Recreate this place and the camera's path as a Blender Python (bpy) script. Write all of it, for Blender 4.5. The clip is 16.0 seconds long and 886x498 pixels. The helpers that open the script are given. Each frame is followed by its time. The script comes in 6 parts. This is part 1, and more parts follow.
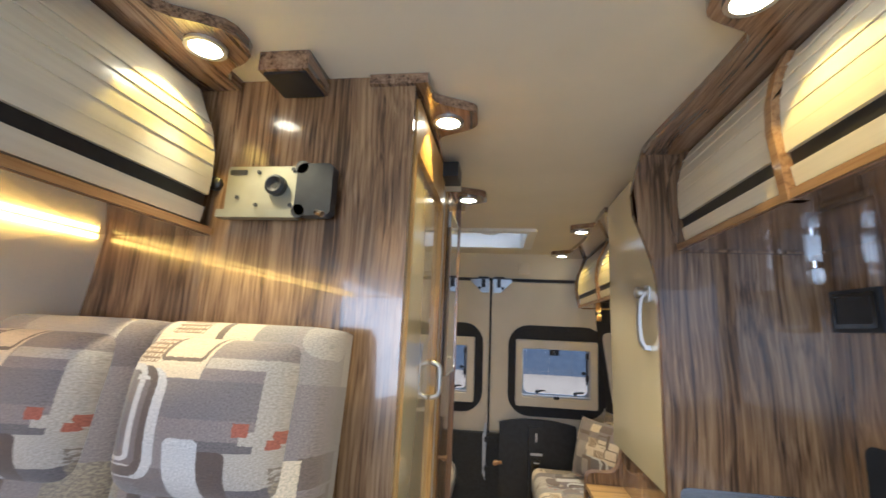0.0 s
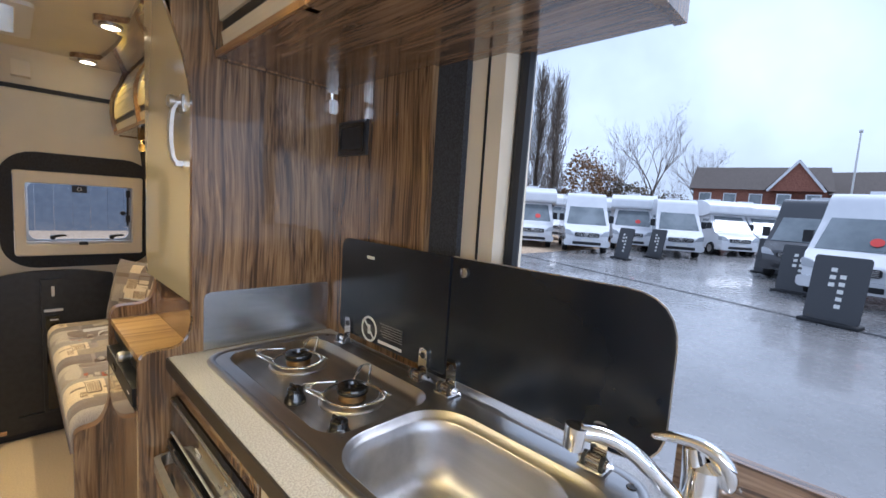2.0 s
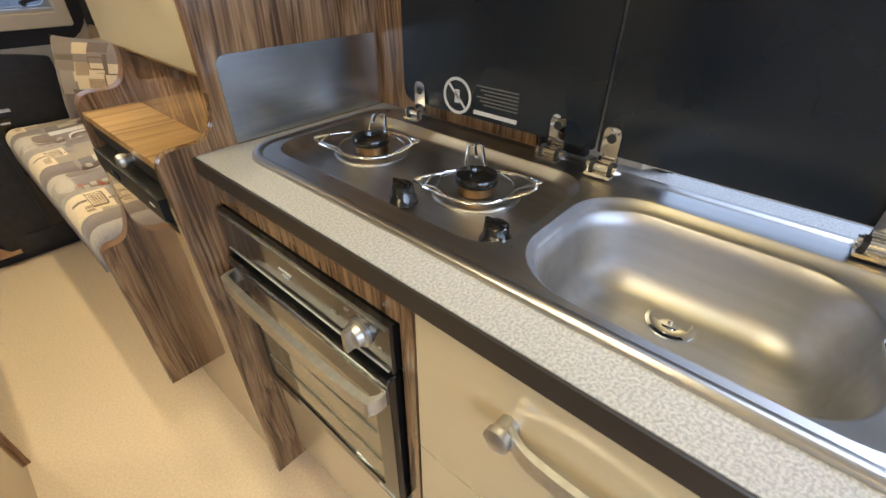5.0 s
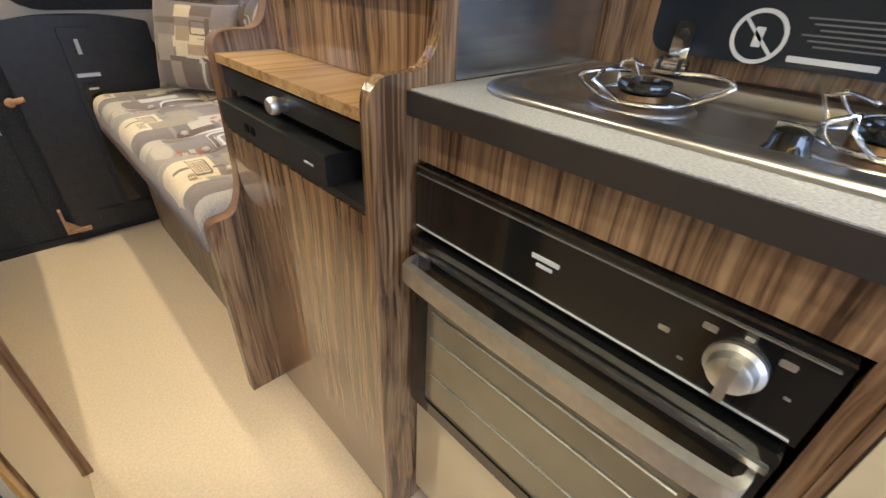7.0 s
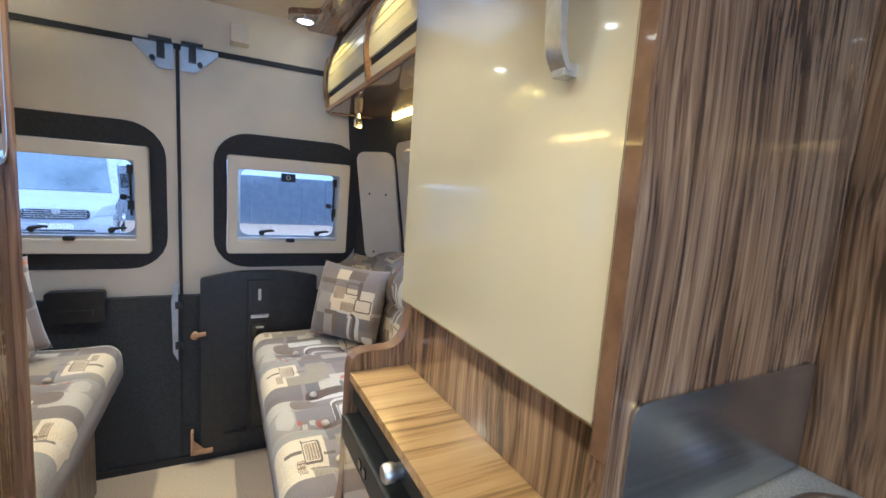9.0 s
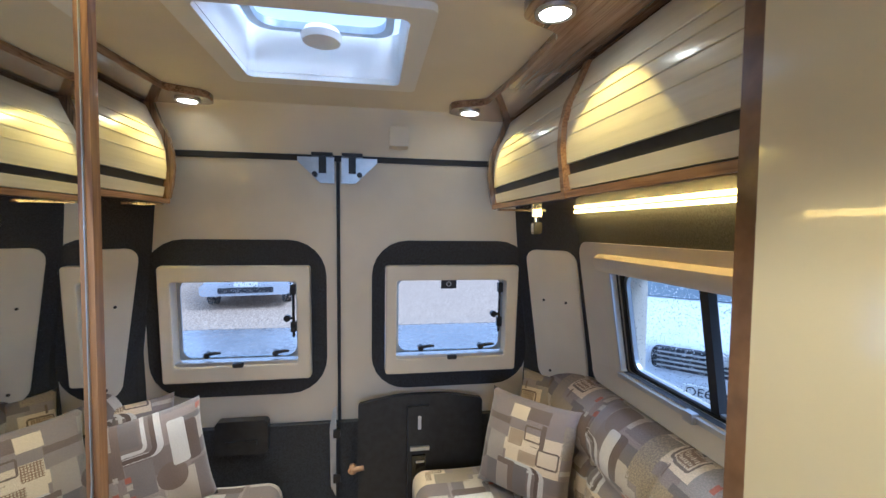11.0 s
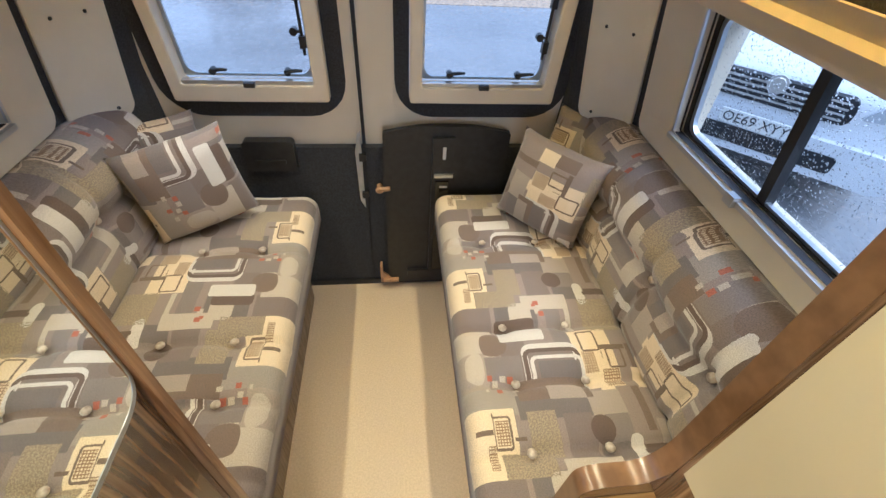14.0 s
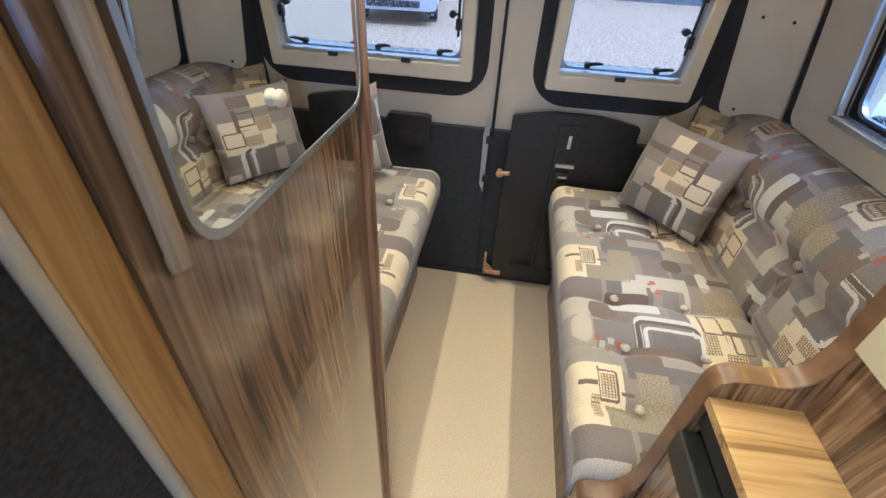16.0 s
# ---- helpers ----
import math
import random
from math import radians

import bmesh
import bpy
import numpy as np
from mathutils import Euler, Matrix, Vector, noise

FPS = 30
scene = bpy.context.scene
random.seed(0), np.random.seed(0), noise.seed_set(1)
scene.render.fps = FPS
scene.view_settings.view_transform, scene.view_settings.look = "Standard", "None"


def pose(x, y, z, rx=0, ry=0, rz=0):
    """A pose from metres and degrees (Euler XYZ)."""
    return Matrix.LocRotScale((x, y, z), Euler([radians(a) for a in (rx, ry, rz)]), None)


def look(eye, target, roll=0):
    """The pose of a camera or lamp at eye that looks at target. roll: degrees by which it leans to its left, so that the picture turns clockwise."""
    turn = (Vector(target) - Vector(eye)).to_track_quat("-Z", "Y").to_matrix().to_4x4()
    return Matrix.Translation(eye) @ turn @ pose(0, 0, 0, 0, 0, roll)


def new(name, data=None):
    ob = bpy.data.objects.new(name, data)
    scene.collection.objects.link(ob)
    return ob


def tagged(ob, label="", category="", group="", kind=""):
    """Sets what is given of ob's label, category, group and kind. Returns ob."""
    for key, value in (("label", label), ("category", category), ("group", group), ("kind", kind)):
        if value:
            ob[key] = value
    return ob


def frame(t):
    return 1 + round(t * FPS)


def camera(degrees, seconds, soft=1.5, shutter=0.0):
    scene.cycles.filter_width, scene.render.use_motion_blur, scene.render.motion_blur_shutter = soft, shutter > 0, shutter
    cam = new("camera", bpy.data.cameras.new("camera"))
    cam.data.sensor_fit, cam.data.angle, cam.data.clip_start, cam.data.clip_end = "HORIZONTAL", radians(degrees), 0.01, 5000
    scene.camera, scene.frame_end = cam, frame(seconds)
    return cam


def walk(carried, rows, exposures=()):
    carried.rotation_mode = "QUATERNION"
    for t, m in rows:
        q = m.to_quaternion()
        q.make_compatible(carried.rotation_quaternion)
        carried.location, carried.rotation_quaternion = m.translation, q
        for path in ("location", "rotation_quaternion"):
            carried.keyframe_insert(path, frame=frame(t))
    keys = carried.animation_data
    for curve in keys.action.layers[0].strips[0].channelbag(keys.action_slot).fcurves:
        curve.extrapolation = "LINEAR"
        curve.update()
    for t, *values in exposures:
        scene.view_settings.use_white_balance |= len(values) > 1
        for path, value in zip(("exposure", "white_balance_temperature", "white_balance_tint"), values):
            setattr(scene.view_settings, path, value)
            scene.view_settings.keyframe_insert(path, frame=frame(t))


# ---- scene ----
cam = camera(91.9, 16.0, shutter=0.12)
PATH = [
    (0, (-0.132, -0.346, 1.371), (-0.41, 1.601, 1.733), 2.6),
    (0.5, (-0.161, -0.347, 1.383), (0.429, 1.52, 1.791), 2.3),
    (1, (-0.152, -0.38, 1.373), (0.935, 1.263, 1.716), 2.5),
    (1.5, (-0.108, -0.366, 1.34), (1.212, 1.132, 1.454), 3.3),
    (2, (-0.042, -0.331, 1.286), (1.373, 1.067, 1.079), 3.6),
    (2.5, (0.013, -0.303, 1.245), (1.393, 1.045, 0.714), 1.9),
    (3, (0.053, -0.264, 1.267), (1.333, 1.027, 0.434), -0.3),
    (3.5, (0.094, -0.207, 1.299), (1.283, 0.958, 0.19), 0.2),
    (4, (0.11, -0.137, 1.301), (1.24, 0.975, 0.081), 0.2),
    (4.2, (0.09, -0.09, 1.293), (1.232, 1.018, 0.082), 0.0),
    (6.3, (-0.145, 0.177, 1.006), (1.203, 1.231, -0.029), 1.3),
    (6.5, (-0.146, 0.226, 1.007), (1.168, 1.319, -0.033), 1.4),
    (7, (-0.132, 0.368, 1.012), (1.065, 1.557, -0.063), 3.0),
    (7.5, (-0.107, 0.459, 1.02), (0.974, 1.72, -0.094), 4.7),
    (8, (-0.077, 0.513, 1.056), (0.931, 1.935, 0.076), 5.0),
    (8.5, (-0.055, 0.539, 1.143), (0.922, 2.167, 0.516), 4.3),
    (9, (-0.052, 0.525, 1.217), (0.861, 2.286, 0.967), 3.8),
    (9.5, (-0.057, 0.567, 1.28), (0.736, 2.403, 1.26), 2.4),
    (9.7, (-0.06, 0.614, 1.289), (0.664, 2.478, 1.332), 2.4),
    (11.8, (-0.097, 1.039, 1.535), (0.11, 2.991, 1.15), 0.1),
    (12, (-0.097, 1.046, 1.536), (0.106, 2.973, 1.038), 0.7),
    (12.5, (-0.091, 1.069, 1.54), (0.131, 2.869, 0.697), 2.6),
    (13, (-0.094, 1.104, 1.566), (0.146, 2.696, 0.379), 4.3),
    (13.5, (-0.092, 1.11, 1.568), (0.152, 2.578, 0.231), 4.8),
    (14, (-0.092, 1.106, 1.564), (0.119, 2.546, 0.193), 4.2),
    (14.5, (-0.086, 1.081, 1.548), (0.032, 2.588, 0.238), 1.7),
    (15, (-0.111, 1.031, 1.497), (-0.154, 2.599, 0.257), 0.8),
    (15.5, (-0.139, 0.957, 1.444), (-0.273, 2.544, 0.233), 1.1),
    (16, (-0.16, 0.885, 1.365), (-0.367, 2.473, 0.167), 3.3),
]
walk(cam, [(t, look(eye, target, roll)) for t, eye, target, roll in PATH],
     exposures=[(0, 1.4, 4900, 10), (0.8, 1.52, 4800, 11), (1.5, 1.42, 5150, 14), (2.5, 1.36, 5350, 13), (4.2, 1.42, 5300, 10), (6.3, 1.72, 4850, 12),
                (7.5, 1.78, 4600, 12), (8.5, 1.86, 4200, 11), (9.7, 1.66, 4200, 12), (11.8, 1.68, 4550, 11), (13.5, 1.73, 4780, 11), (15.2, 1.73, 4700, 11), (16, 1.74, 4350, 11)])
# ---- light ----
world = bpy.data.worlds.new("overcast_sky")
scene.world = world
world.use_nodes = True
wn = world.node_tree.nodes
sky = wn.new("ShaderNodeTexSky")
sky.sky_type, sky.sun_disc = "NISHITA", False
sky.sun_elevation, sky.sun_rotation = radians(57), radians(130)
sky.dust_density, sky.air_density = 6.0, 1.2
veil = wn.new("ShaderNodeMixRGB")
veil.inputs[0].default_value = 0.88
veil.inputs[2].default_value = (5.2, 5.7, 6.35, 1)
cloud = wn.new("ShaderNodeTexNoise")
cloud.inputs["Scale"].default_value, cloud.inputs["Detail"].default_value = 2.6, 5
gain = wn.new("ShaderNodeMapRange")
gain.inputs[1].default_value, gain.inputs[2].default_value, gain.inputs[3].default_value, gain.inputs[4].default_value = 0.3, 0.7, 0.60, 1.0
tint = wn.new("ShaderNodeMixRGB")
tint.blend_type, tint.inputs[0].default_value = "MULTIPLY", 1.0
wl = world.node_tree.links
wl.new(sky.outputs[0], veil.inputs[1])
wl.new(cloud.outputs[0], gain.inputs[0])
wl.new(veil.outputs[0], tint.inputs[1])
wl.new(gain.outputs[0], tint.inputs[2])
wl.new(tint.outputs[0], wn["Background"].inputs[0])
wn["Background"].inputs[1].default_value = 0.082
sun = new("sun", bpy.data.lights.new("sun", "SUN"))
sun.data.energy, sun.data.angle, sun.data.color = 1.0, radians(30), (1.0, 0.97, 0.93)
sun.matrix_world = look((12, -10, 24), (0, 0, 0))

# fill lamps added to the sky's light, in the windscreen and an unseen cab side window
for eye, aim, w, h, watts in (((-0.17, -2.29, 1.26), (-0.17, 0.0, 1.1), 1.55, 0.88, 7.5), ((-1.01, -1.62, 1.22), (0.5, -1.0, 1.0), 0.9, 0.7, 5.0)):
    lamp = new("sky_fill", bpy.data.lights.new("sky_fill", "AREA"))
    lamp.data.shape, lamp.data.size, lamp.data.size_y, lamp.data.energy, lamp.data.color = "RECTANGLE", w, h, watts, (0.93, 0.97, 1.0)
    lamp.matrix_world = look(eye, aim)

GROUND = -0.5
CEIL = 1.86
XL, XR = -1.02, 0.685        # side walls
YR = 2.545                   # rear doors
MID = -0.205


# ---- materials ----
def mat(name, base, rough=0.5, metal=0.0, coat=0.0, second=None, scale=20.0, detail=4.0, bump=0.0, bump_scale=None,
        stretch=(1, 1, 1), low=0.35, high=0.65, rough_var=0.0, sheen=0.0, third=None):
    m = bpy.data.materials.new(name)
    m.use_nodes = True
    n, l = m.node_tree.nodes, m.node_tree.links
    p = n["Principled BSDF"]
    p.inputs["Base Color"].default_value = (*base, 1)
    p.inputs["Roughness"].default_value, p.inputs["Metallic"].default_value = rough, metal
    p.inputs["Coat Weight"].default_value, p.inputs["Coat Roughness"].default_value = coat, 0.04
    if sheen:
        p.inputs["Sheen Weight"].default_value = sheen
    geo = n.new("ShaderNodeNewGeometry")
    mp = n.new("ShaderNodeMapping")
    mp.inputs["Scale"].default_value = stretch
    l.new(geo.outputs["Position"], mp.inputs[0])
    if second:
        tex = n.new("ShaderNodeTexNoise")
        tex.inputs["Scale"].default_value, tex.inputs["Detail"].default_value = scale, detail
        l.new(mp.outputs[0], tex.inputs[0])
        ramp = n.new("ShaderNodeValToRGB")
        ramp.color_ramp.elements[0].position, ramp.color_ramp.elements[1].position = low, high
        ramp.color_ramp.elements[0].color, ramp.color_ramp.elements[1].color = (*base, 1), (*second, 1)
        if third:
            e = ramp.color_ramp.elements.new((low + high) / 2)
            e.color = (*third, 1)
        l.new(tex.outputs[0], ramp.inputs[0])
        l.new(ramp.outputs[0], p.inputs["Base Color"])
    if rough_var:
        t2 = n.new("ShaderNodeTexNoise")
        t2.inputs["Scale"].default_value, t2.inputs["Detail"].default_value = 6.0, 6
        l.new(geo.outputs["Position"], t2.inputs[0])
        mr = n.new("ShaderNodeMapRange")
        mr.inputs[3].default_value, mr.inputs[4].default_value = max(rough - rough_var, 0.02), rough + rough_var
        l.new(t2.outputs[0], mr.inputs[0])
        l.new(mr.outputs[0], p.inputs["Roughness"])
    if bump:
        t3 = n.new("ShaderNodeTexNoise")
        t3.inputs["Scale"].default_value, t3.inputs["Detail"].default_value = bump_scale or scale, 3
        l.new(mp.outputs[0], t3.inputs[0])
        b = n.new("ShaderNodeBump")
        b.inputs["Strength"].default_value, b.inputs["Distance"].default_value = bump, 0.004
        l.new(t3.outputs[0], b.inputs["Height"])
        l.new(b.outputs[0], p.inputs["Normal"])
    return m


def wood(name, dark, mid, light, along="z", gloss=0.12, coat=0.6, freq=34.0):
    """Straight-grained laminate with cathedral waves, the grain running along one axis."""
    m = bpy.data.materials.new(name)
    m.use_nodes = True
    n, l = m.node_tree.nodes, m.node_tree.links
    p = n["Principled BSDF"]
    geo = n.new("ShaderNodeNewGeometry")
    slow = {"x": (0.022, 1, 1), "y": (1, 0.022, 1), "z": (1, 1, 0.022)}[along]
    mp = n.new("ShaderNodeMapping")
    mp.inputs["Scale"].default_value = slow
    # slow wander of the grain
    drift = n.new("ShaderNodeTexNoise")
    drift.inputs["Scale"].default_value, drift.inputs["Detail"].default_value = 4.0, 2
    soft = n.new("ShaderNodeMapping")
    soft.inputs["Scale"].default_value = tuple(0.55 if c < 1 else 1 for c in slow)
    l.new(geo.outputs["Position"], soft.inputs[0])
    l.new(soft.outputs[0], drift.inputs[0])
    off = n.new("ShaderNodeVectorMath")
    off.operation, off.inputs[1].default_value, off.inputs[2].default_value = "MULTIPLY_ADD", (0.05, 0.05, 0.05), (-0.025, -0.025, -0.025)
    l.new(drift.outputs["Color"], off.inputs[0])
    bent = n.new("ShaderNodeVectorMath")
    l.new(geo.outputs["Position"], bent.inputs[0])
    l.new(off.outputs[0], bent.inputs[1])
    l.new(bent.outputs[0], mp.inputs[0])
    broad = n.new("ShaderNodeTexNoise")
    broad.inputs["Scale"].default_value, broad.inputs["Detail"].default_value, broad.inputs["Distortion"].default_value = freq * 0.4, 2, 0.1
    fine = n.new("ShaderNodeTexNoise")
    fine.inputs["Scale"].default_value, fine.inputs["Detail"].default_value, fine.inputs["Distortion"].default_value = freq * 6.4, 5, 0.35
    mp2 = n.new("ShaderNodeMapping")
    mp2.inputs["Scale"].default_value = tuple(0.045 if c < 1 else 1 for c in slow)
    l.new(bent.outputs[0], mp2.inputs[0])
    rings = n.new("ShaderNodeTexNoise")
    rings.inputs["Scale"].default_value, rings.inputs["Detail"].default_value = freq * 0.22, 1
    l.new(mp2.outputs[0], rings.inputs[0])
    mul = n.new("ShaderNodeMath")
    mul.operation, mul.inputs[1].default_value = "MULTIPLY", 70.0
    l.new(rings.outputs[0], mul.inputs[0])
    sine = n.new("ShaderNodeMath")
    sine.operation = "SINE"
    l.new(mul.outputs[0], sine.inputs[0])
    sm = n.new("ShaderNodeMapRange")
    sm.inputs[1].default_value, sm.inputs[2].default_value, sm.inputs[3].default_value, sm.inputs[4].default_value = -1, 1, -0.06, 0.05
    l.new(sine.outputs[0], sm.inputs[0])
    l.new(mp.outputs[0], broad.inputs[0])
    l.new(mp.outputs[0], fine.inputs[0])
    mix = n.new("ShaderNodeMix")
    mix.inputs[0].default_value = 0.66
    l.new(broad.outputs[0], mix.inputs[2])
    l.new(fine.outputs[0], mix.inputs[3])
    add = n.new("ShaderNodeMath")
    l.new(mix.outputs[0], add.inputs[0])
    l.new(sm.outputs[0], add.inputs[1])
    ramp = n.new("ShaderNodeValToRGB")
    el = ramp.color_ramp.elements
    el[0].position, el[0].color = 0.36, (*dark, 1)
    el[1].position, el[1].color = 0.64, (*light, 1)
    e = el.new(0.465)
    e.color = (*mid, 1)
    l.new(add.outputs[0], ramp.inputs[0])
    l.new(ramp.outputs[0], p.inputs["Base Color"])
    p.inputs["Roughness"].default_value = gloss + 0.15
    p.inputs["Coat Weight"].default_value, p.inputs["Coat Roughness"].default_value = coat, gloss * 0.5
    b = n.new("ShaderNodeBump")
    b.inputs["Strength"].default_value, b.inputs["Distance"].default_value = 0.05, 0.002
    l.new(fine.outputs[0], b.inputs["Height"])
    l.new(b.outputs[0], p.inputs["Normal"])
    return m


def glow(name, colour, strength):
    m = bpy.data.materials.new(name)
    m.use_nodes = True
    p = m.node_tree.nodes["Principled BSDF"]
    p.inputs["Base Color"].default_value = (*colour, 1)
    p.inputs["Emission Color"].default_value, p.inputs["Emission Strength"].default_value = (*colour, 1), strength
    return m


def pane(name, tint=(0.95, 0.97, 0.98), rough=0.0, drops=0.0, fine=120.0):
    """Window glass; drops: rain on the outside."""
    m = bpy.data.materials.new(name)
    m.use_nodes = True
    n, l = m.node_tree.nodes, m.node_tree.links
    p = n["Principled BSDF"]
    p.inputs["Base Color"].default_value = (*tint, 1)
    p.inputs["Roughness"].default_value, p.inputs["IOR"].default_value, p.inputs["Transmission Weight"].default_value = rough, 1.2, 1.0
    if drops:
        v = n.new("ShaderNodeTexVoronoi")
        v.inputs["Scale"].default_value = fine
        geo = n.new("ShaderNodeNewGeometry")
        l.new(geo.outputs["Position"], v.inputs[0])
        mr = n.new("ShaderNodeMapRange")
        mr.inputs[1].default_value, mr.inputs[2].default_value, mr.inputs[3].default_value, mr.inputs[4].default_value = 0.06, 0.24, 1, 0
        l.new(v.outputs[0], mr.inputs[0])
        b = n.new("ShaderNodeBump")
        b.inputs["Strength"].default_value, b.inputs["Distance"].default_value = drops, 0.003
        l.new(mr.outputs[0], b.inputs["Height"])
        l.new(b.outputs[0], p.inputs["Normal"])
    return m


def fabric():
    """Upholstery with a printed repeat of blocks, circles, rounded stripes and outlined squares (u along, v across, metres)."""
    m = bpy.data.materials.new("patchwork_upholstery")
    m.use_nodes = True
    n, l = m.node_tree.nodes, m.node_tree.links
    p = n["Principled BSDF"]
    p.inputs["Roughness"].default_value, p.inputs["Sheen Weight"].default_value = 0.9, 0.25
    uv = n.new("ShaderNodeUVMap")
    uv.uv_map = "cloth"

    def vec(op, a, b=None):
        k = n.new("ShaderNodeVectorMath")
        k.operation = op
        for i, s in enumerate((a, b)):
            if s is None:
                continue
            if isinstance(s, tuple):
                k.inputs[i].default_value = s
            else:
                l.new(s, k.inputs[i])
        return k.outputs["Value"] if op == "LENGTH" else k.outputs[0]

    def num(op, a, b, c=None):
        k = n.new("ShaderNodeMath")
        k.operation = op
        for i, s in enumerate((a, b, c)):
            if s is None:
                continue
            if isinstance(s, (int, float)):
                k.inputs[i].default_value = s
            else:
                l.new(s, k.inputs[i])
        return k.outputs[0]

    REP = (0.465, 0.64, 1.0)
    wob = n.new("ShaderNodeTexNoise")
    wob.inputs["Scale"].default_value = 240.0
    l.new(uv.outputs[0], wob.inputs[0])
    jit = vec("MULTIPLY", vec("SUBTRACT", wob.outputs["Color"], (0.5, 0.5, 0.5)), (0.0035, 0.0035, 0))
    at = vec("MODULO", vec("ADD", vec("ADD", uv.outputs[0], jit), (46.5, 64.0, 0)), REP)
    flat = vec("MULTIPLY", at, (1, 1, 0))
    colour = [None]

    def lay(mask, rgb):
        k = n.new("ShaderNodeMixRGB")
        l.new(mask, k.inputs[0])
        if colour[0] is None:
            k.inputs[1].default_value = (0.255, 0.21, 0.19, 1)
        else:
            l.new(colour[0], k.inputs[1])
        k.inputs[2].default_value = (*rgb, 1)
        colour[0] = k.outputs[0]

    def blob(cu, cv, hu, hv, r, rgb, line=0.0, hook=0):
        d = vec("LENGTH", vec("MAXIMUM", vec("SUBTRACT", vec("ABSOLUTE", vec("SUBTRACT", flat, (cu, cv, 0))), (hu - r, hv - r, 0)), (0, 0, 0)))
        mask = num("LESS_THAN", d, r)
        if line:
            mask = num("MULTIPLY", mask, num("GREATER_THAN", d, r - line))
        if hook:
            cut = n.new("ShaderNodeSeparateXYZ")
            l.new(flat, cut.inputs[0])
            mask = num("MULTIPLY", mask, num("GREATER_THAN" if hook > 0 else "LESS_THAN", cut.outputs[0], cu - 0.02 * hook))
        lay(mask, rgb)

    grey, pale, cream, brown, umber = (0.205, 0.175, 0.165), (0.45, 0.395, 0.33), (0.66, 0.545, 0.38), (0.115, 0.082, 0.066), (0.17, 0.125, 0.10)
    rust, slate, mauve, stone, stripe = (0.36, 0.115, 0.07), (0.155, 0.132, 0.128), (0.185, 0.148, 0.136), (0.33, 0.28, 0.24), (0.30, 0.265, 0.235)
    white, khaki, line = (0.56, 0.53, 0.50), (0.33, 0.27, 0.185), (0.16, 0.115, 0.085)
    E = 0.0005
    # broad blocks
    blob(0.425, 0.175, 0.054, 0.072, E, mauve)
    blob(-0.040, 0.175, 0.054, 0.072, E, mauve)
    blob(0.331, 0.166, 0.049, 0.072, E, pale)
    blob(0.414, 0.321, 0.046, 0.061, E, slate)
    blob(0.382, 0.429, 0.074, 0.023, E, grey)
    blob(0.305, 0.287, 0.041, 0.035, E, mauve)
    blob(0.242, 0.152, 0.055, 0.058, E, stone)
    blob(0.252, 0.258, 0.032, 0.053, E, grey)
    blob(0.247, 0.388, 0.056, 0.087, E, mauve)
    blob(0.161, 0.186, 0.038, 0.101, E, stripe)
    blob(0.062, 0.166, 0.079, 0.086, E, cream)
    blob(0.527, 0.166, 0.079, 0.086, E, cream)
    blob(0.193, 0.315, 0.025, 0.034, E, umber)
    blob(0.180, 0.396, 0.023, 0.051, E, stone)
    blob(0.142, 0.358, 0.033, 0.093, E, slate)
    blob(0.066, 0.405, 0.052, 0.036, E, mauve)
    blob(0.076, 0.317, 0.053, 0.035, E, khaki)
    blob(0.012, 0.268, 0.029, 0.059, E, khaki)
    blob(0.477, 0.268, 0.029, 0.059, E, khaki)
    blob(0.408, 0.563, 0.055, 0.049, E, khaki)
    blob(0.270, 0.507, 0.087, 0.054, E, cream)
    blob(0.182, 0.511, 0.015, 0.018, E, cream)
    blob(0.268, 0.620, 0.037, 0.020, E, umber)
    blob(0.205, 0.615, 0.029, 0.022, E, cream)
    blob(0.139, 0.489, 0.036, 0.043, E, stone)
    blob(0.123, 0.579, 0.058, 0.010, E, umber)
    blob(0.076, 0.502, 0.034, 0.029, E, grey)
    blob(0.024, 0.484, 0.024, 0.033, E, slate)
    blob(0.489, 0.484, 0.024, 0.033, E, slate)
    blob(0.180, 0.704, 0.099, 0.049, E, grey)
    blob(0.035, 0.670, 0.058, 0.074, E, stone)
    blob(0.500, 0.670, 0.058, 0.074, E, stone)
    blob(0.371, 0.674, 0.077, 0.022, E, mauve)
    blob(0.408, 0.474, 0.049, 0.007, E, pale)
    blob(-0.007, 0.413, 0.025, 0.069, E, pale)
    blob(0.458, 0.413, 0.025, 0.069, E, pale)
    # half-rounds
    blob(0.323, 0.232, 0.038, 0.041, 0.0385, umber)
    blob(0.255, 0.163, 0.043, 0.032, 0.0300, pale)
    blob(0.079, 0.460, 0.032, 0.029, 0.0295, brown)
    blob(0.021, 0.532, 0.041, 0.015, 0.0150, white)
    blob(0.486, 0.532, 0.041, 0.015, 0.0150, white)
    blob(0.423, 0.334, 0.035, 0.032, 0.0200, pale)
    # rounded stripes
    blob(0.386, 0.311, 0.021, 0.057, 0.0120, brown)
    blob(0.352, 0.320, 0.022, 0.063, 0.0080, white)
    blob(0.239, 0.385, 0.078, 0.079, 0.0300, white, 0.0160)
    blob(0.234, 0.387, 0.067, 0.079, 0.0260, brown, 0.0120)
    blob(0.226, 0.397, 0.053, 0.072, 0.0200, white, 0.0100)
    blob(0.227, 0.403, 0.035, 0.057, 0.0040, slate)
    blob(0.188, 0.369, 0.030, 0.095, E, umber)
    blob(0.178, 0.399, 0.021, 0.048, E, stone)
    blob(0.033, 0.587, 0.007, 0.038, E, brown)
    blob(0.022, 0.581, 0.006, 0.038, E, brown)
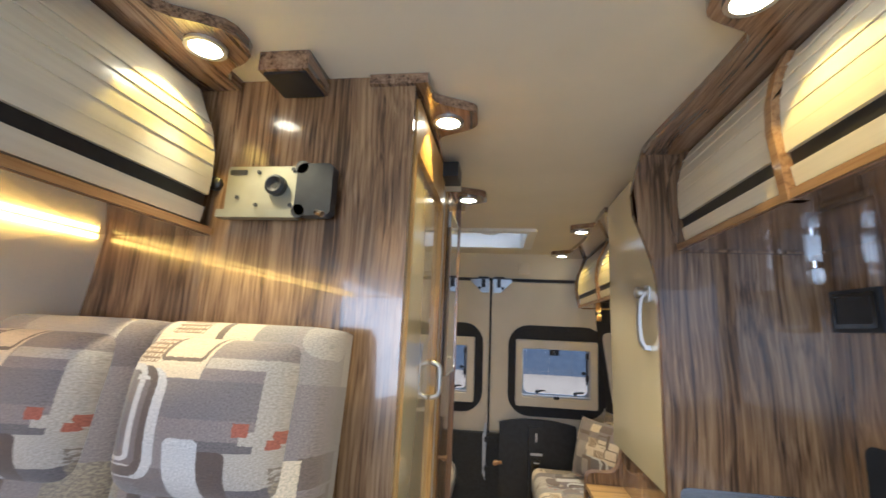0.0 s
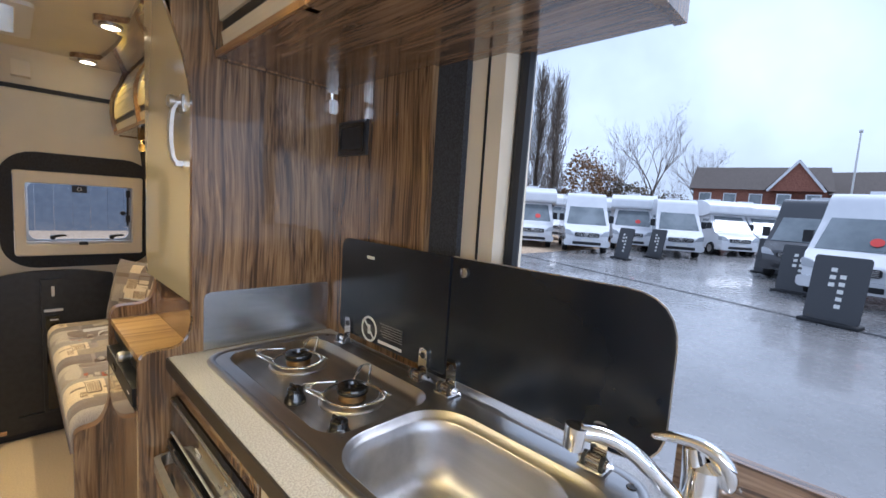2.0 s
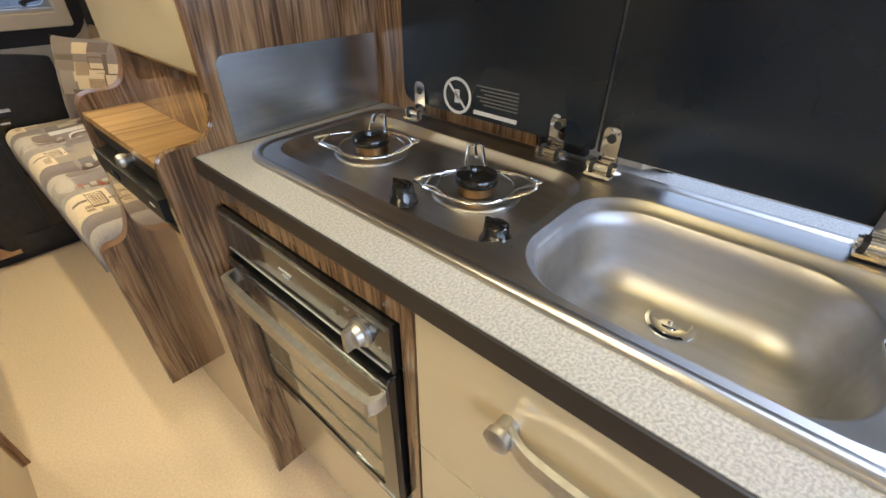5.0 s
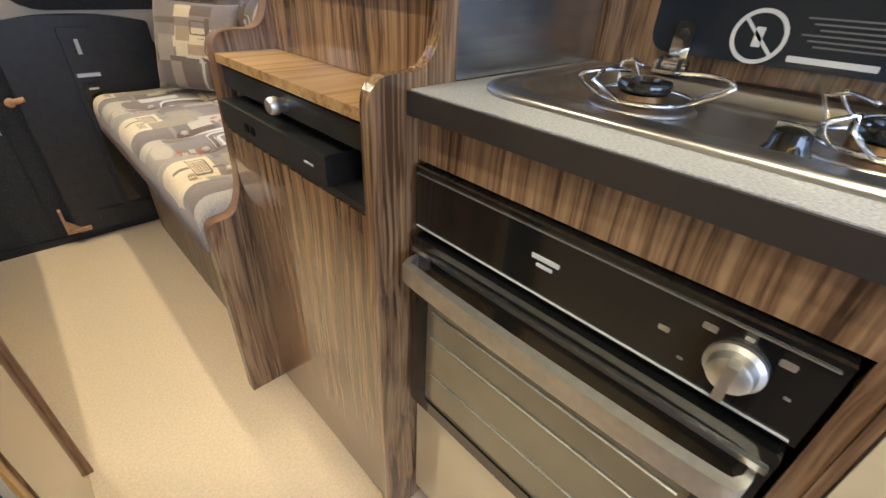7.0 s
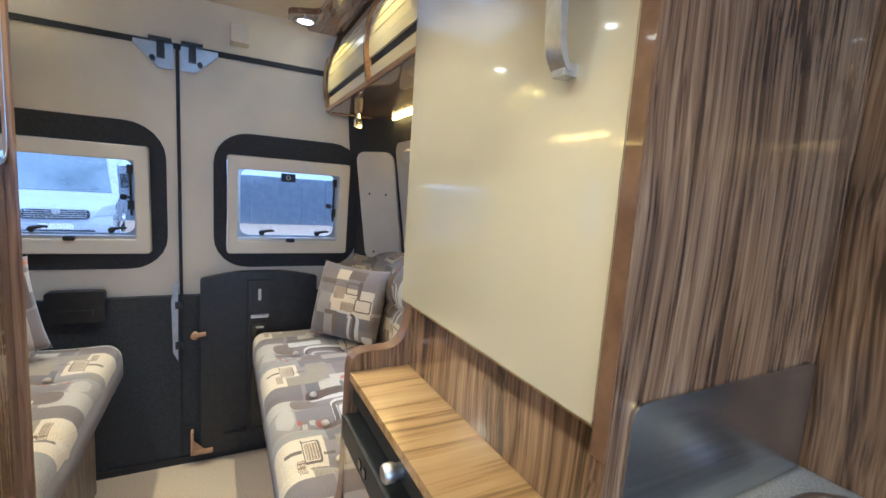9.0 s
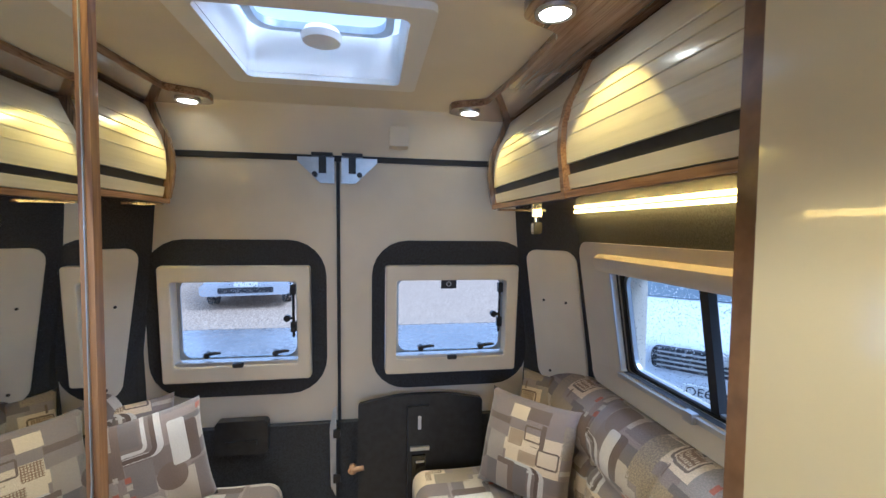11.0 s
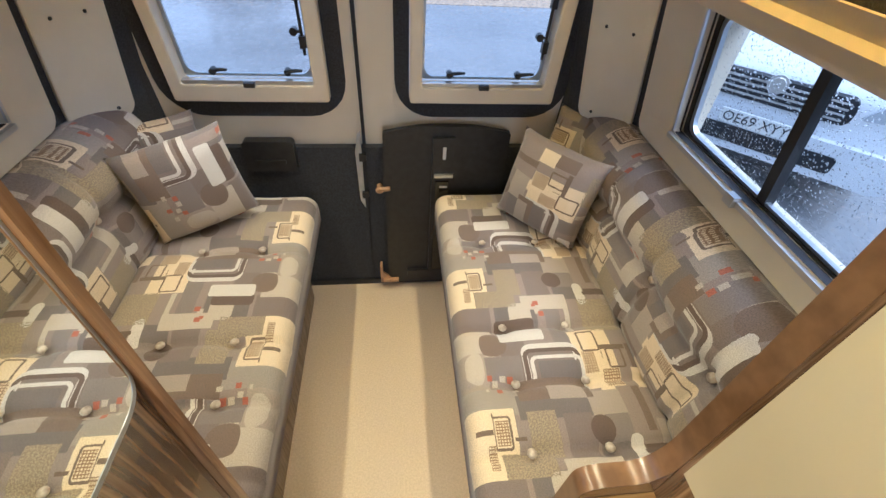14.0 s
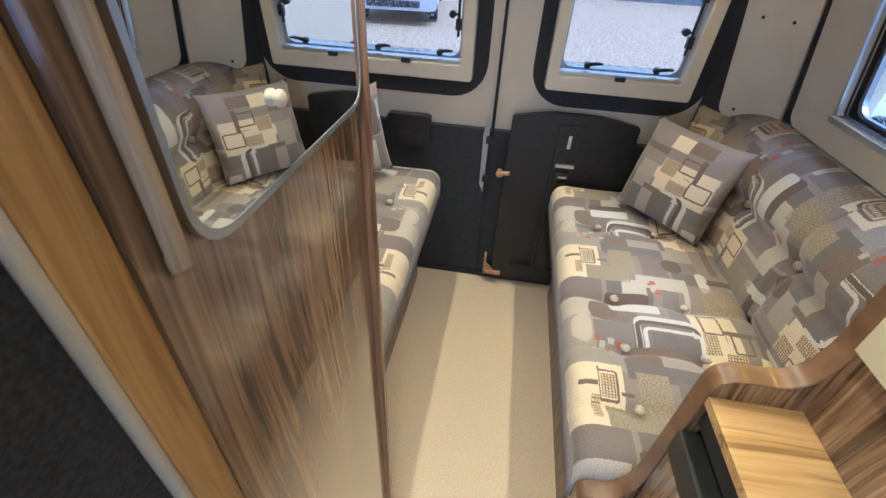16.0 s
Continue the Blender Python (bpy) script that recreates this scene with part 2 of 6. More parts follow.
    # outlined squares
    blob(0.085, 0.214, 0.038, 0.026, 0.0090, line, 0.0052)
    blob(0.087, 0.159, 0.006, 0.026, E, line)
    blob(0.069, 0.258, 0.004, 0.014, E, line)
    blob(0.125, 0.189, 0.006, 0.004, E, line)
    blob(0.318, 0.500, 0.034, 0.026, 0.0080, line, 0.0052)
    blob(0.263, 0.561, 0.029, 0.024, 0.0080, line, 0.0052)
    blob(0.295, 0.561, 0.007, 0.035, E, line)
    blob(0.274, 0.526, 0.012, 0.001, E, line)
    # honeycomb tiles
    hive = n.new("ShaderNodeTexVoronoi")
    hive.feature, hive.inputs["Scale"].default_value, hive.inputs["Randomness"].default_value = "DISTANCE_TO_EDGE", 150.0, 0.15
    l.new(flat, hive.inputs[0])
    net = num("LESS_THAN", hive.outputs["Distance"], 0.21)

    def mesh_patch(cu, cv, hu, hv):
        d = vec("LENGTH", vec("MAXIMUM", vec("SUBTRACT", vec("ABSOLUTE", vec("SUBTRACT", flat, (cu, cv, 0))), (hu - 0.003, hv - 0.003, 0)), (0, 0, 0)))
        lay(num("MULTIPLY", num("LESS_THAN", d, 0.003), net), (0.24, 0.155, 0.09))

    mesh_patch(0.084, 0.216, 0.028, 0.018)
    mesh_patch(0.031, 0.174, 0.027, 0.017)
    mesh_patch(0.255, 0.488, 0.029, 0.017)
    mesh_patch(0.209, 0.538, 0.024, 0.022)
    # boucle blocks
    fleck = n.new("ShaderNodeTexNoise")
    fleck.inputs["Scale"].default_value, fleck.inputs["Detail"].default_value = 260.0, 2
    l.new(uv.outputs[0], fleck.inputs[0])
    spots = num("GREATER_THAN", fleck.outputs[0], 0.5)
    for cu, cv, hu, hv in ((0.076, 0.317, 0.053, 0.035), (0.012, 0.268, 0.029, 0.059), (0.477, 0.268, 0.029, 0.059), (0.408, 0.563, 0.055, 0.049)):
        d = vec("LENGTH", vec("MAXIMUM", vec("SUBTRACT", vec("ABSOLUTE", vec("SUBTRACT", flat, (cu, cv, 0))), (hu, hv, 0)), (0, 0, 0)))
        lay(num("MULTIPLY", num("LESS_THAN", d, 0.0005), spots), (0.24, 0.195, 0.145))
    # little rust squares
    blob(0.226, 0.211, 0.007, 0.007, E, rust)
    blob(0.223, 0.265, 0.007, 0.008, E, rust)
    blob(0.224, 0.245, 0.007, 0.008, E, pale)
    blob(0.213, 0.224, 0.007, 0.007, E, pale)
    blob(0.196, 0.197, 0.006, 0.008, E, pale)
    blob(0.191, 0.232, 0.007, 0.007, E, rust)
    blob(0.197, 0.276, 0.006, 0.007, E, pale)
    blob(0.453, 0.387, 0.009, 0.008, E, rust)
    blob(0.428, 0.386, 0.009, 0.008, E, pale)
    blob(0.419, 0.396, 0.008, 0.008, E, rust)
    blob(-0.017, 0.379, 0.005, 0.006, E, rust)
    blob(0.448, 0.379, 0.005, 0.006, E, rust)
    blob(-0.022, 0.390, 0.005, 0.006, E, pale)
    blob(0.443, 0.390, 0.005, 0.006, E, pale)
    # thread
    th = n.new("ShaderNodeTexNoise")
    th.inputs["Scale"].default_value, th.inputs["Detail"].default_value = 420.0, 3
    l.new(uv.outputs[0], th.inputs[0])
    mr = n.new("ShaderNodeMapRange")
    mr.inputs[1].default_value, mr.inputs[2].default_value, mr.inputs[3].default_value, mr.inputs[4].default_value = 0.3, 0.7, 0.72, 1.22
    l.new(th.outputs[0], mr.inputs[0])
    k = n.new("ShaderNodeMixRGB")
    k.blend_type, k.inputs[0].default_value = "MULTIPLY", 1.0
    l.new(colour[0], k.inputs[1])
    l.new(mr.outputs[0], k.inputs[2])
    l.new(k.outputs[0], p.inputs["Base Color"])
    soft = n.new("ShaderNodeTexNoise")
    soft.inputs["Scale"].default_value = 14.0
    l.new(uv.outputs[0], soft.inputs[0])
    mixh = num("MULTIPLY_ADD", soft.outputs[0], 6.0, th.outputs[0])
    b = n.new("ShaderNodeBump")
    b.inputs["Strength"].default_value, b.inputs["Distance"].default_value = 0.35, 0.002
    l.new(mixh, b.inputs["Height"])
    l.new(b.outputs[0], p.inputs["Normal"])
    return m


CLOTH = fabric()
WALNUT = wood("walnut_laminate", (0.062, 0.035, 0.018), (0.175, 0.100, 0.048), (0.335, 0.212, 0.106), gloss=0.06, coat=0.75, freq=30)
WALNUT_Y = wood("walnut_laminate_along", (0.07, 0.04, 0.022), (0.20, 0.118, 0.066), (0.33, 0.215, 0.13), along="y", gloss=0.06, coat=1.0)
OAK = wood("golden_oak_laminate", (0.22, 0.12, 0.035), (0.42, 0.25, 0.085), (0.52, 0.34, 0.14), along="x", gloss=0.2, coat=0.4, freq=24)
HONEY = wood("honey_edge_strip", (0.36, 0.19, 0.045), (0.50, 0.29, 0.075), (0.58, 0.37, 0.12), gloss=0.3, coat=0.3)
CARAMEL = wood("caramel_edge_moulding", (0.17, 0.08, 0.028), (0.28, 0.15, 0.058), (0.38, 0.225, 0.10), along="y", gloss=0.2, coat=0.4)
GREYWOOD = wood("grey_brown_plinth_board", (0.12, 0.085, 0.06), (0.2, 0.15, 0.115), (0.28, 0.22, 0.17), gloss=0.4, coat=0.1)
CREAM = mat("cream_gloss_acrylic", (0.63, 0.54, 0.35), 0.16, coat=1.0, second=(0.60, 0.51, 0.325), scale=3)
CREAM_RIB = mat("cream_locker_laminate", (0.74, 0.68, 0.54), 0.3, coat=0.35, second=(0.66, 0.60, 0.47), scale=30, stretch=(0.3, 0.06, 4), low=0.3, high=0.7)
CREAM_PLASTIC = mat("cream_moulded_plastic", (0.70, 0.63, 0.50), 0.45, second=(0.66, 0.59, 0.46), scale=8, bump=0.05, bump_scale=300)
LINING = mat("cream_leatherette_lining", (0.68, 0.62, 0.50), 0.55, second=(0.63, 0.57, 0.455), scale=5, bump=0.12, bump_scale=160)
RIBBED = mat("padded_ivory_vinyl", (0.69, 0.64, 0.53), 0.5, second=(0.64, 0.59, 0.48), scale=6, bump=0.12, bump_scale=120)
CEILING = mat("cream_headlining", (0.70, 0.64, 0.52), 0.75, second=(0.66, 0.60, 0.48), scale=4, bump=0.1, bump_scale=200)
CARPET = mat("charcoal_carpet_lining", (0.022, 0.023, 0.027), 0.95, second=(0.045, 0.047, 0.053), scale=260, bump=0.4, bump_scale=300, sheen=0.05)
FLOOR = mat("beige_speckled_vinyl", (0.62, 0.49, 0.345), 0.5, second=(0.72, 0.585, 0.43), scale=160, detail=5, bump=0.06, bump_scale=220, rough_var=0.06)
TOP = mat("grey_textured_worktop", (0.31, 0.31, 0.318), 0.34, second=(0.46, 0.46, 0.468), scale=330, bump=0.45, bump_scale=330, low=0.4, high=0.6)
TOP_EDGE = mat("dark_brown_worktop_edging", (0.03, 0.025, 0.022), 0.4)
STEEL = mat("brushed_stainless_steel", (0.52, 0.505, 0.495), 0.30, 1.0, second=(0.45, 0.44, 0.435), scale=60, stretch=(1, 0.04, 1), rough_var=0.05)
BOWL = mat("matt_stainless_steel", (0.52, 0.52, 0.535), 0.42, 1.0, second=(0.46, 0.46, 0.475), scale=60, stretch=(1, 0.04, 1), rough_var=0.05)
BRASS = mat("heated_brass", (0.42, 0.27, 0.13), 0.3, 1.0, second=(0.30, 0.19, 0.10), scale=80)
BRUSHED = mat("satin_steel_panel", (0.56, 0.58, 0.61), 0.27, 1.0, second=(0.46, 0.48, 0.51), scale=160, stretch=(0.04, 0.04, 1))
CHROME = mat("polished_chrome", (0.80, 0.80, 0.80), 0.06, 1.0, rough_var=0.03)
SATIN = mat("satin_nickel", (0.66, 0.65, 0.63), 0.42, 1.0, second=(0.58, 0.57, 0.55), scale=90, bump=0.1, bump_scale=260)
BLACKGLASS = mat("black_tempered_glass", (0.009, 0.013, 0.019), 0.2, second=(0.013, 0.017, 0.025), scale=3)
BLACK = mat("black_moulded_plastic", (0.012, 0.012, 0.013), 0.4, second=(0.02, 0.02, 0.021), scale=40)
ENAMEL = mat("black_enamel", (0.008, 0.008, 0.008), 0.12, coat=0.4)
OVEN_GLASS = mat("tinted_oven_glass", (0.17, 0.145, 0.085), 0.06, coat=0.5, second=(0.23, 0.20, 0.12), scale=4)
RUBBER = mat("black_rubber_seal", (0.012, 0.013, 0.016), 0.6)
SILL = mat("anodised_blind_rail", (0.55, 0.55, 0.55), 0.35, 0.8)
GLASS = pane("rain_spotted_window_glass", (0.93, 0.96, 1.0), 0.0, 0.12, 150.0)
WETGLASS = pane("rain_beaded_window_glass", (0.92, 0.96, 1.0), 0.0, 0.35, 120.0)
MIRROR = mat("silvered_mirror", (0.86, 0.88, 0.86), 0.012, 1.0)
PRINT = mat("silver_print", (0.55, 0.55, 0.55), 0.4)
WHITE = mat("white_plastic", (0.75, 0.73, 0.68), 0.4)
TAN = mat("bare_wood_knob", (0.50, 0.30, 0.15), 0.5, second=(0.4, 0.23, 0.11), scale=40)
DIODE = glow("warm_diode_strip", (1.0, 0.56, 0.09), 8.0)
BULB = glow("warm_lamp_lens", (1.0, 0.82, 0.5), 9.0)
ZINC = mat("zinc_plate", (0.42, 0.46, 0.50), 0.35, 0.9, second=(0.5, 0.53, 0.57), scale=25)
TVMETAL = mat("pressed_olive_steel", (0.33, 0.31, 0.22), 0.4, 0.6, second=(0.27, 0.25, 0.18), scale=15)
FROST = pane("white_acrylic_dome", (0.96, 0.97, 0.98), 0.55)


# ---- mesh helpers ----
def finish(name, bm, material, smooth=False, bevel=0.0, seg=2, uv=False):
    if bevel:
        sharp = [e for e in bm.edges if len(e.link_faces) == 2 and e.calc_face_angle(0) > 0.6]
        if sharp:
            bmesh.ops.bevel(bm, geom=sharp, offset=bevel, segments=seg, affect="EDGES", profile=0.6, clamp_overlap=True)
    bmesh.ops.recalc_face_normals(bm, faces=bm.faces)
    if uv:
        lay = bm.loops.layers.uv.new("cloth")
        for f in bm.faces:
            a = [abs(c) for c in f.normal]
            k = a.index(max(a))
            for lp in f.loops:
                x, y, z = lp.vert.co
                lp[lay].uv = (y, x) if k == 2 else (y, x + z if uv == "R" else z - x) if k == 0 else (x, z)
    if smooth:
        for f in bm.faces:
            f.smooth = True
        if smooth == "auto":
            for e in bm.edges:
                if len(e.link_faces) == 2 and e.calc_face_angle(0) > 0.7:
                    e.smooth = False
    me = bpy.data.meshes.new(name)
    bm.to_mesh(me)
    bm.free()
    me.materials.append(material)
    return me


def base(name, at, label, category, group="", kind=""):
    """A thing: an Empty at its base."""
    ob = new(name)
    ob.location = at
    ob.empty_display_size = 0.05
    return tagged(ob, label, category, group, kind)


def part(name, bm, material, parent=None, label="", smooth=False, bevel=0.0, seg=2, uv=False, kind="", category="", group=""):
    """One mesh object, in world coordinates, under a thing or part."""
    me = bm if isinstance(bm, bpy.types.Mesh) else finish(name, bm, material, smooth, bevel, seg, uv)
    ob = new(name, me)
    if parent is not None:
        ob.parent = parent
        ob.matrix_parent_inverse = world_of(parent).inverted()
    return tagged(ob, label, category, group, kind)


def world_of(ob):
    m = Matrix.Translation(ob.location) if ob.data is None else ob.matrix_basis.copy()
    if ob.parent is None:
        return m
    return world_of(ob.parent) @ ob.matrix_parent_inverse @ m


def box(x0, x1, y0, y1, z0, z1, bm=None):
    bm = bm or bmesh.new()
    v = [bm.verts.new((x, y, z)) for x in (x0, x1) for y in (y0, y1) for z in (z0, z1)]
    for a in ((0, 1, 3, 2), (4, 6, 7, 5), (0, 4, 5, 1), (2, 3, 7, 6), (0, 2, 6, 4), (1, 5, 7, 3)):
        bm.faces.new([v[i] for i in a])
    return bm


def put(axis, a, b, c):
    """A point from its two coordinates in a plane and its place on the axis across it."""
    return {"x": (c, a, b), "y": (a, c, b), "z": (a, b, c)}[axis]


def prism(pts, axis, c0, c1, bm=None):
    bm = bm or bmesh.new()
    lo, hi = [bm.verts.new(put(axis, a, b, c0)) for a, b in pts], [bm.verts.new(put(axis, a, b, c1)) for a, b in pts]
    bm.faces.new(lo)
    bm.faces.new(hi[::-1])
    k = len(pts)
    for i in range(k):
        bm.faces.new((lo[i], hi[i], hi[(i + 1) % k], lo[(i + 1) % k]))
    return bm


def ring(outer, inner, axis, c0, c1, bm=None):
    """A flat frame with thickness between two outlines of as many points."""
    bm = bm or bmesh.new()
    k = len(outer)
    v = [[bm.verts.new(put(axis, a, b, c)) for a, b in o] for c in (c0, c1) for o in (outer, inner)]
    for i in range(k):
        j = (i + 1) % k
        bm.faces.new((v[0][i], v[0][j], v[1][j], v[1][i]))
        bm.faces.new((v[2][i], v[3][i], v[3][j], v[2][j]))
        bm.faces.new((v[0][i], v[2][i], v[2][j], v[0][j]))
        bm.faces.new((v[1][i], v[1][j], v[3][j], v[3][i]))
    return bm


def rr(a0, a1, b0, b1, r, n=7):
    """A rounded rectangle as a list of points."""
    out = []
    for ca, cb, s in ((a1 - r, b1 - r, 0), (a0 + r, b1 - r, 90), (a0 + r, b0 + r, 180), (a1 - r, b0 + r, 270)):
        for i in range(n):
            t = radians(s + 90 * i / (n - 1))
            out.append((ca + r * math.cos(t), cb + r * math.sin(t)))
    return out


def lathe(profile, centre, axis="z", n=20, bm=None):
    """A turned body: profile of (radius, height)."""
    bm = bm or bmesh.new()
    rows = []
    for r, h in profile:
        row = []
        for i in range(n):
            t = 2 * math.pi * i / n
            a, b = r * math.cos(t), r * math.sin(t)
            row.append(bm.verts.new(Vector(put(axis, a, b, h)) + Vector(centre)))
        rows.append(row)
    for p, q in zip(rows, rows[1:]):
        for i in range(n):
            bm.faces.new((p[i], p[(i + 1) % n], q[(i + 1) % n], q[i]))
    bm.faces.new(rows[0][::-1])
    bm.faces.new(rows[-1])
    return bm


def tube(path, radius, n=8, bm=None, flat=1.0):
    """A round bar along a path; radius: one number or one a point."""
    bm = bm or bmesh.new()
    path = [Vector(p) for p in path]
    rad = radius if isinstance(radius, (list, tuple)) else [radius] * len(path)
    rows, side = [], None
    for i, p in enumerate(path):
        d = (path[min(i + 1, len(path) - 1)] - path[max(i - 1, 0)]).normalized()
        if side is None:
            side = d.orthogonal().normalized()
        side = (side - d * side.dot(d)).normalized()
        up = d.cross(side)
        rows.append([bm.verts.new(p + (side * math.cos(2 * math.pi * k / n) + up * flat * math.sin(2 * math.pi * k / n)) * rad[i]) for k in range(n)])
    for a, b in zip(rows, rows[1:]):
        for k in range(n):
            bm.faces.new((a[k], a[(k + 1) % n], b[(k + 1) % n], b[k]))
    bm.faces.new(rows[0][::-1])
    bm.faces.new(rows[-1])
    return bm


def smoothpath(pts, k=6):
    """A rounded line through points."""
    pts = [Vector(p) for p in pts]
    out = []
    for i in range(len(pts) - 1):
        p0, p1, p2, p3 = pts[max(i - 1, 0)], pts[i], pts[i + 1], pts[min(i + 2, len(pts) - 1)]
        for j in range(k):
            t = j / k
            out.append(0.5 * ((2 * p1) + (p2 - p0) * t + (2 * p0 - 5 * p1 + 4 * p2 - p3) * t * t + (3 * p1 - p0 - 3 * p2 + p3) * t ** 3))
    return out + [pts[-1]]


def move(bm, m):
    bmesh.ops.transform(bm, matrix=m, verts=bm.verts)
    return bm


# ---- setting ----
def structure(name, bm, material, label, **more):
    return part(name, bm, material, None, label, kind="structure", category=more.pop("category", "wall"), **more)


structure("floor", box(XL - 0.05, XR + 0.05, -2.35, 2.56, -0.04, 0.0), FLOOR, "beige speckled vinyl floor of the van", category="floor")
# ceiling with the rooflight's opening
SK = (-0.415, -0.005, 1.74, 2.14)
cb = box(XL, SK[0], -2.3, 2.6, CEIL, CEIL + 0.04)
box(SK[1], XR, -2.3, 2.6, CEIL, CEIL + 0.04, cb)
box(SK[0], SK[1], -2.3, SK[2], CEIL, CEIL + 0.04, cb)
box(SK[0], SK[1], SK[3], 2.6, CEIL, CEIL + 0.04, cb)
structure("ceiling", cb, CEILING, "cream padded headlining of the van", category="ceiling")

def lean_in(bm, sx, above=1.0, y_from=-9.0, inside=9.0):
    """Draws the upper part of a side wall in towards the roof."""
    for v in bm.verts:
        if v.co.z > above and v.co.y > y_from and v.co.x * sx < inside:
            v.co.x -= sx * 0.155 * (v.co.z - above)
    return bm


# side walls: lining with the window and the sliding-door opening
WINS = {1: (1.30, 2.10, 1.035, 1.335), -1: (1.34, 2.13, 1.035, 1.335)}      # y0 y1 z0 z1 by side
for name, x0, x1 in (("wall_right", XR, XR + 0.05), ("wall_left", XL - 0.05, XL)):
    WIN = WINS[1 if name == "wall_right" else -1]
    w = box(x0, x1, WIN[1], 2.60, 0, 1.0)
    box(x0, x1, WIN[1], 2.60, 1.0, CEIL, w)
    box(x0, x1, WIN[0], WIN[1], 0, 1.0, w)
    box(x0, x1, WIN[0], WIN[1], 1.0, WIN[2], w)
    box(x0, x1, WIN[0], WIN[1], WIN[3], CEIL, w)
    if name == "wall_right":
        box(x0, x1, 0.36, WIN[0], 0, 1.0, w)
        box(x0, x1, 0.36, WIN[0], 1.0, CEIL, w)
        box(x0, x1, -1.15, 0.36, 1.76, CEIL, w)
        box(x0, x1, -1.15, -0.06, -0.04, 0.0, w)
        box(x0, x1, -2.3, -1.15, 0, CEIL, w)
    else:
        box(x0, x1, -1.15, WIN[0], 0, 1.0, w)
        box(x0, x1, -1.15, WIN[0], 1.0, CEIL, w)
        box(x0, x1, -2.1, -1.15, 0, 0.85, w)
        box(x0, x1, -2.1, -1.15, 1.6, CEIL, w)
        box(x0, x1, -2.3, -2.1, 0, CEIL, w)
    # only the inner face leans, the outer skin stays upright
    lean_in(w, 1 if name == "wall_right" else -1, 1.0, 1.2, abs(XR if name == "wall_right" else XL) + 0.02)
    structure(name, w, LINING, "cream leatherette side wall of the van")
# front bulkhead round the windscreen
w = box(XL - 0.05, XR + 0.05, -2.35, -2.3, -0.04, 0.80)
box(XL - 0.05, XR + 0.05, -2.35, -2.3, 1.72, CEIL + 0.04, w)
box(XL - 0.05, -0.98, -2.35, -2.3, 0.80, 1.72, w)
box(0.64, XR + 0.05, -2.35, -2.3, 0.80, 1.72, w)
structure("wall_front", w, CARPET, "dark cab front round the windscreen")

# rear doors
def lean(z):
    return YR - 0.075 * (z - 0.915)


TILT = Matrix.Translation((0, YR, 0.915)) @ Matrix.Rotation(math.atan(0.075), 4, "X") @ Matrix.Translation((0, -YR, -0.915))


def rear_door(name, x0, x1, wx0, wx1, label):
    door = part(name, move(ring(rr(x0, x1, 0.735, 1.74, 0.004), rr(wx0 - 0.005, wx1 + 0.005, 0.92, 1.32, 0.03), "y", YR, YR + 0.04), TILT), LINING, None, label,
                kind="structure", category="door")
    part("lower_panel", box(x0, x1, YR - 0.012, YR + 0.05, 0.03, 0.735), CARPET, door, "charcoal carpeted lower panel", bevel=0.006)
    # dark surround
    part("window_surround", move(ring(rr(wx0 - 0.05, wx1 + 0.055, 0.85, 1.415, 0.13), rr(wx0 - 0.002, wx1 + 0.002, 0.915, 1.325, 0.012), "y", YR - 0.004, YR + 0.002), TILT),
         CARPET, door, "charcoal carpeted window surround")
    win = part("window_frame", move(ring(rr(wx0, wx1, 0.915, 1.325, 0.012), rr(wx0 + 0.04, wx1 - 0.045, 0.972, 1.27, 0.01), "y", YR - 0.03, YR + 0.03), TILT),
               CREAM_PLASTIC, door, "cream plastic blind cassette frame", bevel=0.006)
    part("bottom_rail", move(box(wx0 + 0.04, wx1 - 0.045, YR - 0.022, YR - 0.006, 0.972, 0.985), TILT), SILL, win, bevel=0.002)
    part("blind_pull", move(box((wx0 + wx1) / 2 - 0.018, (wx0 + wx1) / 2 + 0.018, YR - 0.036, YR - 0.020, 0.966, 0.984), TILT), BLACK, win, bevel=0.005)
    part("glass_seal", move(ring(rr(wx0 + 0.038, wx1 - 0.043, 0.98, 1.272, 0.012), rr(wx0 + 0.050, wx1 - 0.055, 0.988, 1.271, 0.035), "y", YR + 0.022, YR + 0.03), TILT), ZINC, win)
    p = part("pane", move(prism(rr(wx0 + 0.042, wx1 - 0.047, 0.975, 1.27, 0.03), "y", YR + 0.032, YR + 0.036), TILT), GLASS, win)
    p.visible_shadow = False
    for u in (0.27, 0.74):
        x = wx0 + (wx1 - wx0) * u
        c = move(lathe([(0.011, 0), (0.011, 0.02), (0.007, 0.024)], (x, YR + 0.004, 1.0), "y", 12), TILT)
        tube([TILT @ Vector((x - 0.004, YR + 0.004, 1.004)), TILT @ Vector((x + 0.03, YR - 0.004, 1.012)), TILT @ Vector((x + 0.05, YR - 0.004, 1.012))], [0.007, 0.006, 0.004], 8, c)
        part("window_catch", c, BLACK, win, smooth="auto")
    xs = wx1 - 0.062
    s = tube([TILT @ Vector((xs, YR + 0.004, 1.06)), TILT @ Vector((xs, YR + 0.004, 1.25))], 0.005, 8)
    for z in (1.10, 1.235):
        box(xs - 0.009, xs + 0.009, lean(z) - 0.008, lean(z) + 0.012, z - 0.018, z + 0.018, s)
    lathe([(0.012, 0), (0.012, 0.02)], (xs - 0.022, lean(1.13) - 0.004, 1.13), "y", 12, s)
    box(xs - 0.022, xs, lean(1.13), lean(1.13) + 0.008, 1.126, 1.134, s)
    part("window_stay", s, BLACK, win, smooth="auto")
    return door


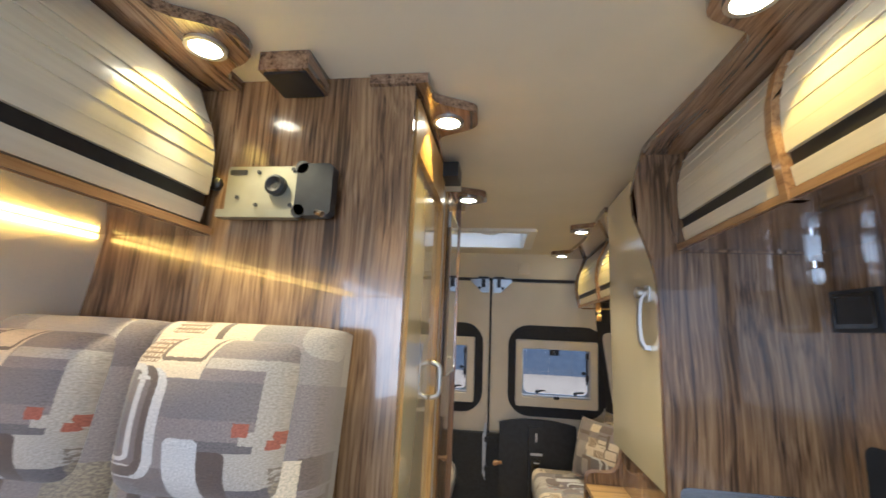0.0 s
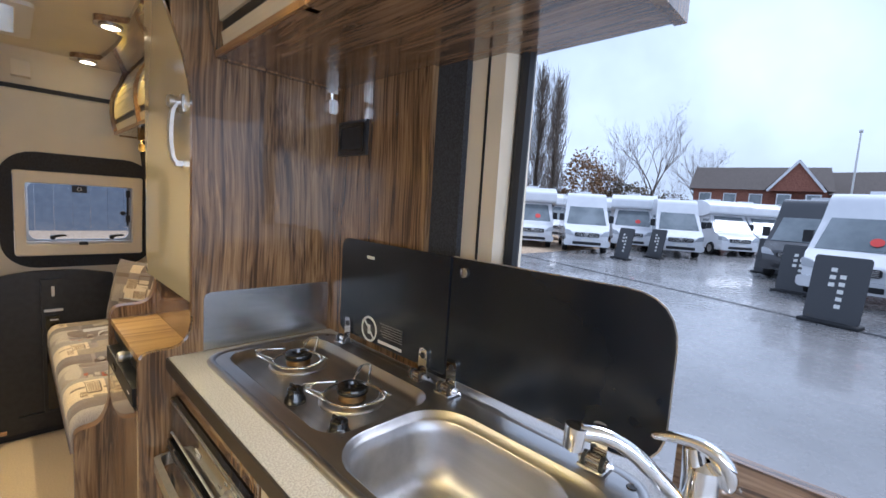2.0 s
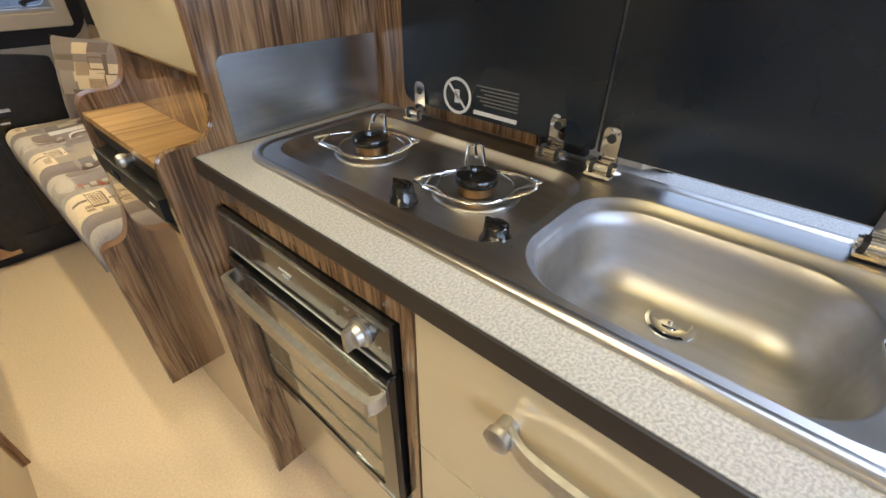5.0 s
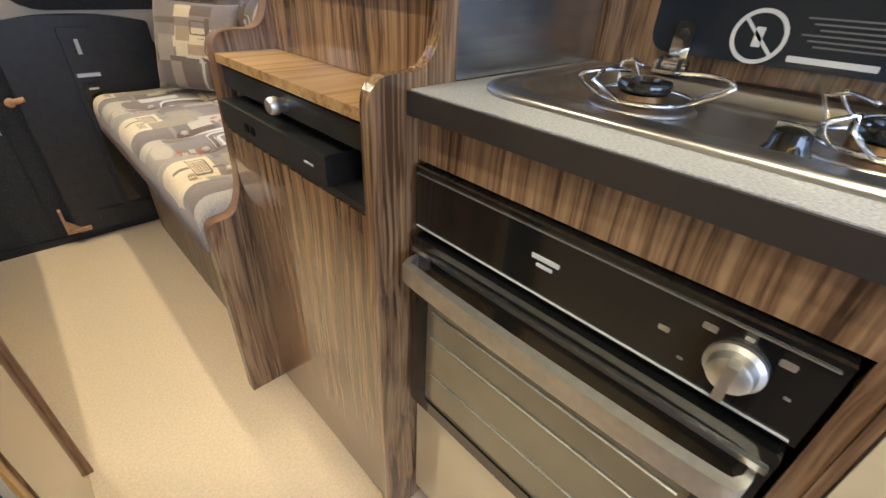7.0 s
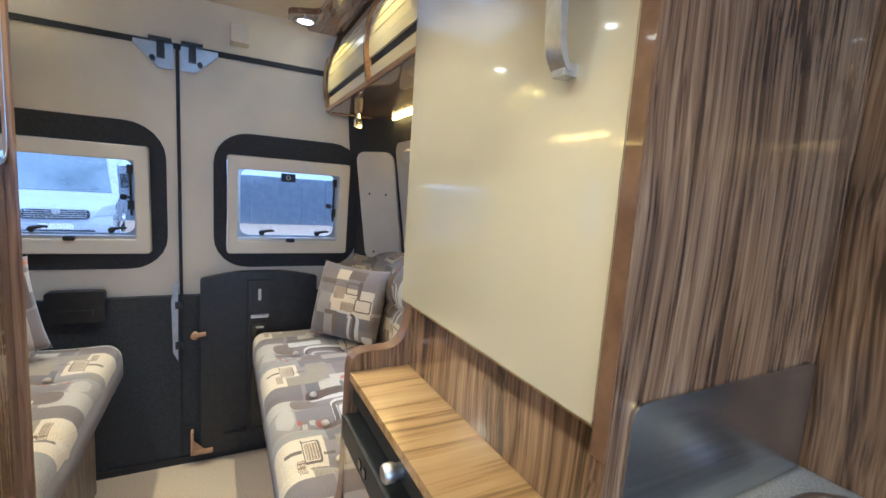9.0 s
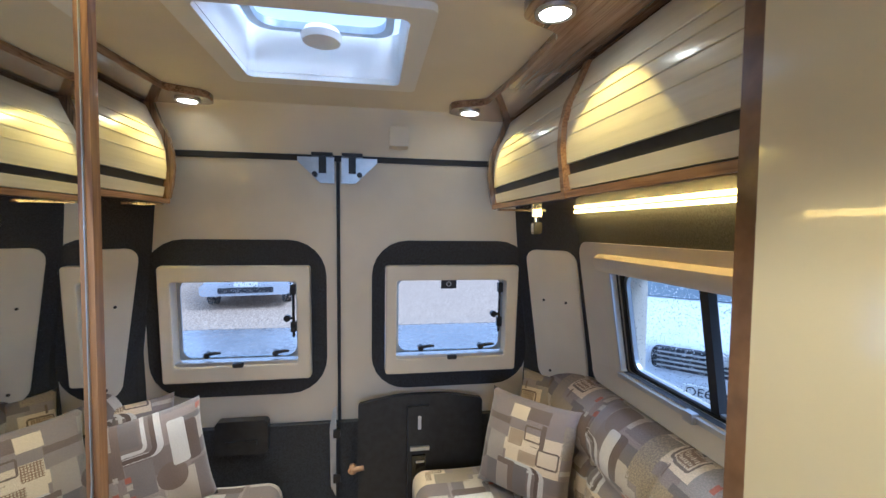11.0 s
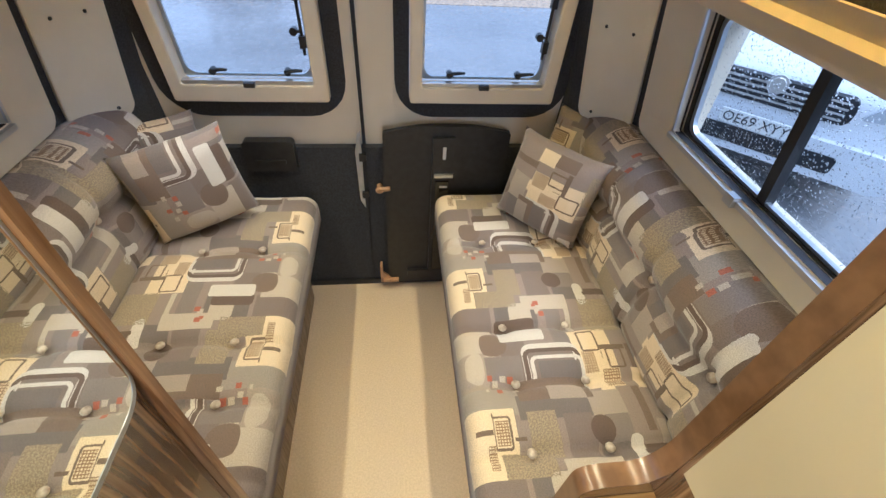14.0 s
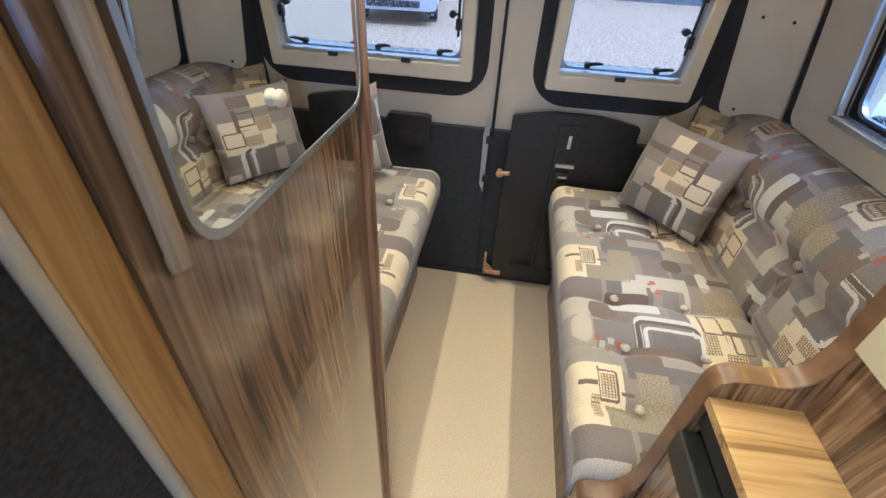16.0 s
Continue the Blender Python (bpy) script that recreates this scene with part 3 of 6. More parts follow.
def window_notice(door, x, z):
    n_ = part("window_notice", move(box(x - 0.03, x + 0.03, YR + 0.028, YR + 0.0305, z - 0.018, z + 0.018), TILT), BLACK, door, "small dark notice stuck on the pane")
    part("notice_ring", move(ring([(x + 0.010 * math.cos(t * math.pi / 8), z + 0.010 * math.sin(t * math.pi / 8)) for t in range(16)],
                                  [(x + 0.007 * math.cos(t * math.pi / 8), z + 0.007 * math.sin(t * math.pi / 8)) for t in range(16)], "y", YR + 0.0268, YR + 0.0282), TILT), PRINT, n_)


door_l = rear_door("door_1", -0.86, MID - 0.004, -0.795, -0.303, "cream rear door with charcoal carpet below a window")
door_r = rear_door("door_2", MID + 0.004, 0.46 + 0.10, -0.037, 0.464, "cream rear door with charcoal carpet round its window")
window_notice(door_r, 0.205, 1.245)
part("seam_seal", box(MID - 0.007, MID + 0.007, YR - 0.006, YR + 0.04, 0.02, 0.735), RUBBER, door_r)
part("seam_seal", move(box(MID - 0.006, MID + 0.006, YR - 0.006, YR + 0.02, 0.735, 1.70), TILT), RUBBER, door_r)
# latch recess plate on the seam, grab handle on the left door
g = prism(rr(-0.625, -0.45, 0.655, 0.775, 0.015), "y", YR - 0.045, YR - 0.008)
grab = part("grab_handle", g, BLACK, door_l, "black moulded pull handle", bevel=0.008)
part("grip", box(-0.59, -0.485, YR - 0.052, YR - 0.044, 0.69, 0.705), BLACK, grab, bevel=0.003)
part("lock_plate", prism([(MID - 0.03, 0.5), (MID - 0.012, 0.46), (MID - 0.010, 0.74), (MID - 0.010, 0.80), (MID - 0.022, 0.79), (MID - 0.034, 0.72)], "y", YR - 0.02, YR - 0.010), ZINC, door_l)
for z in (0.53, 0.70):
    part("lock_pin", box(MID - 0.02, MID + 0.006, YR - 0.032, YR - 0.018, z - 0.014, z + 0.014), BLACK, door_l, bevel=0.003)
for sx, door in ((-1, door_l), (1, door_r)):
    pts = [(MID + sx * 0.012, 1.612), (MID + sx * 0.06, 1.612), (MID + sx * 0.135, 1.685), (MID + sx * 0.135, 1.70), (MID + sx * 0.012, 1.70)]
    lk = part("top_latch", prism(pts, "y", lean(1.65) - 0.016, lean(1.65) - 0.004), ZINC, door, "zinc latch bracket", bevel=0.002)
    b = box(MID + sx * 0.05 - 0.012, MID + sx * 0.05 + 0.012, lean(1.66) - 0.035, lean(1.66) - 0.014, 1.645, 1.70)
    box(MID + sx * 0.05 - 0.035, MID + sx * 0.05 + 0.035, lean(1.70) - 0.045, lean(1.70) - 0.014, 1.70, 1.712, b)
    lathe([(0.009, -0.03), (0.009, 0)], (MID + sx * 0.075, lean(1.63) - 0.012, 1.64), "y", 10, b)
    part("latch_bolt", b, BLACK, lk, bevel=0.002)
part("header_seal", box(-0.80, 0.46, lean(1.7) - 0.008, lean(1.7) + 0.03, 1.688, 1.708), RUBBER, None, "black rubber seal above the rear doors", kind="structure", category="seal")
# sloped header between doors and ceiling
hp = [(YR - 0.06, 1.705), (YR + 0.06, 1.705), (YR + 0.06, CEIL), (YR - 0.13, CEIL), (YR - 0.085, 1.80)]
structure("header_rear", prism(hp, "x", XL, XR), CEILING, "cream padded header above the rear doors", smooth="auto")
sens = part("ceiling_sensor", box(-0.028, 0.035, 2.40, 2.46, 1.735, 1.80), CREAM_PLASTIC, None, "small cream plastic sensor box on the header", bevel=0.008, category="sensor")
structure("threshold", box(XL, XR, 2.52, 2.62, -0.04, 0.028), RUBBER, "black rubber threshold under the rear doors", category="trim")

# corner posts: carpet with padded ivory panels
for sx, x_wall, x_door, nm in ((1, XR, 0.50, "corner_post"), (-1, XL, -0.85, "corner_post")):
    pts = [(x_wall + sx * 0.02, 2.16), (x_wall, 2.16), (x_wall - sx * 0.012, 2.30), (x_door + sx * 0.02, YR - 0.03), (x_door, YR + 0.04), (x_wall + sx * 0.02, 2.62)]
    post = structure(nm, lean_in(prism(pts, "z", 1.0, CEIL, prism(pts, "z", 0.0, 1.0)), sx), CARPET, "charcoal carpeted rear corner post", category="post")
    # padded panel leaning across the corner
    a, b = Vector((x_wall - sx * 0.016, 2.315, 0)), Vector((x_door + sx * 0.048, 2.475, 0))
    d = (b - a).normalized()
    nrm = Vector((-d.y, d.x, 0))
    if nrm.x * sx > 0:
        nrm = -nrm
    L = (b - a).length
    pad = bmesh.new()
    outline = rr(0, L, 0.90, 1.385, 0.045, 6)
    prism(outline, "y", -0.016, 0.012, pad)
    m = Matrix((( d.x, nrm.x, 0, a.x), (d.y, nrm.y, 0, a.y), (0, 0, 1, 0), (0, 0, 0, 1)))
    lean_in(move(pad, m), sx)
    pp = part("padded_panel", pad, RIBBED, post, "ivory padded vinyl panel with screws", bevel=0.004)
    for u in (0.28, 0.72):
        for z in (0.935, 1.20):
            part("screw", lean_in(move(lathe([(0.005, 0.004), (0.005, 0.017), (0.003, 0.019)], (L * u, 0, z), "y", 8), m), sx), BLACK, pp)
# wall panel rims
for sx, xw in ((1, XR), (-1, XL)):
    WIN = WINS[sx]
    q = ring(rr(WIN[0] - 0.001, 2.286, 0.95, 1.42, 0.05), rr(WIN[0], WIN[1], WIN[2], WIN[3], 0.01), "x", xw - sx * 0.022, xw - sx * 0.0065)
    lin = ring(rr(WIN[0] - 0.001, 2.31, 0.985, CEIL - 0.001, 0.004), rr(WIN[0], WIN[1], WIN[2], WIN[3], 0.004), "x", xw - sx * 0.006, xw - sx * 0.0005)
    structure("carpet_lining", lean_in(lin, sx), CARPET, "charcoal carpet lining on the side wall", category="lining")
    structure("window_panel", lean_in(q, sx), LINING, "cream moulded panel round the side window", category="panel", bevel=0.004)


def side_window(sx, xw, label):
    y0, y1, z0, z1 = WINS[sx]
    s = lambda a, b: (min(xw + sx * a, xw + sx * b), max(xw + sx * a, xw + sx * b))
    win = part("window_1" if sx > 0 else "window_2", lean_in(ring(rr(y0, y1, z0, z1, 0.012), rr(y0 + 0.008, y1 - 0.014, z0 + 0.006, z1 - 0.003, 0.03), "x", *s(0.004, 0.03)), sx), RUBBER, None, label,
               kind="structure", category="window")
    p = part("pane", lean_in(prism(rr(y0 + 0.005, y1 - 0.005, z0 + 0.005, z1 - 0.003, 0.03), "x", *s(0.022, 0.026)), sx), WETGLASS, win)
    p.visible_shadow = False
    part("frame_lip", lean_in(ring(rr(y0 + 0.007, y1 - 0.013, z0 + 0.007, z1 - 0.003, 0.03), rr(y0 + 0.016, y1 - 0.026, z0 + 0.014, z1 - 0.006, 0.035), "x", *s(0.008, 0.02)), sx), ZINC, win)
    part("mullion", lean_in(box(*s(0.006, 0.03), 1.762, 1.787, z0, z1), sx), RUBBER, win, bevel=0.003)
    part("bottom_rail", lean_in(box(*s(-0.034, -0.02), y0, y1 + 0.006, z0 - 0.018, z0 - 0.004), sx), SILL, win, bevel=0.003)
    part("bottom_rail", lean_in(box(*s(-0.022, 0.0), y0, y1 + 0.004, z0 - 0.010, z0 + 0.001), sx), RUBBER, win)
    part("side_rail", lean_in(box(*s(-0.026, -0.02), y1 - 0.002, y1 + 0.006, z0, z1), sx), SILL, win)
    c = box(*s(-0.048, -0.03), 1.79, 1.82, z0 - 0.02, z0 + 0.004)
    part("blind_catch", c, SILL, win, bevel=0.006)
    cas = prism([(xw + sx * a, z) for a, z in ((-0.022, z1 - 0.004), (-0.042, z1 + 0.002), (-0.052, z1 + 0.018), (-0.048, z1 + 0.040), (-0.03, z1 + 0.052), (-0.02, z1 + 0.052))], "y", y0, y1 + 0.045)
    part("blind_cassette", lean_in(cas, sx), CREAM_PLASTIC, win, "cream roller blind cassette", smooth="auto", bevel=0.003)
    return win


side_window(1, XR, "sliding side window with cream blind cassette and rain drops")
side_window(-1, XL, "side window with dark frame over the sofa")

# rooflight
x0, x1, y0, y1 = SK
rl = part("rooflight", ring(rr(x0 - 0.035, x1 + 0.035, y0 - 0.035, y1 + 0.035, 0.02), rr(x0 + 0.012, x1 - 0.012, y0 + 0.012, y1 - 0.012, 0.02), "z", CEIL - 0.014, CEIL + 0.001), WHITE, None,
          "white framed rooflight with a clear acrylic dome", category="rooflight", bevel=0.004)
part("shaft", ring(rr(x0 + 0.004, x1 - 0.004, y0 + 0.004, y1 - 0.004, 0.02), rr(x0 + 0.013, x1 - 0.013, y0 + 0.013, y1 - 0.013, 0.02), "z", CEIL, CEIL + 0.12), WHITE, rl)
d = part("dome", prism(rr(x0 - 0.01, x1 + 0.01, y0 - 0.01, y1 + 0.01, 0.04), "z", CEIL + 0.122, CEIL + 0.13), FROST, rl, "clear white acrylic dome")
d.visible_shadow = False
part("inner_rim", ring(rr(x0 + 0.03, x1 - 0.03, y0 + 0.03, y1 - 0.03, 0.05), rr(x0 + 0.05, x1 - 0.05, y0 + 0.05, y1 - 0.05, 0.05), "z", CEIL + 0.10, CEIL + 0.118), ZINC, rl, smooth="auto")
part("crank", lathe([(0.045, 0.03), (0.05, 0.045), (0.04, 0.06), (0.015, 0.07)], ((x0 + x1) / 2, y1 - 0.10, CEIL + 0.02), "z", 20), WHITE, rl, smooth="auto")


# ---- kitchen ----
KX, WT = 0.215, 0.90           # fronts, worktop height
WB = 0.66                      # wall behind the kitchen
KW = 0.61
structure("kitchen_wall", box(KW, WB + 0.02, 0.375, 0.766, WT + 0.001, CEIL), WALNUT, "glossy walnut laminate wall behind the kitchen", bevel=0.002)
structure("post_lining", box(0.625, 0.70, 0.29, 0.3745, 0.0, 1.77), CARPET, "charcoal carpeted strip beside the door post", category="lining")
structure("door_post", prism([(0.638, 0.202), (0.660, 0.188), (0.72, 0.188), (0.72, 0.2895), (0.640, 0.2895)], "z", 0.0, 1.77), CREAM_PLASTIC, "cream plastic post of the sliding door", category="post", bevel=0.006)
structure("post_groove", box(0.6365, 0.642, 0.240, 0.245, 0.9, 1.76), RUBBER, "dark groove in the door post", category="trim")
structure("door_seal", tube([(0.664, 0.178, 0.0), (0.664, 0.176, 1.0), (0.67, 0.170, 1.76)], 0.015, 8), RUBBER, "black rubber door seal", category="seal")
structure("header_side", prism([(0.60, CEIL), (0.60, 1.80), (0.635, 1.775), (0.70, 1.765), (0.70, CEIL)], "y", -1.15, -0.10), WALNUT_Y, "walnut header board over the sliding door", bevel=0.004)
hd = structure("header_trim", box(0.64, 0.735, -1.15, 0.17, 1.745, 1.765), CARPET, "dark trim under the sliding door header", category="trim")
lab = part("notice_plate", box(0.594, 0.598, -0.36, -0.12, 1.815, 1.85), WHITE, None, "white printed notice plate on the door header", category="plate")
for k in range(3):
    part("printed_line", box(0.592, 0.5945, -0.33 + 0.02 * k, -0.17, 1.842 - 0.008 * k, 1.844 - 0.008 * k), PRINT, lab)

top = base("worktop", (0.43, 0.05, WT - 0.04), "grey textured worktop with dark edging, fitted with hob and sink", "worktop")
HOB = (0.253, 0.600, -0.174, 0.735)
slab = ring(rr(0.2, WB - 0.005, -0.62, 0.766, 0.004), rr(HOB[0] + 0.02, HOB[1] - 0.02, HOB[2] + 0.02, HOB[3] - 0.02, 0.06), "z", WT - 0.028, WT)
part("slab", slab, TOP, top, bevel=0.0015)
part("edging", box(0.196, 0.2, -0.62, 0.766, WT - 0.029, WT - 0.0015), TOP_EDGE, top, "dark brown edging")
part("edging", box(0.2, WB - 0.005, -0.624, -0.62, WT - 0.029, WT - 0.0015), TOP_EDGE, top)
structure("window_sill_board", box(0.625, 0.645, -1.0, -0.17, 0.86, 0.972), WALNUT_Y, "walnut upstand board behind the worktop", category="trim", bevel=0.003)

# units under the worktop
ou = base("oven_unit", (0.44, 0.53, 0), "walnut kitchen unit that houses a black oven", "cabinet")
part("side_panel", box(KX, WB, 0.292, 0.308, 0.02, WT - 0.04), WALNUT, ou)
part("fascia", box(KX, KX + 0.018, 0.308, 0.765, 0.812, WT - 0.0285), WALNUT, ou)
part("back_panel", box(WB - 0.02, WB - 0.004, 0.308, 0.765, 0.02, WT - 0.04), BLACK, ou)
part("drawer_front", box(KX, KX + 0.018, 0.312, 0.76, 0.06, 0.365), CREAM, ou, "cream drawer front", bevel=0.002)
part("plinth", box(KX + 0.03, KX + 0.045, 0.308, 0.765, 0.0, 0.06), GREYWOOD, ou)

ov = base("oven", (0.44, 0.53, 0.37), "black built-in gas oven with glazed door and steel handle", "oven")
part("body", box(KX + 0.012, WB - 0.03, 0.315, 0.755, 0.372, 0.806), BLACK, ov)
fr = part("control_panel", box(KX - 0.012, KX + 0.012, 0.315, 0.756, 0.722, 0.808), ENAMEL, ov, "black control panel", bevel=0.004)
part("trim_line", box(KX - 0.0145, KX - 0.011, 0.32, 0.752, 0.8005, 0.8012), SATIN, fr)
part("trim_line", box(KX - 0.0145, KX - 0.011, 0.32, 0.752, 0.7255, 0.7265), PRINT, fr)
kn = part("control_knob", lathe([(0.022, -0.012), (0.022, -0.017), (0.018, -0.020), (0.016, -0.029), (0.013, -0.031)], (KX, 0.372, 0.765), "x", 24), SATIN, fr, "satin steel knob", smooth="auto")
part("grip", box(KX - 0.040, KX - 0.027, 0.368, 0.376, 0.748, 0.782), SATIN, kn, bevel=0.003)
bars = box(KX - 0.0135, KX - 0.0118, 0.535, 0.568, 0.768, 0.773)
box(KX - 0.0135, KX - 0.0118, 0.542, 0.561, 0.760, 0.7635, bars)
part("maker_mark", bars, PRINT, fr)
for y, z, h in ((0.345, 0.787, 0.007), (0.372, 0.793, 0.004), (0.398, 0.787, 0.007), (0.428, 0.765, 0.006), (0.335, 0.76, 0.003), (0.408, 0.745, 0.003)):
    part("printed_symbol", prism(rr(y - h * 0.8, y + h * 0.8, z - h * 0.45, z + h * 0.45, h * 0.2, 3), "x", KX - 0.0128, KX - 0.0118), bpy.data.materials["satin_nickel"], fr)
dr = part("oven_door", ring(rr(0.317, 0.754, 0.374, 0.714, 0.006), rr(0.352, 0.722, 0.40, 0.648, 0.012), "x", KX - 0.02, KX + 0.008), ENAMEL, ov, "black enamelled oven door", bevel=0.003)
part("window", box(KX - 0.016, KX - 0.008, 0.352, 0.722, 0.40, 0.648), OVEN_GLASS, dr, "tinted oven door glass")
for z in (0.47, 0.55, 0.60):
    part("shelf_rail", tube([(KX - 0.0175, 0.36, z), (KX - 0.0175, 0.71, z)], 0.0018, 6), SATIN, dr)
part("door_band", box(KX - 0.023, KX - 0.018, 0.32, 0.752, 0.690, 0.697), BRUSHED, dr)
bow = [(KX - 0.018, 0.746), (KX - 0.043, 0.742), (KX - 0.052, 0.715), (KX - 0.056, 0.535), (KX - 0.052, 0.355), (KX - 0.043, 0.328), (KX - 0.018, 0.324)]
bar = [(p.x, p.y) for p in smoothpath([(x, y, 0) for x, y in bow], 5)]
bar += [(KX + (x - KX) * 0.80 + 0.002, 0.535 + (y - 0.535) * 0.972) for x, y in bar[::-1]]
part("handle", prism(bar, "z", 0.656, 0.684), SATIN, dr, "broad satin steel bar handle", smooth="auto", bevel=0.002)
part("serial_label", box(KX - 0.0215, KX - 0.0198, 0.33, 0.37, 0.385, 0.392), PRINT, dr)

su = base("sink_unit", (0.44, -0.15, 0), "cream kitchen cabinet under the sink", "cabinet")
part("carcass", box(KX + 0.02, WB - 0.004, -0.60, 0.291, 0.05, 0.72), GREYWOOD, su)
part("edge_strip", box(KX - 0.002, KX + 0.02, 0.284, 0.2915, 0.02, WT - 0.042), WALNUT, su)
for y0, y1 in ((-0.155, 0.281), (-0.60, -0.16)):
    part("drawer_front", box(KX, KX + 0.018, y0, y1, 0.585, WT - 0.044), CREAM, su, "cream drawer front", bevel=0.002)
    d = part("door", box(KX, KX + 0.018, y0, y1, 0.06, 0.58), CREAM, su, "cream cabinet door", bevel=0.002)
    yc = (y0 + y1) / 2
    bow = [(p.x, p.y) for p in smoothpath([(KX - 0.014, yc + 0.078, 0), (KX - 0.026, yc + 0.05, 0), (KX - 0.029, yc, 0), (KX - 0.026, yc - 0.05, 0), (KX - 0.014, yc - 0.078, 0)], 4)]
    bow += [(x + 0.008, y) for x, y in bow[::-1]]
    h = part("pull_handle", prism(bow, "z", 0.764, 0.786), SATIN, su, "pitted satin nickel pull handle", smooth="auto", bevel=0.002)
    for e in (-1, 1):
        part("boss", lathe([(0.012, -0.001), (0.012, -0.018), (0.015, -0.020), (0.015, -0.030), (0.010, -0.033)], (KX + 0.002, yc + e * 0.082, 0.775), "x", 16), SATIN, h, smooth="auto")
part("plinth", box(KX + 0.03, KX + 0.045, -0.60, 0.29, 0.0, 0.06), GREYWOOD, su)

# hob and sink in one pressed tray
hob = base("hob_sink", (0.445, 0.28, WT), "pressed stainless steel hob and sink unit with two burners", "sink")
BAS = (0.286, 0.518, -0.100, 0.214)     # basin
LEDGE = (0.280, 0.534, -0.156, 0.224)   # shallow step round the basin
TRAY = (0.298, 0.542, 0.236, 0.708)      # hob recess


def pressed(outline_of, levels, bm):
    """Rings that step from one outline to the next, each with its height."""
    prev = None
    for inset, z, r in levels:
        row = [bm.verts.new((a, b, z)) for a, b in outline_of(inset, r)]
        if prev:
            for i in range(len(row)):
                bm.faces.new((prev[i], prev[(i + 1) % len(row)], row[(i + 1) % len(row)], row[i]))
        prev = row
    bm.faces.new(prev)
    return prev


def inset_of(b):
    return lambda k, r: rr(b[0] + k, b[1] - k, b[2] + k, b[3] - k, r, 9)


rim = bmesh.new()
pr = None
for inset, z in ((0.0, WT + 0.0005), (0.0, WT + 0.004), (0.004, WT + 0.0075), (0.012, WT + 0.008), (0.018, WT + 0.004)):
    row = [rim.verts.new((a, b, z)) for a, b in rr(HOB[0] + inset, HOB[1] - inset, HOB[2] + inset, HOB[3] - inset, max(0.075 - inset, 0.02), 9)]
    if pr:
        for i in range(len(row)):
            rim.faces.new((pr[i], pr[(i + 1) % len(row)], row[(i + 1) % len(row)], row[i]))
    pr = row
part("rim", rim, STEEL, hob, smooth=True)
deck = bmesh.new()
# flat deck split round the two recesses
YM = 0.230
for outer, inner in ((rr(HOB[0] + 0.017, HOB[1] - 0.017, HOB[2] + 0.017, YM, 0.055, 9), inset_of(LEDGE)(0, 0.085)), (rr(HOB[0] + 0.017, HOB[1] - 0.017, YM, HOB[3] - 0.017, 0.055, 9), inset_of(TRAY)(0, 0.055))):
    a = [deck.verts.new((p, q, WT + 0.0045)) for p, q in outer]
    b = [deck.verts.new((p, q, WT + 0.0045)) for p, q in inner]
    for i in range(len(a)):
        deck.faces.new((a[i], a[(i + 1) % len(a)], b[(i + 1) % len(a)], b[i]))
for sx in (HOB[0] + 0.017, HOB[1] - 0.017):
    d_ = 0.05 if sx < 0.4 else -0.05
    prism([(sx, YM - 0.055), (sx + d_, YM - 0.004), (sx + d_, YM + 0.004), (sx, YM + 0.055)], "z", WT + 0.0015, WT + 0.0042, deck)
part("deck", deck, STEEL, hob, smooth="auto")
bs = bmesh.new()
def bowl_outline(k, r):
    """The ledge's outline first, then the basin's."""
    return inset_of(LEDGE)(k, r) if k < 0.02 else inset_of(BAS)(k - 0.02, r)


pressed(bowl_outline, [(0, WT + 0.0045, 0.085), (0.003, WT + 0.002, 0.084), (0.006, WT - 0.004, 0.082), (0.02, WT - 0.0055, 0.078), (0.023, WT - 0.008, 0.076), (0.026, WT - 0.03, 0.074), (0.030, WT - 0.060, 0.071), (0.035, WT - 0.082, 0.067), (0.042, WT - 0.097, 0.062), (0.053, WT - 0.107, 0.054), (0.068, WT - 0.1125, 0.044), (0.088, WT - 0.1148, 0.03), (0.11, WT - 0.115, 0.01)], bs)
part("basin", bs, BOWL, hob, "brushed steel basin", smooth=True)
tr = bmesh.new()
pressed(inset_of(TRAY), [(0, WT + 0.0045, 0.055), (0.003, WT + 0.002, 0.053), (0.010, WT - 0.010, 0.05), (0.018, WT - 0.014, 0.045)], tr)
part("hob_recess", tr, STEEL, hob, smooth=True)
dn = part("drain", lathe([(0.031, 0), (0.031, 0.003), (0.026, 0.004), (0.021, 0.001), (0.012, 0.001)], (0.462, 0.068, WT - 0.1146), "z", 24), CHROME, hob, "chrome basin drain", smooth="auto")
part("drain_screw", lathe([(0.012, 0.0012), (0.010, 0.002), (0.0035, 0.0025), (0.003, 0.0055), (0.002, 0.006)], (0.462, 0.068, WT - 0.1146), "z", 14), CHROME, dn, smooth="auto")
part("overflow_cap", lathe([(0.033, 0), (0.032, 0.004), (0.024, 0.009), (0.010, 0.012)], (0.425, -0.124, WT - 0.005), "z", 24), CHROME, hob, "domed chrome plug cap", smooth=True)
for x, y in ((0.292, -0.150), (0.566, -0.135), (0.572, 0.705)):
    part("fixing_hole", lathe([(0.008, 0), (0.007, 0.0015), (0.004, 0.0005)], (x, y, WT + 0.0048), "z", 12), BLACK, hob)
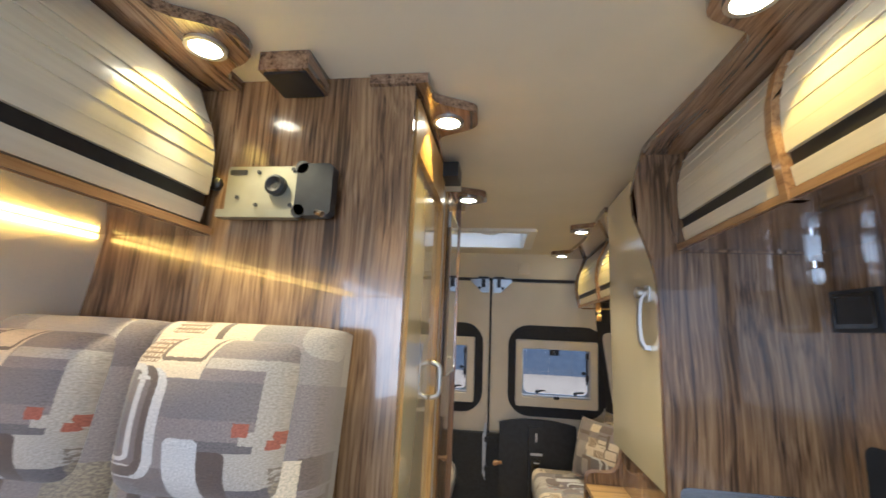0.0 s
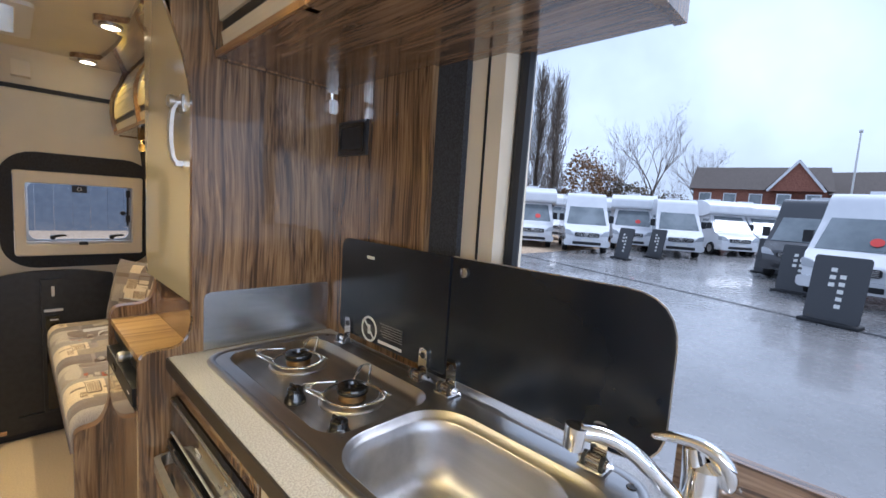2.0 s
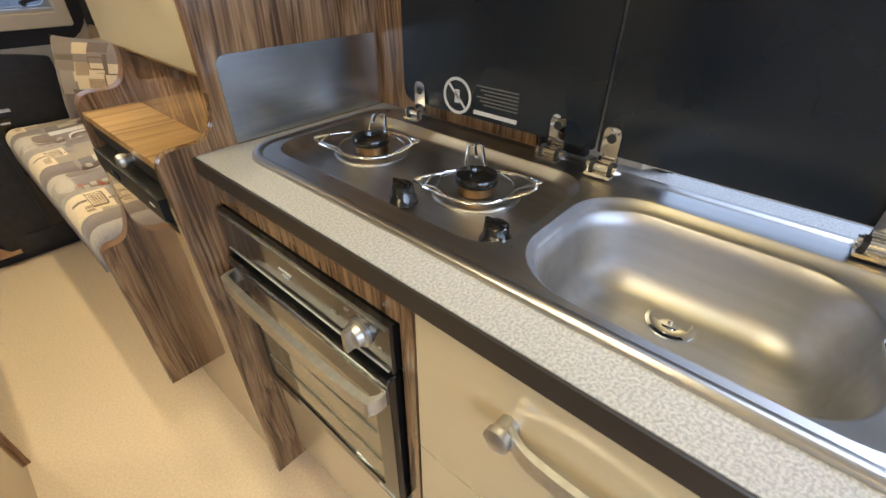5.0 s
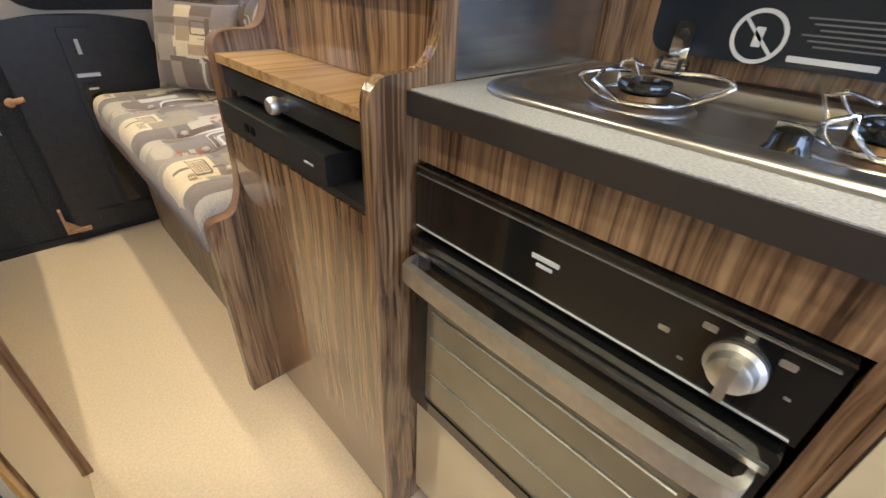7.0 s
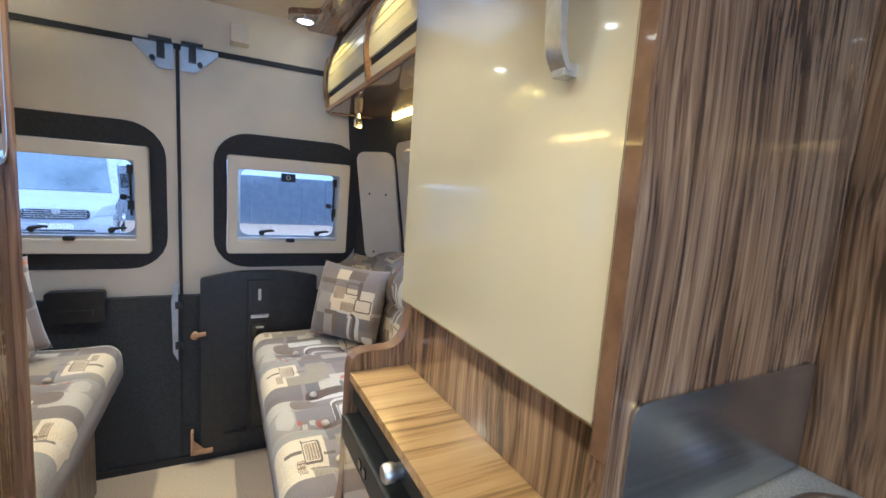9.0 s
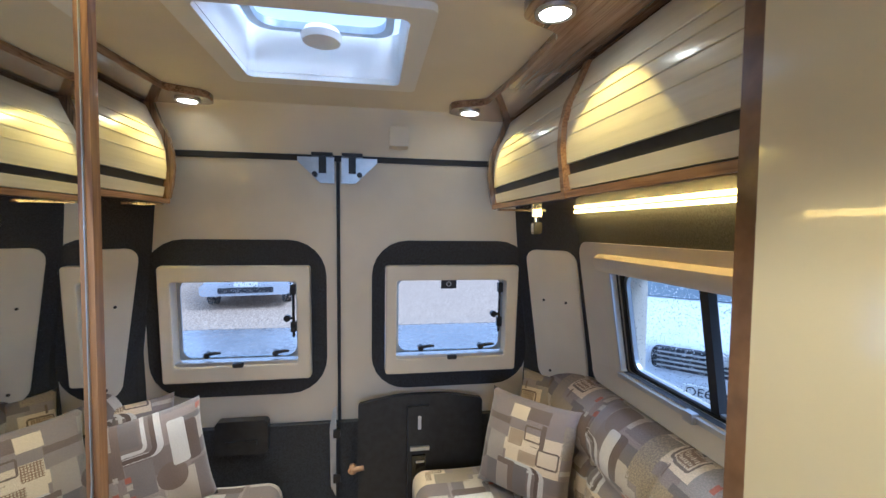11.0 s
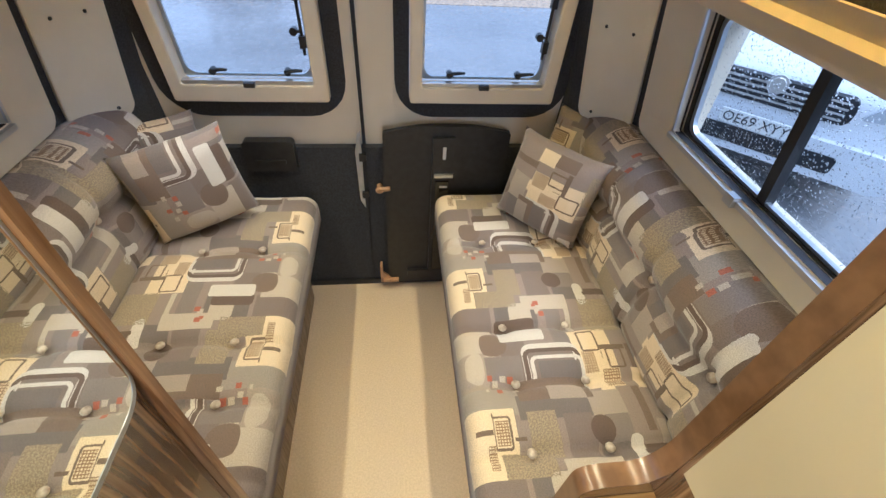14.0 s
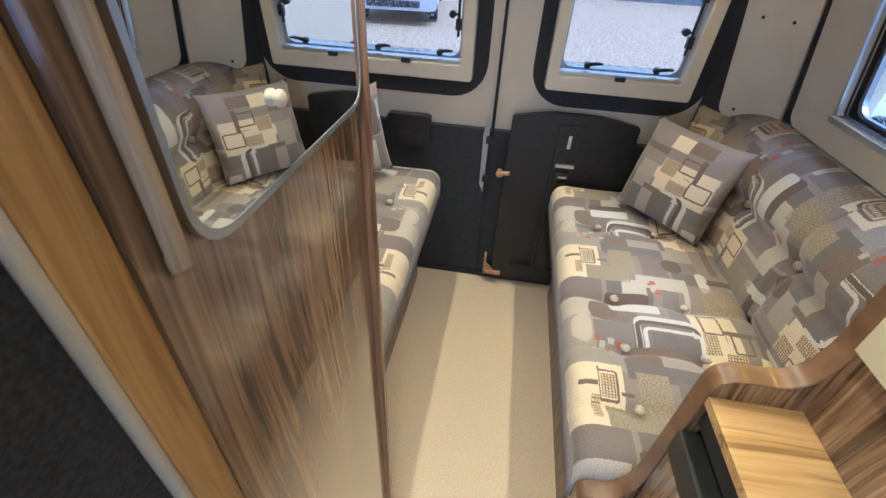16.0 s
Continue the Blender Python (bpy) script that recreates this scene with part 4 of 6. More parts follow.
for x, y, big in ((0.428, 0.592, 1.0), (0.428, 0.362, 1.0)):
    z = WT - 0.0138
    bn = part("burner", lathe([(0.066, 0), (0.062, 0.004), (0.054, 0.0025), (0.045, 0.001), (0.034, 0.002)], (x, y, z), "z", 28), STEEL, hob, "raised steel burner dish", smooth=True)
    part("burner_ring", lathe([(0.028, 0.004), (0.028, 0.016), (0.024, 0.018)], (x, y, z), "z", 24), BRASS, bn, "heat-tinted brass ring", smooth="auto")
    part("burner_cap", lathe([(0.031, 0.019), (0.032, 0.026), (0.030, 0.030), (0.016, 0.031), (0.014, 0.024), (0.008, 0.024)], (x, y, z), "z", 24), ENAMEL, bn, "black enamelled burner cap", smooth="auto")
    wire = tube([(x + 0.056 * math.cos(2 * math.pi * i / 28), y + 0.056 * math.sin(2 * math.pi * i / 28), z + 0.012) for i in range(29)], 0.0028, 7)
    for k in range(3):
        t = radians(40 + 120 * k)
        c, s_ = math.cos(t), math.sin(t)
        w = 0.3
        p0 = Vector((x + 0.056 * math.cos(t - w), y + 0.056 * math.sin(t - w), z + 0.012))
        p1 = Vector((x + 0.056 * math.cos(t + w), y + 0.056 * math.sin(t + w), z + 0.012))
        tube(smoothpath([p0, (x + 0.094 * math.cos(t - 0.12), y + 0.094 * math.sin(t - 0.12), z + 0.036), (x + 0.07 * c, y + 0.07 * s_, z + 0.044), (x + 0.03 * c, y + 0.03 * s_, z + 0.042)], 4), 0.0026, 6, wire)
        tube([p1, (x + 0.092 * math.cos(t + 0.10), y + 0.092 * math.sin(t + 0.10), z + 0.036), (x + 0.07 * c, y + 0.07 * s_, z + 0.044)], 0.0026, 6, wire)
    part("pan_support", wire, CHROME, bn, "chrome wire pan support", smooth=True)
for y in (0.48, 0.322):
    k = part("hob_knob", lathe([(0.021, 0), (0.020, 0.008), (0.016, 0.014), (0.015, 0.026), (0.009, 0.030)], (0.336, y - 0.06, WT - 0.012), "z", 20), ENAMEL, hob, "glossy black hob knob", smooth="auto")
    part("pointer", box(0.331, 0.335, y - 0.06 - 0.014, y - 0.06 + 0.014, WT + 0.010, WT + 0.021), ENAMEL, k, bevel=0.0015)

# glass lids on chrome hinges
LX = 0.583

def lid(pts, label):
    return part("lid", prism(pts, "x", LX, LX + 0.006), BLACKGLASS, hob, label, bevel=0.0018)


def corner(points, radii, n=6):
    """A polygon with its corners rounded, each by its own radius."""
    out, k = [], len(points)
    for i in range(k):
        p, a, b = Vector(points[i]), Vector(points[i - 1]), Vector(points[(i + 1) % k])
        r = radii[i]
        if r <= 0:
            out.append(tuple(p))
            continue
        u, v = (a - p).normalized(), (b - p).normalized()
        s0, s1 = p + u * r, p + v * r
        for j in range(n + 1):
            t = j / n
            out.append(tuple(s0 * (1 - t) ** 2 + p * 2 * t * (1 - t) + s1 * t * t))
    return out


l1 = lid(corner([(0.262, 0.932), (0.262, 1.182), (0.665, 1.182), (0.665, 0.932)], [0.004, 0.004, 0.03, 0.03]), "black tempered glass hob lid standing open")
l2 = lid(corner([(-0.165, 0.932), (-0.165, 1.182), (0.256, 1.182), (0.256, 0.932)], [0.07, 0.075, 0.004, 0.004]), "black tempered glass sink lid standing open")
part("edge_line", prism(corner([(-0.167, 0.930), (-0.167, 1.184), (0.256, 1.184), (0.256, 0.930)], [0.07, 0.077, 0.004, 0.004]), "x", LX + 0.0015, LX + 0.0045), SATIN, l2, "pale polished glass edge")
sg = ring(rr(0.497, 0.561, 0.93 + 0.002, 0.996, 0.0319, 9), rr(0.502, 0.556, 0.937, 0.991, 0.0269, 9), "x", LX - 0.0012, LX - 0.0002)
part("warning_sign", sg, PRINT, l1, "printed warning roundel")
part("warning_bar", move(box(LX - 0.0012, LX - 0.0002, -0.027, 0.027, -0.002, 0.002), Matrix.Translation((0, 0.529, 0.964)) @ Matrix.Rotation(radians(45), 4, "X")), PRINT, l1)
part("warning_bar", box(LX - 0.0012, LX - 0.0002, 0.524, 0.534, 0.952, 0.975), PRINT, l1)
for k in range(6):
    part("printed_line", box(LX - 0.0012, LX - 0.0002, 0.40, 0.485 - 0.008 * (k % 3), 0.988 - 0.006 * k, 0.990 - 0.006 * k), mat("faint_print", (0.12, 0.12, 0.12), 0.5) if k == 0 else bpy.data.materials["faint_print"], l1)
part("printed_line", box(LX - 0.0012, LX - 0.0002, 0.40, 0.49, 0.940, 0.947), PRINT, l1)
part("stop_button", lathe([(0.010, 0.0), (0.010, -0.004), (0.006, -0.006)], (LX, 0.222, 1.155), "x", 14), BRUSHED, l2, smooth="auto")
part("maker_mark", box(LX - 0.0012, LX - 0.0002, 0.52, 0.55, 1.14, 1.147), PRINT, l1)
for y, owner in ((0.618, l1), (0.322, l1), (0.236, l2), (-0.078, l2)):
    hb = lathe([(0.0085, -0.022), (0.0085, 0.022)], (0.566, y, WT + 0.018), "y", 12)
    box(0.550, 0.588, y - 0.02, y + 0.02, WT + 0.0075, WT + 0.012, hb)
    tab = prism([(p, q) for p, q in corner([(y - 0.013, 0.915), (y + 0.013, 0.915), (y + 0.013, 0.975), (y - 0.013, 0.975)], [0, 0, 0.0125, 0.0125])], "x", LX - 0.006, LX - 0.002)
    h = part("hinge", hb, CHROME, owner, "chrome lid hinge", smooth="auto")
    part("hinge_tab", tab, CHROME, owner)
    part("hinge_hole", lathe([(0.007, -0.0072), (0.007, -0.004)], (LX, y, 0.958), "x", 12), BLACK, owner)
    for e in (-0.014, 0.014):
        part("hinge_band", lathe([(0.0105, e - 0.003), (0.0105, e + 0.003)], (0.566, y, WT + 0.018), "y", 12), BLACK, owner)

# steel splash panel
sp = part("splash_panel", prism(corner([(0.272, 0.9025), (0.60, 0.9025), (0.60, 1.043), (0.272, 1.043)], [0, 0, 0.01, 0.02]), "y", 0.7625, 0.7655), BRUSHED, None, "satin steel splash panel at the end of the hob", category="splash panel")
# tap
TX, TY = 0.568, -0.216
tap = base("tap", (TX, TY, WT), "polished chrome mixer tap with long swivel spout", "tap")
part("base_ring", lathe([(0.030, 0), (0.030, 0.006), (0.026, 0.010)], (TX, TY, WT), "z", 24), CHROME, tap, smooth="auto")
part("body", lathe([(0.0235, 0.008), (0.023, 0.030), (0.0225, 0.031), (0.023, 0.062), (0.0225, 0.078), (0.012, 0.088)], (TX, TY, WT), "z", 24), CHROME, tap, smooth="auto")
lv = tube(smoothpath([(TX + 0.004, TY - 0.026, WT + 0.058), (TX + 0.002, TY - 0.022, WT + 0.084), (TX - 0.004, TY - 0.002, WT + 0.103), (TX - 0.012, TY + 0.03, WT + 0.106), (TX - 0.02, TY + 0.058, WT + 0.100)], 5),
          [0.010, 0.013, 0.016, 0.018, 0.020, 0.021, 0.022, 0.022, 0.022, 0.021, 0.020, 0.019, 0.018, 0.017, 0.016, 0.015, 0.014, 0.013, 0.012, 0.011, 0.008], 12, flat=0.5)
part("lever", lv, CHROME, tap, "chrome lever", smooth=True)
part("neck", tube([(TX - 0.004, TY + 0.006, WT + 0.07), (TX - 0.008, TY + 0.012, WT + 0.102)], [0.017, 0.012], 12), CHROME, tap, smooth="auto")
spt = tube(smoothpath([(TX - 0.014, TY + 0.014, WT + 0.022), (TX - 0.036, TY + 0.040, WT + 0.056), (TX - 0.062, TY + 0.070, WT + 0.090), (TX - 0.084, TY + 0.096, WT + 0.106), (TX - 0.104, TY + 0.118, WT + 0.108)], 6), [0.0095] * 8 + [0.0105] * 8 + [0.0115] * 9, 14)
part("spout", spt, CHROME, tap, "long chrome spout", smooth=True)
part("nozzle", tube([(TX - 0.107, TY + 0.121, WT + 0.116), (TX - 0.108, TY + 0.123, WT + 0.086)], [0.0145, 0.0135], 14), CHROME, tap, smooth="auto")

# ---- fridge unit and wardrobe ----
near_prof = corner([(0.142, 0), (0.142, 0.918), (0.232, 0.918), (0.250, 0.96), (0.250, 1.53), (0.212, 1.63), (0.188, 1.70), (0.20, 1.78), (0.225, CEIL), (WB, CEIL), (WB, 0)], [0, 0.035, 0.03, 0.03, 0.1, 0.05, 0.06, 0.05, 0, 0, 0])
fu = base("fridge_unit", (0.42, 1.05, 0), "tall walnut unit with fridge, oak shelf and cream wardrobe door", "cabinet")
part("side_panel", prism(near_prof, "y", 0.7665, 0.784), WALNUT, fu, "scroll-topped walnut side panel", bevel=0.004)
far_prof = corner([(0.07, 0), (0.07, 0.535), (0.132, 0.535), (0.158, 0.60), (0.164, 0.908), (0.262, 0.908), (0.284, 0.96), (0.286, CEIL), (WB, CEIL), (WB, 0)], [0, 0.03, 0.03, 0.04, 0.035, 0.03, 0.03, 0, 0, 0])
part("side_panel", prism(far_prof, "y", 1.29, 1.324), WALNUT, fu, "scroll-edged walnut side panel", bevel=0.004)
BAND = mat("walnut_edge_band", (0.13, 0.068, 0.032), 0.28, coat=0.4, second=(0.21, 0.115, 0.055), scale=30, detail=6)
front = [p for p in far_prof if p[0] < 0.40]
part("edge_band", prism(front + [(x - 0.0014, z + 0.0014 if 0.01 < z < CEIL - 0.01 else z) for x, z in front[::-1]], "y", 1.2905, 1.3235), BAND, fu, "rounded walnut edge band", smooth="auto")
part("shelf", box(0.163, 0.285, 0.7955, 1.2895, 0.856, 0.872), OAK, fu, "golden oak shelf", bevel=0.003)
part("back_panel", box(0.282, 0.298, 0.7955, 1.2895, 0.873, CEIL), WALNUT, fu)
wd = part("wardrobe_door", box(0.252, 0.270, 0.790, 1.268, 1.015, CEIL - 0.02), CREAM, fu, "glossy cream wardrobe door", bevel=0.0025)
part("door_edge", box(0.2535, 0.262, 0.7865, 0.7895, 1.015, CEIL - 0.02), WHITE, wd)
part("carcass_edge", box(0.2705, 0.2815, 0.7855, 1.262, 1.0, CEIL - 0.001), HONEY, fu)
bow = [(p.x, p.z) for p in smoothpath([(0.236, 0, 1.482), (0.227, 0, 1.462), (0.223, 0, 1.41), (0.227, 0, 1.362), (0.238, 0, 1.342)], 5)]
bow += [(x + 0.008, z) for x, z in bow[::-1]]
h = part("door_handle", prism([(x, z) for x, z in bow], "y", 0.853, 0.875), SATIN, wd, "pitted satin nickel handle", smooth="auto", bevel=0.002)
part("foot", box(0.236, 0.2525, 0.855, 0.873, 1.338, 1.350), SATIN, h, bevel=0.002)
part("boss", lathe([(0.012, 0.0), (0.012, -0.016), (0.015, -0.018), (0.015, -0.028), (0.011, -0.031)], (0.252, 0.864, 1.487), "x", 18), SATIN, h, "round satin nickel boss", smooth="auto")
part("back_plate", prism(rr(0.844, 0.874, 1.462, 1.506, 0.006), "x", 0.2475, 0.2525), SATIN, h, bevel=0.0015)
part("front_edge", box(0.2480, 0.2505, 0.7675, 0.7845, 0.99, 1.50), BAND, fu, "golden walnut edge of the side panel")
fz = part("latch_rail", box(0.172, 0.186, 0.80, 1.289, 0.812, 0.848), BLACK, fu, "black latch rail above the fridge", bevel=0.004)
part("latch_knob", lathe([(0.011, 0), (0.011, -0.010), (0.014, -0.016), (0.014, -0.026), (0.011, -0.030)], (0.174, 1.04, 0.829), "x", 18), SATIN, fz, "satin steel knob", smooth="auto")
fg = base("fridge", (0.4, 1.05, 0.02), "built-in fridge with walnut door and black control strip", "fridge")
part("body", box(0.215, 0.6, 0.80, 1.288, 0.03, 0.80), BLACK, fg)
part("door", box(0.158, 0.212, 0.802, 1.288, 0.02, 0.728), WALNUT, fg, "glossy walnut fridge door", bevel=0.002)
st = part("control_strip", box(0.158, 0.212, 0.802, 1.288, 0.732, 0.743), BLACK, fg, "black control strip", bevel=0.002)
part("control_box", box(0.152, 0.213, 0.895, 1.286, 0.7435, 0.790), BLACK, st, "black moulded control box", bevel=0.005)
part("printed_mark", box(0.1505, 0.1525, 0.93, 0.955, 0.764, 0.767), PRINT, st)
for y in (1.14, 1.165):
    part("switch", box(0.1495, 0.153, y - 0.007, y + 0.007, 0.757, 0.771), ENAMEL, st)
part("recess_wall", box(0.213, 0.2148, 0.802, 1.288, 0.743, 0.80), RUBBER, fg)

# ---- lockers and pelmets ----
SLAT = mat("tan_slat_line", (0.69, 0.63, 0.49), 0.45)


def locker(x_front, sx, z0, y0, y1, cuts, label, ends=(True, True)):
    """An overhead locker on a side wall. sx: the side of the van; cuts: where doors meet."""
    depth = abs((XR if sx > 0 else XL) - x_front) - 0.002
    bx = lambda d: x_front + sx * d
    unit = base("overhead_locker", (bx(depth / 2), (y0 + y1) / 2, z0), label, "locker", "overhead lockers")
    part("carcass", prism([(bx(0.03), z0 + 0.02), (bx(0.015), z0 + 0.10), (bx(0.03), z0 + 0.2), (bx(0.07), CEIL - 0.02), (bx(depth), CEIL - 0.02), (bx(depth), z0 + 0.02)], "y", y0 + 0.02, y1 - 0.02), WALNUT_Y, unit)
    b = prism([(bx(0.002), z0), (bx(0.002), z0 + 0.018), (bx(depth), z0 + 0.018), (bx(depth), z0)], "y", y0 + 0.001, y1 - 0.001)
    part("bottom_board", b, WALNUT_Y, unit, bevel=0.003)
    part("edge_strip", prism([(bx(-0.004), z0 + 0.002), (bx(-0.004), z0 + 0.016), (bx(0.0015), z0 + 0.016), (bx(0.0015), z0 + 0.002)], "y", y0 + 0.002, y1 - 0.002), CARAMEL, unit, "caramel wooden edge")
    stops = [y0 + 0.018, *cuts, y1 - 0.018]
    for a, c in zip(stops, stops[1:]):
        a, c = a + 0.008, c - 0.008
        def skin(lo_pts):
            return [(bx(d), z0 + z) for d, z in lo_pts] + [(bx(d + 0.016), z0 + z) for d, z in lo_pts[::-1]]

        d1 = part("locker_door", prism(skin([(0.006, 0.022), (0.001, 0.052)]), "y", a, c), CREAM_RIB, unit, "cream locker door", smooth="auto")
        part("grip_groove", prism(skin([(0.006, 0.0525), (0.003, 0.0755)]), "y", a, c), BLACK, d1, "black finger groove")
        part("upper_panel", prism(skin([(-0.003, 0.076), (-0.006, 0.11), (-0.004, 0.16), (0.008, 0.21), (0.028, 0.25), (0.05, CEIL - 0.032 - z0)]), "y", a, c), CREAM_RIB, d1, smooth="auto")
        for d_, z_ in ((-0.0052, 0.105), (-0.0058, 0.135), (-0.0045, 0.165), (0.0025, 0.195), (0.0115, 0.222)):
            part("slat_line", prism([(bx(d_ - 0.0006), z0 + z_), (bx(d_ - 0.0006), z0 + z_ + 0.002), (bx(d_ + 0.004), z0 + z_ + 0.002), (bx(d_ + 0.004), z0 + z_)], "y", a + 0.002, c - 0.002), SLAT, d1)
    for y in cuts:
        edge = [(-0.006, 0.0), (-0.013, 0.06), (-0.019, 0.11), (-0.017, 0.16), (-0.005, 0.21), (0.016, 0.25), (0.04, CEIL - 0.03 - z0)]
        sk = [(bx(d), z0 + z) for d, z in edge] + [(bx(d + 0.03), z0 + z) for d, z in edge[::-1]]
        part("divider", prism(sk, "y", y - 0.009, y + 0.009), CARAMEL, unit, "curved wooden divider", smooth="auto")
    edge = [(0.02, -0.004), (-0.008, 0.02), (-0.017, 0.06), (-0.023, 0.11), (-0.021, 0.16), (-0.009, 0.21), (0.012, 0.25), (0.035, CEIL - 0.012 - z0)]
    for on, ya, yb in ((ends[0], y0 - 0.0, y0 + 0.018), (ends[1], y1 - 0.018, y1)):
        if on:
            sk = [(bx(d), z0 + z) for d, z in edge] + [(bx(depth), CEIL - 0.012), (bx(depth), z0 - 0.004)]
            part("end_panel", prism(sk, "y", ya, yb), WALNUT, unit, "glossy walnut end panel", bevel=0.003)
    return unit


locker(0.297, 1, 1.583, -0.10, 0.764, (0.345,), "cream overhead kitchen locker with black grip line and walnut trim")
locker(0.335, 1, 1.527, 1.326, 2.41, (1.83,), "cream overhead locker with wooden trim above the sofa", (False, True))
locker(-0.725, -1, 1.527, 1.34, 2.43, (1.90,), "cream overhead locker with wooden trim above the sofa", (False, True))
locker(-0.70, -1, 1.527, -1.2, 0.405, (-0.35,), "cream overhead locker with wooden trim above the bench seat", (True, False))


def pelmet(name, x_edge, sx, y0, y1, lamps, x_wall, label):
    """A ceiling board with a scalloped edge that swells round each lamp."""
    pts, k = [], 90
    for i in range(k + 1):
        y = y0 + (y1 - y0) * i / k
        swell = sum(0.095 * math.exp(-((y - q) / 0.066) ** 4) for q in lamps)
        sag = 0.012 * math.cos((y - y0) / (y1 - y0) * 2 * math.pi)
        pts.append((x_edge - sx * (swell + sag), y))
    pts += [(x_wall, y1), (x_wall, y0)]
    u = part(name, prism(pts, "z", CEIL - 0.022, CEIL - 0.0005), WALNUT_Y, None, label, category="pelmet", bevel=0.004)
    return u


SPOT_W = 6.8
pelmet("ceiling_pelmet", 0.235, 1, -0.12, 0.766, (0.22,), XR, "walnut ceiling pelmet over the kitchen locker")
pelmet("ceiling_pelmet", 0.265, 1, 1.326, 2.42, (1.655, 2.315), XR, "walnut ceiling pelmet over the sofa locker")
pelmet("ceiling_pelmet", -0.675, -1, 1.335, 2.40, (1.68, 2.35), XL, "walnut ceiling pelmet over the sofa locker")
pelmet("ceiling_pelmet", -0.295, -1, 0.40, 1.32, (0.56, 1.16), -0.40, "walnut ceiling pelmet along the washroom")
pelmet("ceiling_pelmet", -0.69, -1, -1.2, 0.405, (0.265,), XL, "walnut ceiling pelmet over the bench seat")
for x, y in ((0.20, 0.22), (0.225, 1.655), (0.225, 2.315), (-0.635, 1.68), (-0.635, 2.35), (-0.262, 0.56), (-0.262, 1.16), (-0.655, 0.265)):
    z = CEIL - 0.022
    l = base("ceiling_spot", (x, y, z), "recessed round ceiling spotlight with warm light", "light", "ceiling spotlights")
    part("bezel", ring([(x + 0.035 * math.cos(t * math.pi / 12), y + 0.035 * math.sin(t * math.pi / 12)) for t in range(24)],
                       [(x + 0.027 * math.cos(t * math.pi / 12), y + 0.027 * math.sin(t * math.pi / 12)) for t in range(24)], "z", z - 0.006, z + 0.001), SATIN, l, bevel=0.002)
    part("lens", lathe([(0.0268, 0.0), (0.0268, -0.004), (0.02, -0.0055)], (x, y, z), "z", 20), BULB, l, "glowing warm lens")
    side = 1 if x > MID else -1
    # the main beam falls into the aisle, a yellow rim of light on the fronts beside it
    for aim, watts, colour, cone, blend in ((-0.38, SPOT_W, (1.0, 0.76, 0.38), 78, 0.5), (0.30, SPOT_W * 0.25, (1.0, 0.62, 0.08), 82, 0.16)):
        lamp = new("spot_bulb", bpy.data.lights.new("spot_bulb", "SPOT"))
        lamp.data.energy, lamp.data.color, lamp.data.spot_size, lamp.data.spot_blend, lamp.data.shadow_soft_size = watts, colour, radians(cone), blend, 0.009
        lamp.parent = l
        lamp.matrix_local = look((0, 0, -0.012), (side * aim, -0.42 if y > 2 else 0.0, -1.0))
# diode strips under the lockers
for x, y0, y1, z in ((0.585, 1.335, 2.28, 1.515), (-0.92, 1.345, 2.2, 1.515), (-0.94, -1.1, 0.39, 1.515)):
    s = part("light_strip", box(x - 0.006, x + 0.006, y0, y1, z, z + 0.009), DIODE, None, "warm diode strip under an overhead locker", category="light strip", group="light strips")
# small hanging reading lamps under lockers
for x, y, z in ((0.40, 2.16, 1.527), (0.555, 0.70, 1.583), (-0.80, 2.12, 1.527), (-0.93, 0.16, 1.527)):
    rl_ = base("reading_lamp", (x, y, z), "small chrome swivel reading lamp under a locker", "lamp", "reading lamps")
    part("bracket", box(x - 0.014, x + 0.014, y - 0.006, y + 0.006, z - 0.03, z), CHROME, rl_, bevel=0.003)
    part("stem", tube([(x, y, z - 0.028), (x, y, z - 0.050)], 0.007, 10), CHROME, rl_, smooth="auto")
    part("head", prism(rr(x - 0.013, x + 0.013, z - 0.082, z - 0.046, 0.006), "y", y - 0.010, y + 0.008), CHROME, rl_, bevel=0.004)
# socket plate on the kitchen wall
pl = part("socket_plate", box(KW - 0.010, KW - 0.0005, 0.605, 0.735, 1.40, 1.49), BLACK, None, "black plastic socket plate on the walnut wall", bevel=0.004, category="socket")
part("rim", ring(rr(0.613, 0.727, 1.408, 1.482, 0.006), rr(0.622, 0.718, 1.417, 1.473, 0.005), "x", KW - 0.0125, KW - 0.0095), ENAMEL, pl)


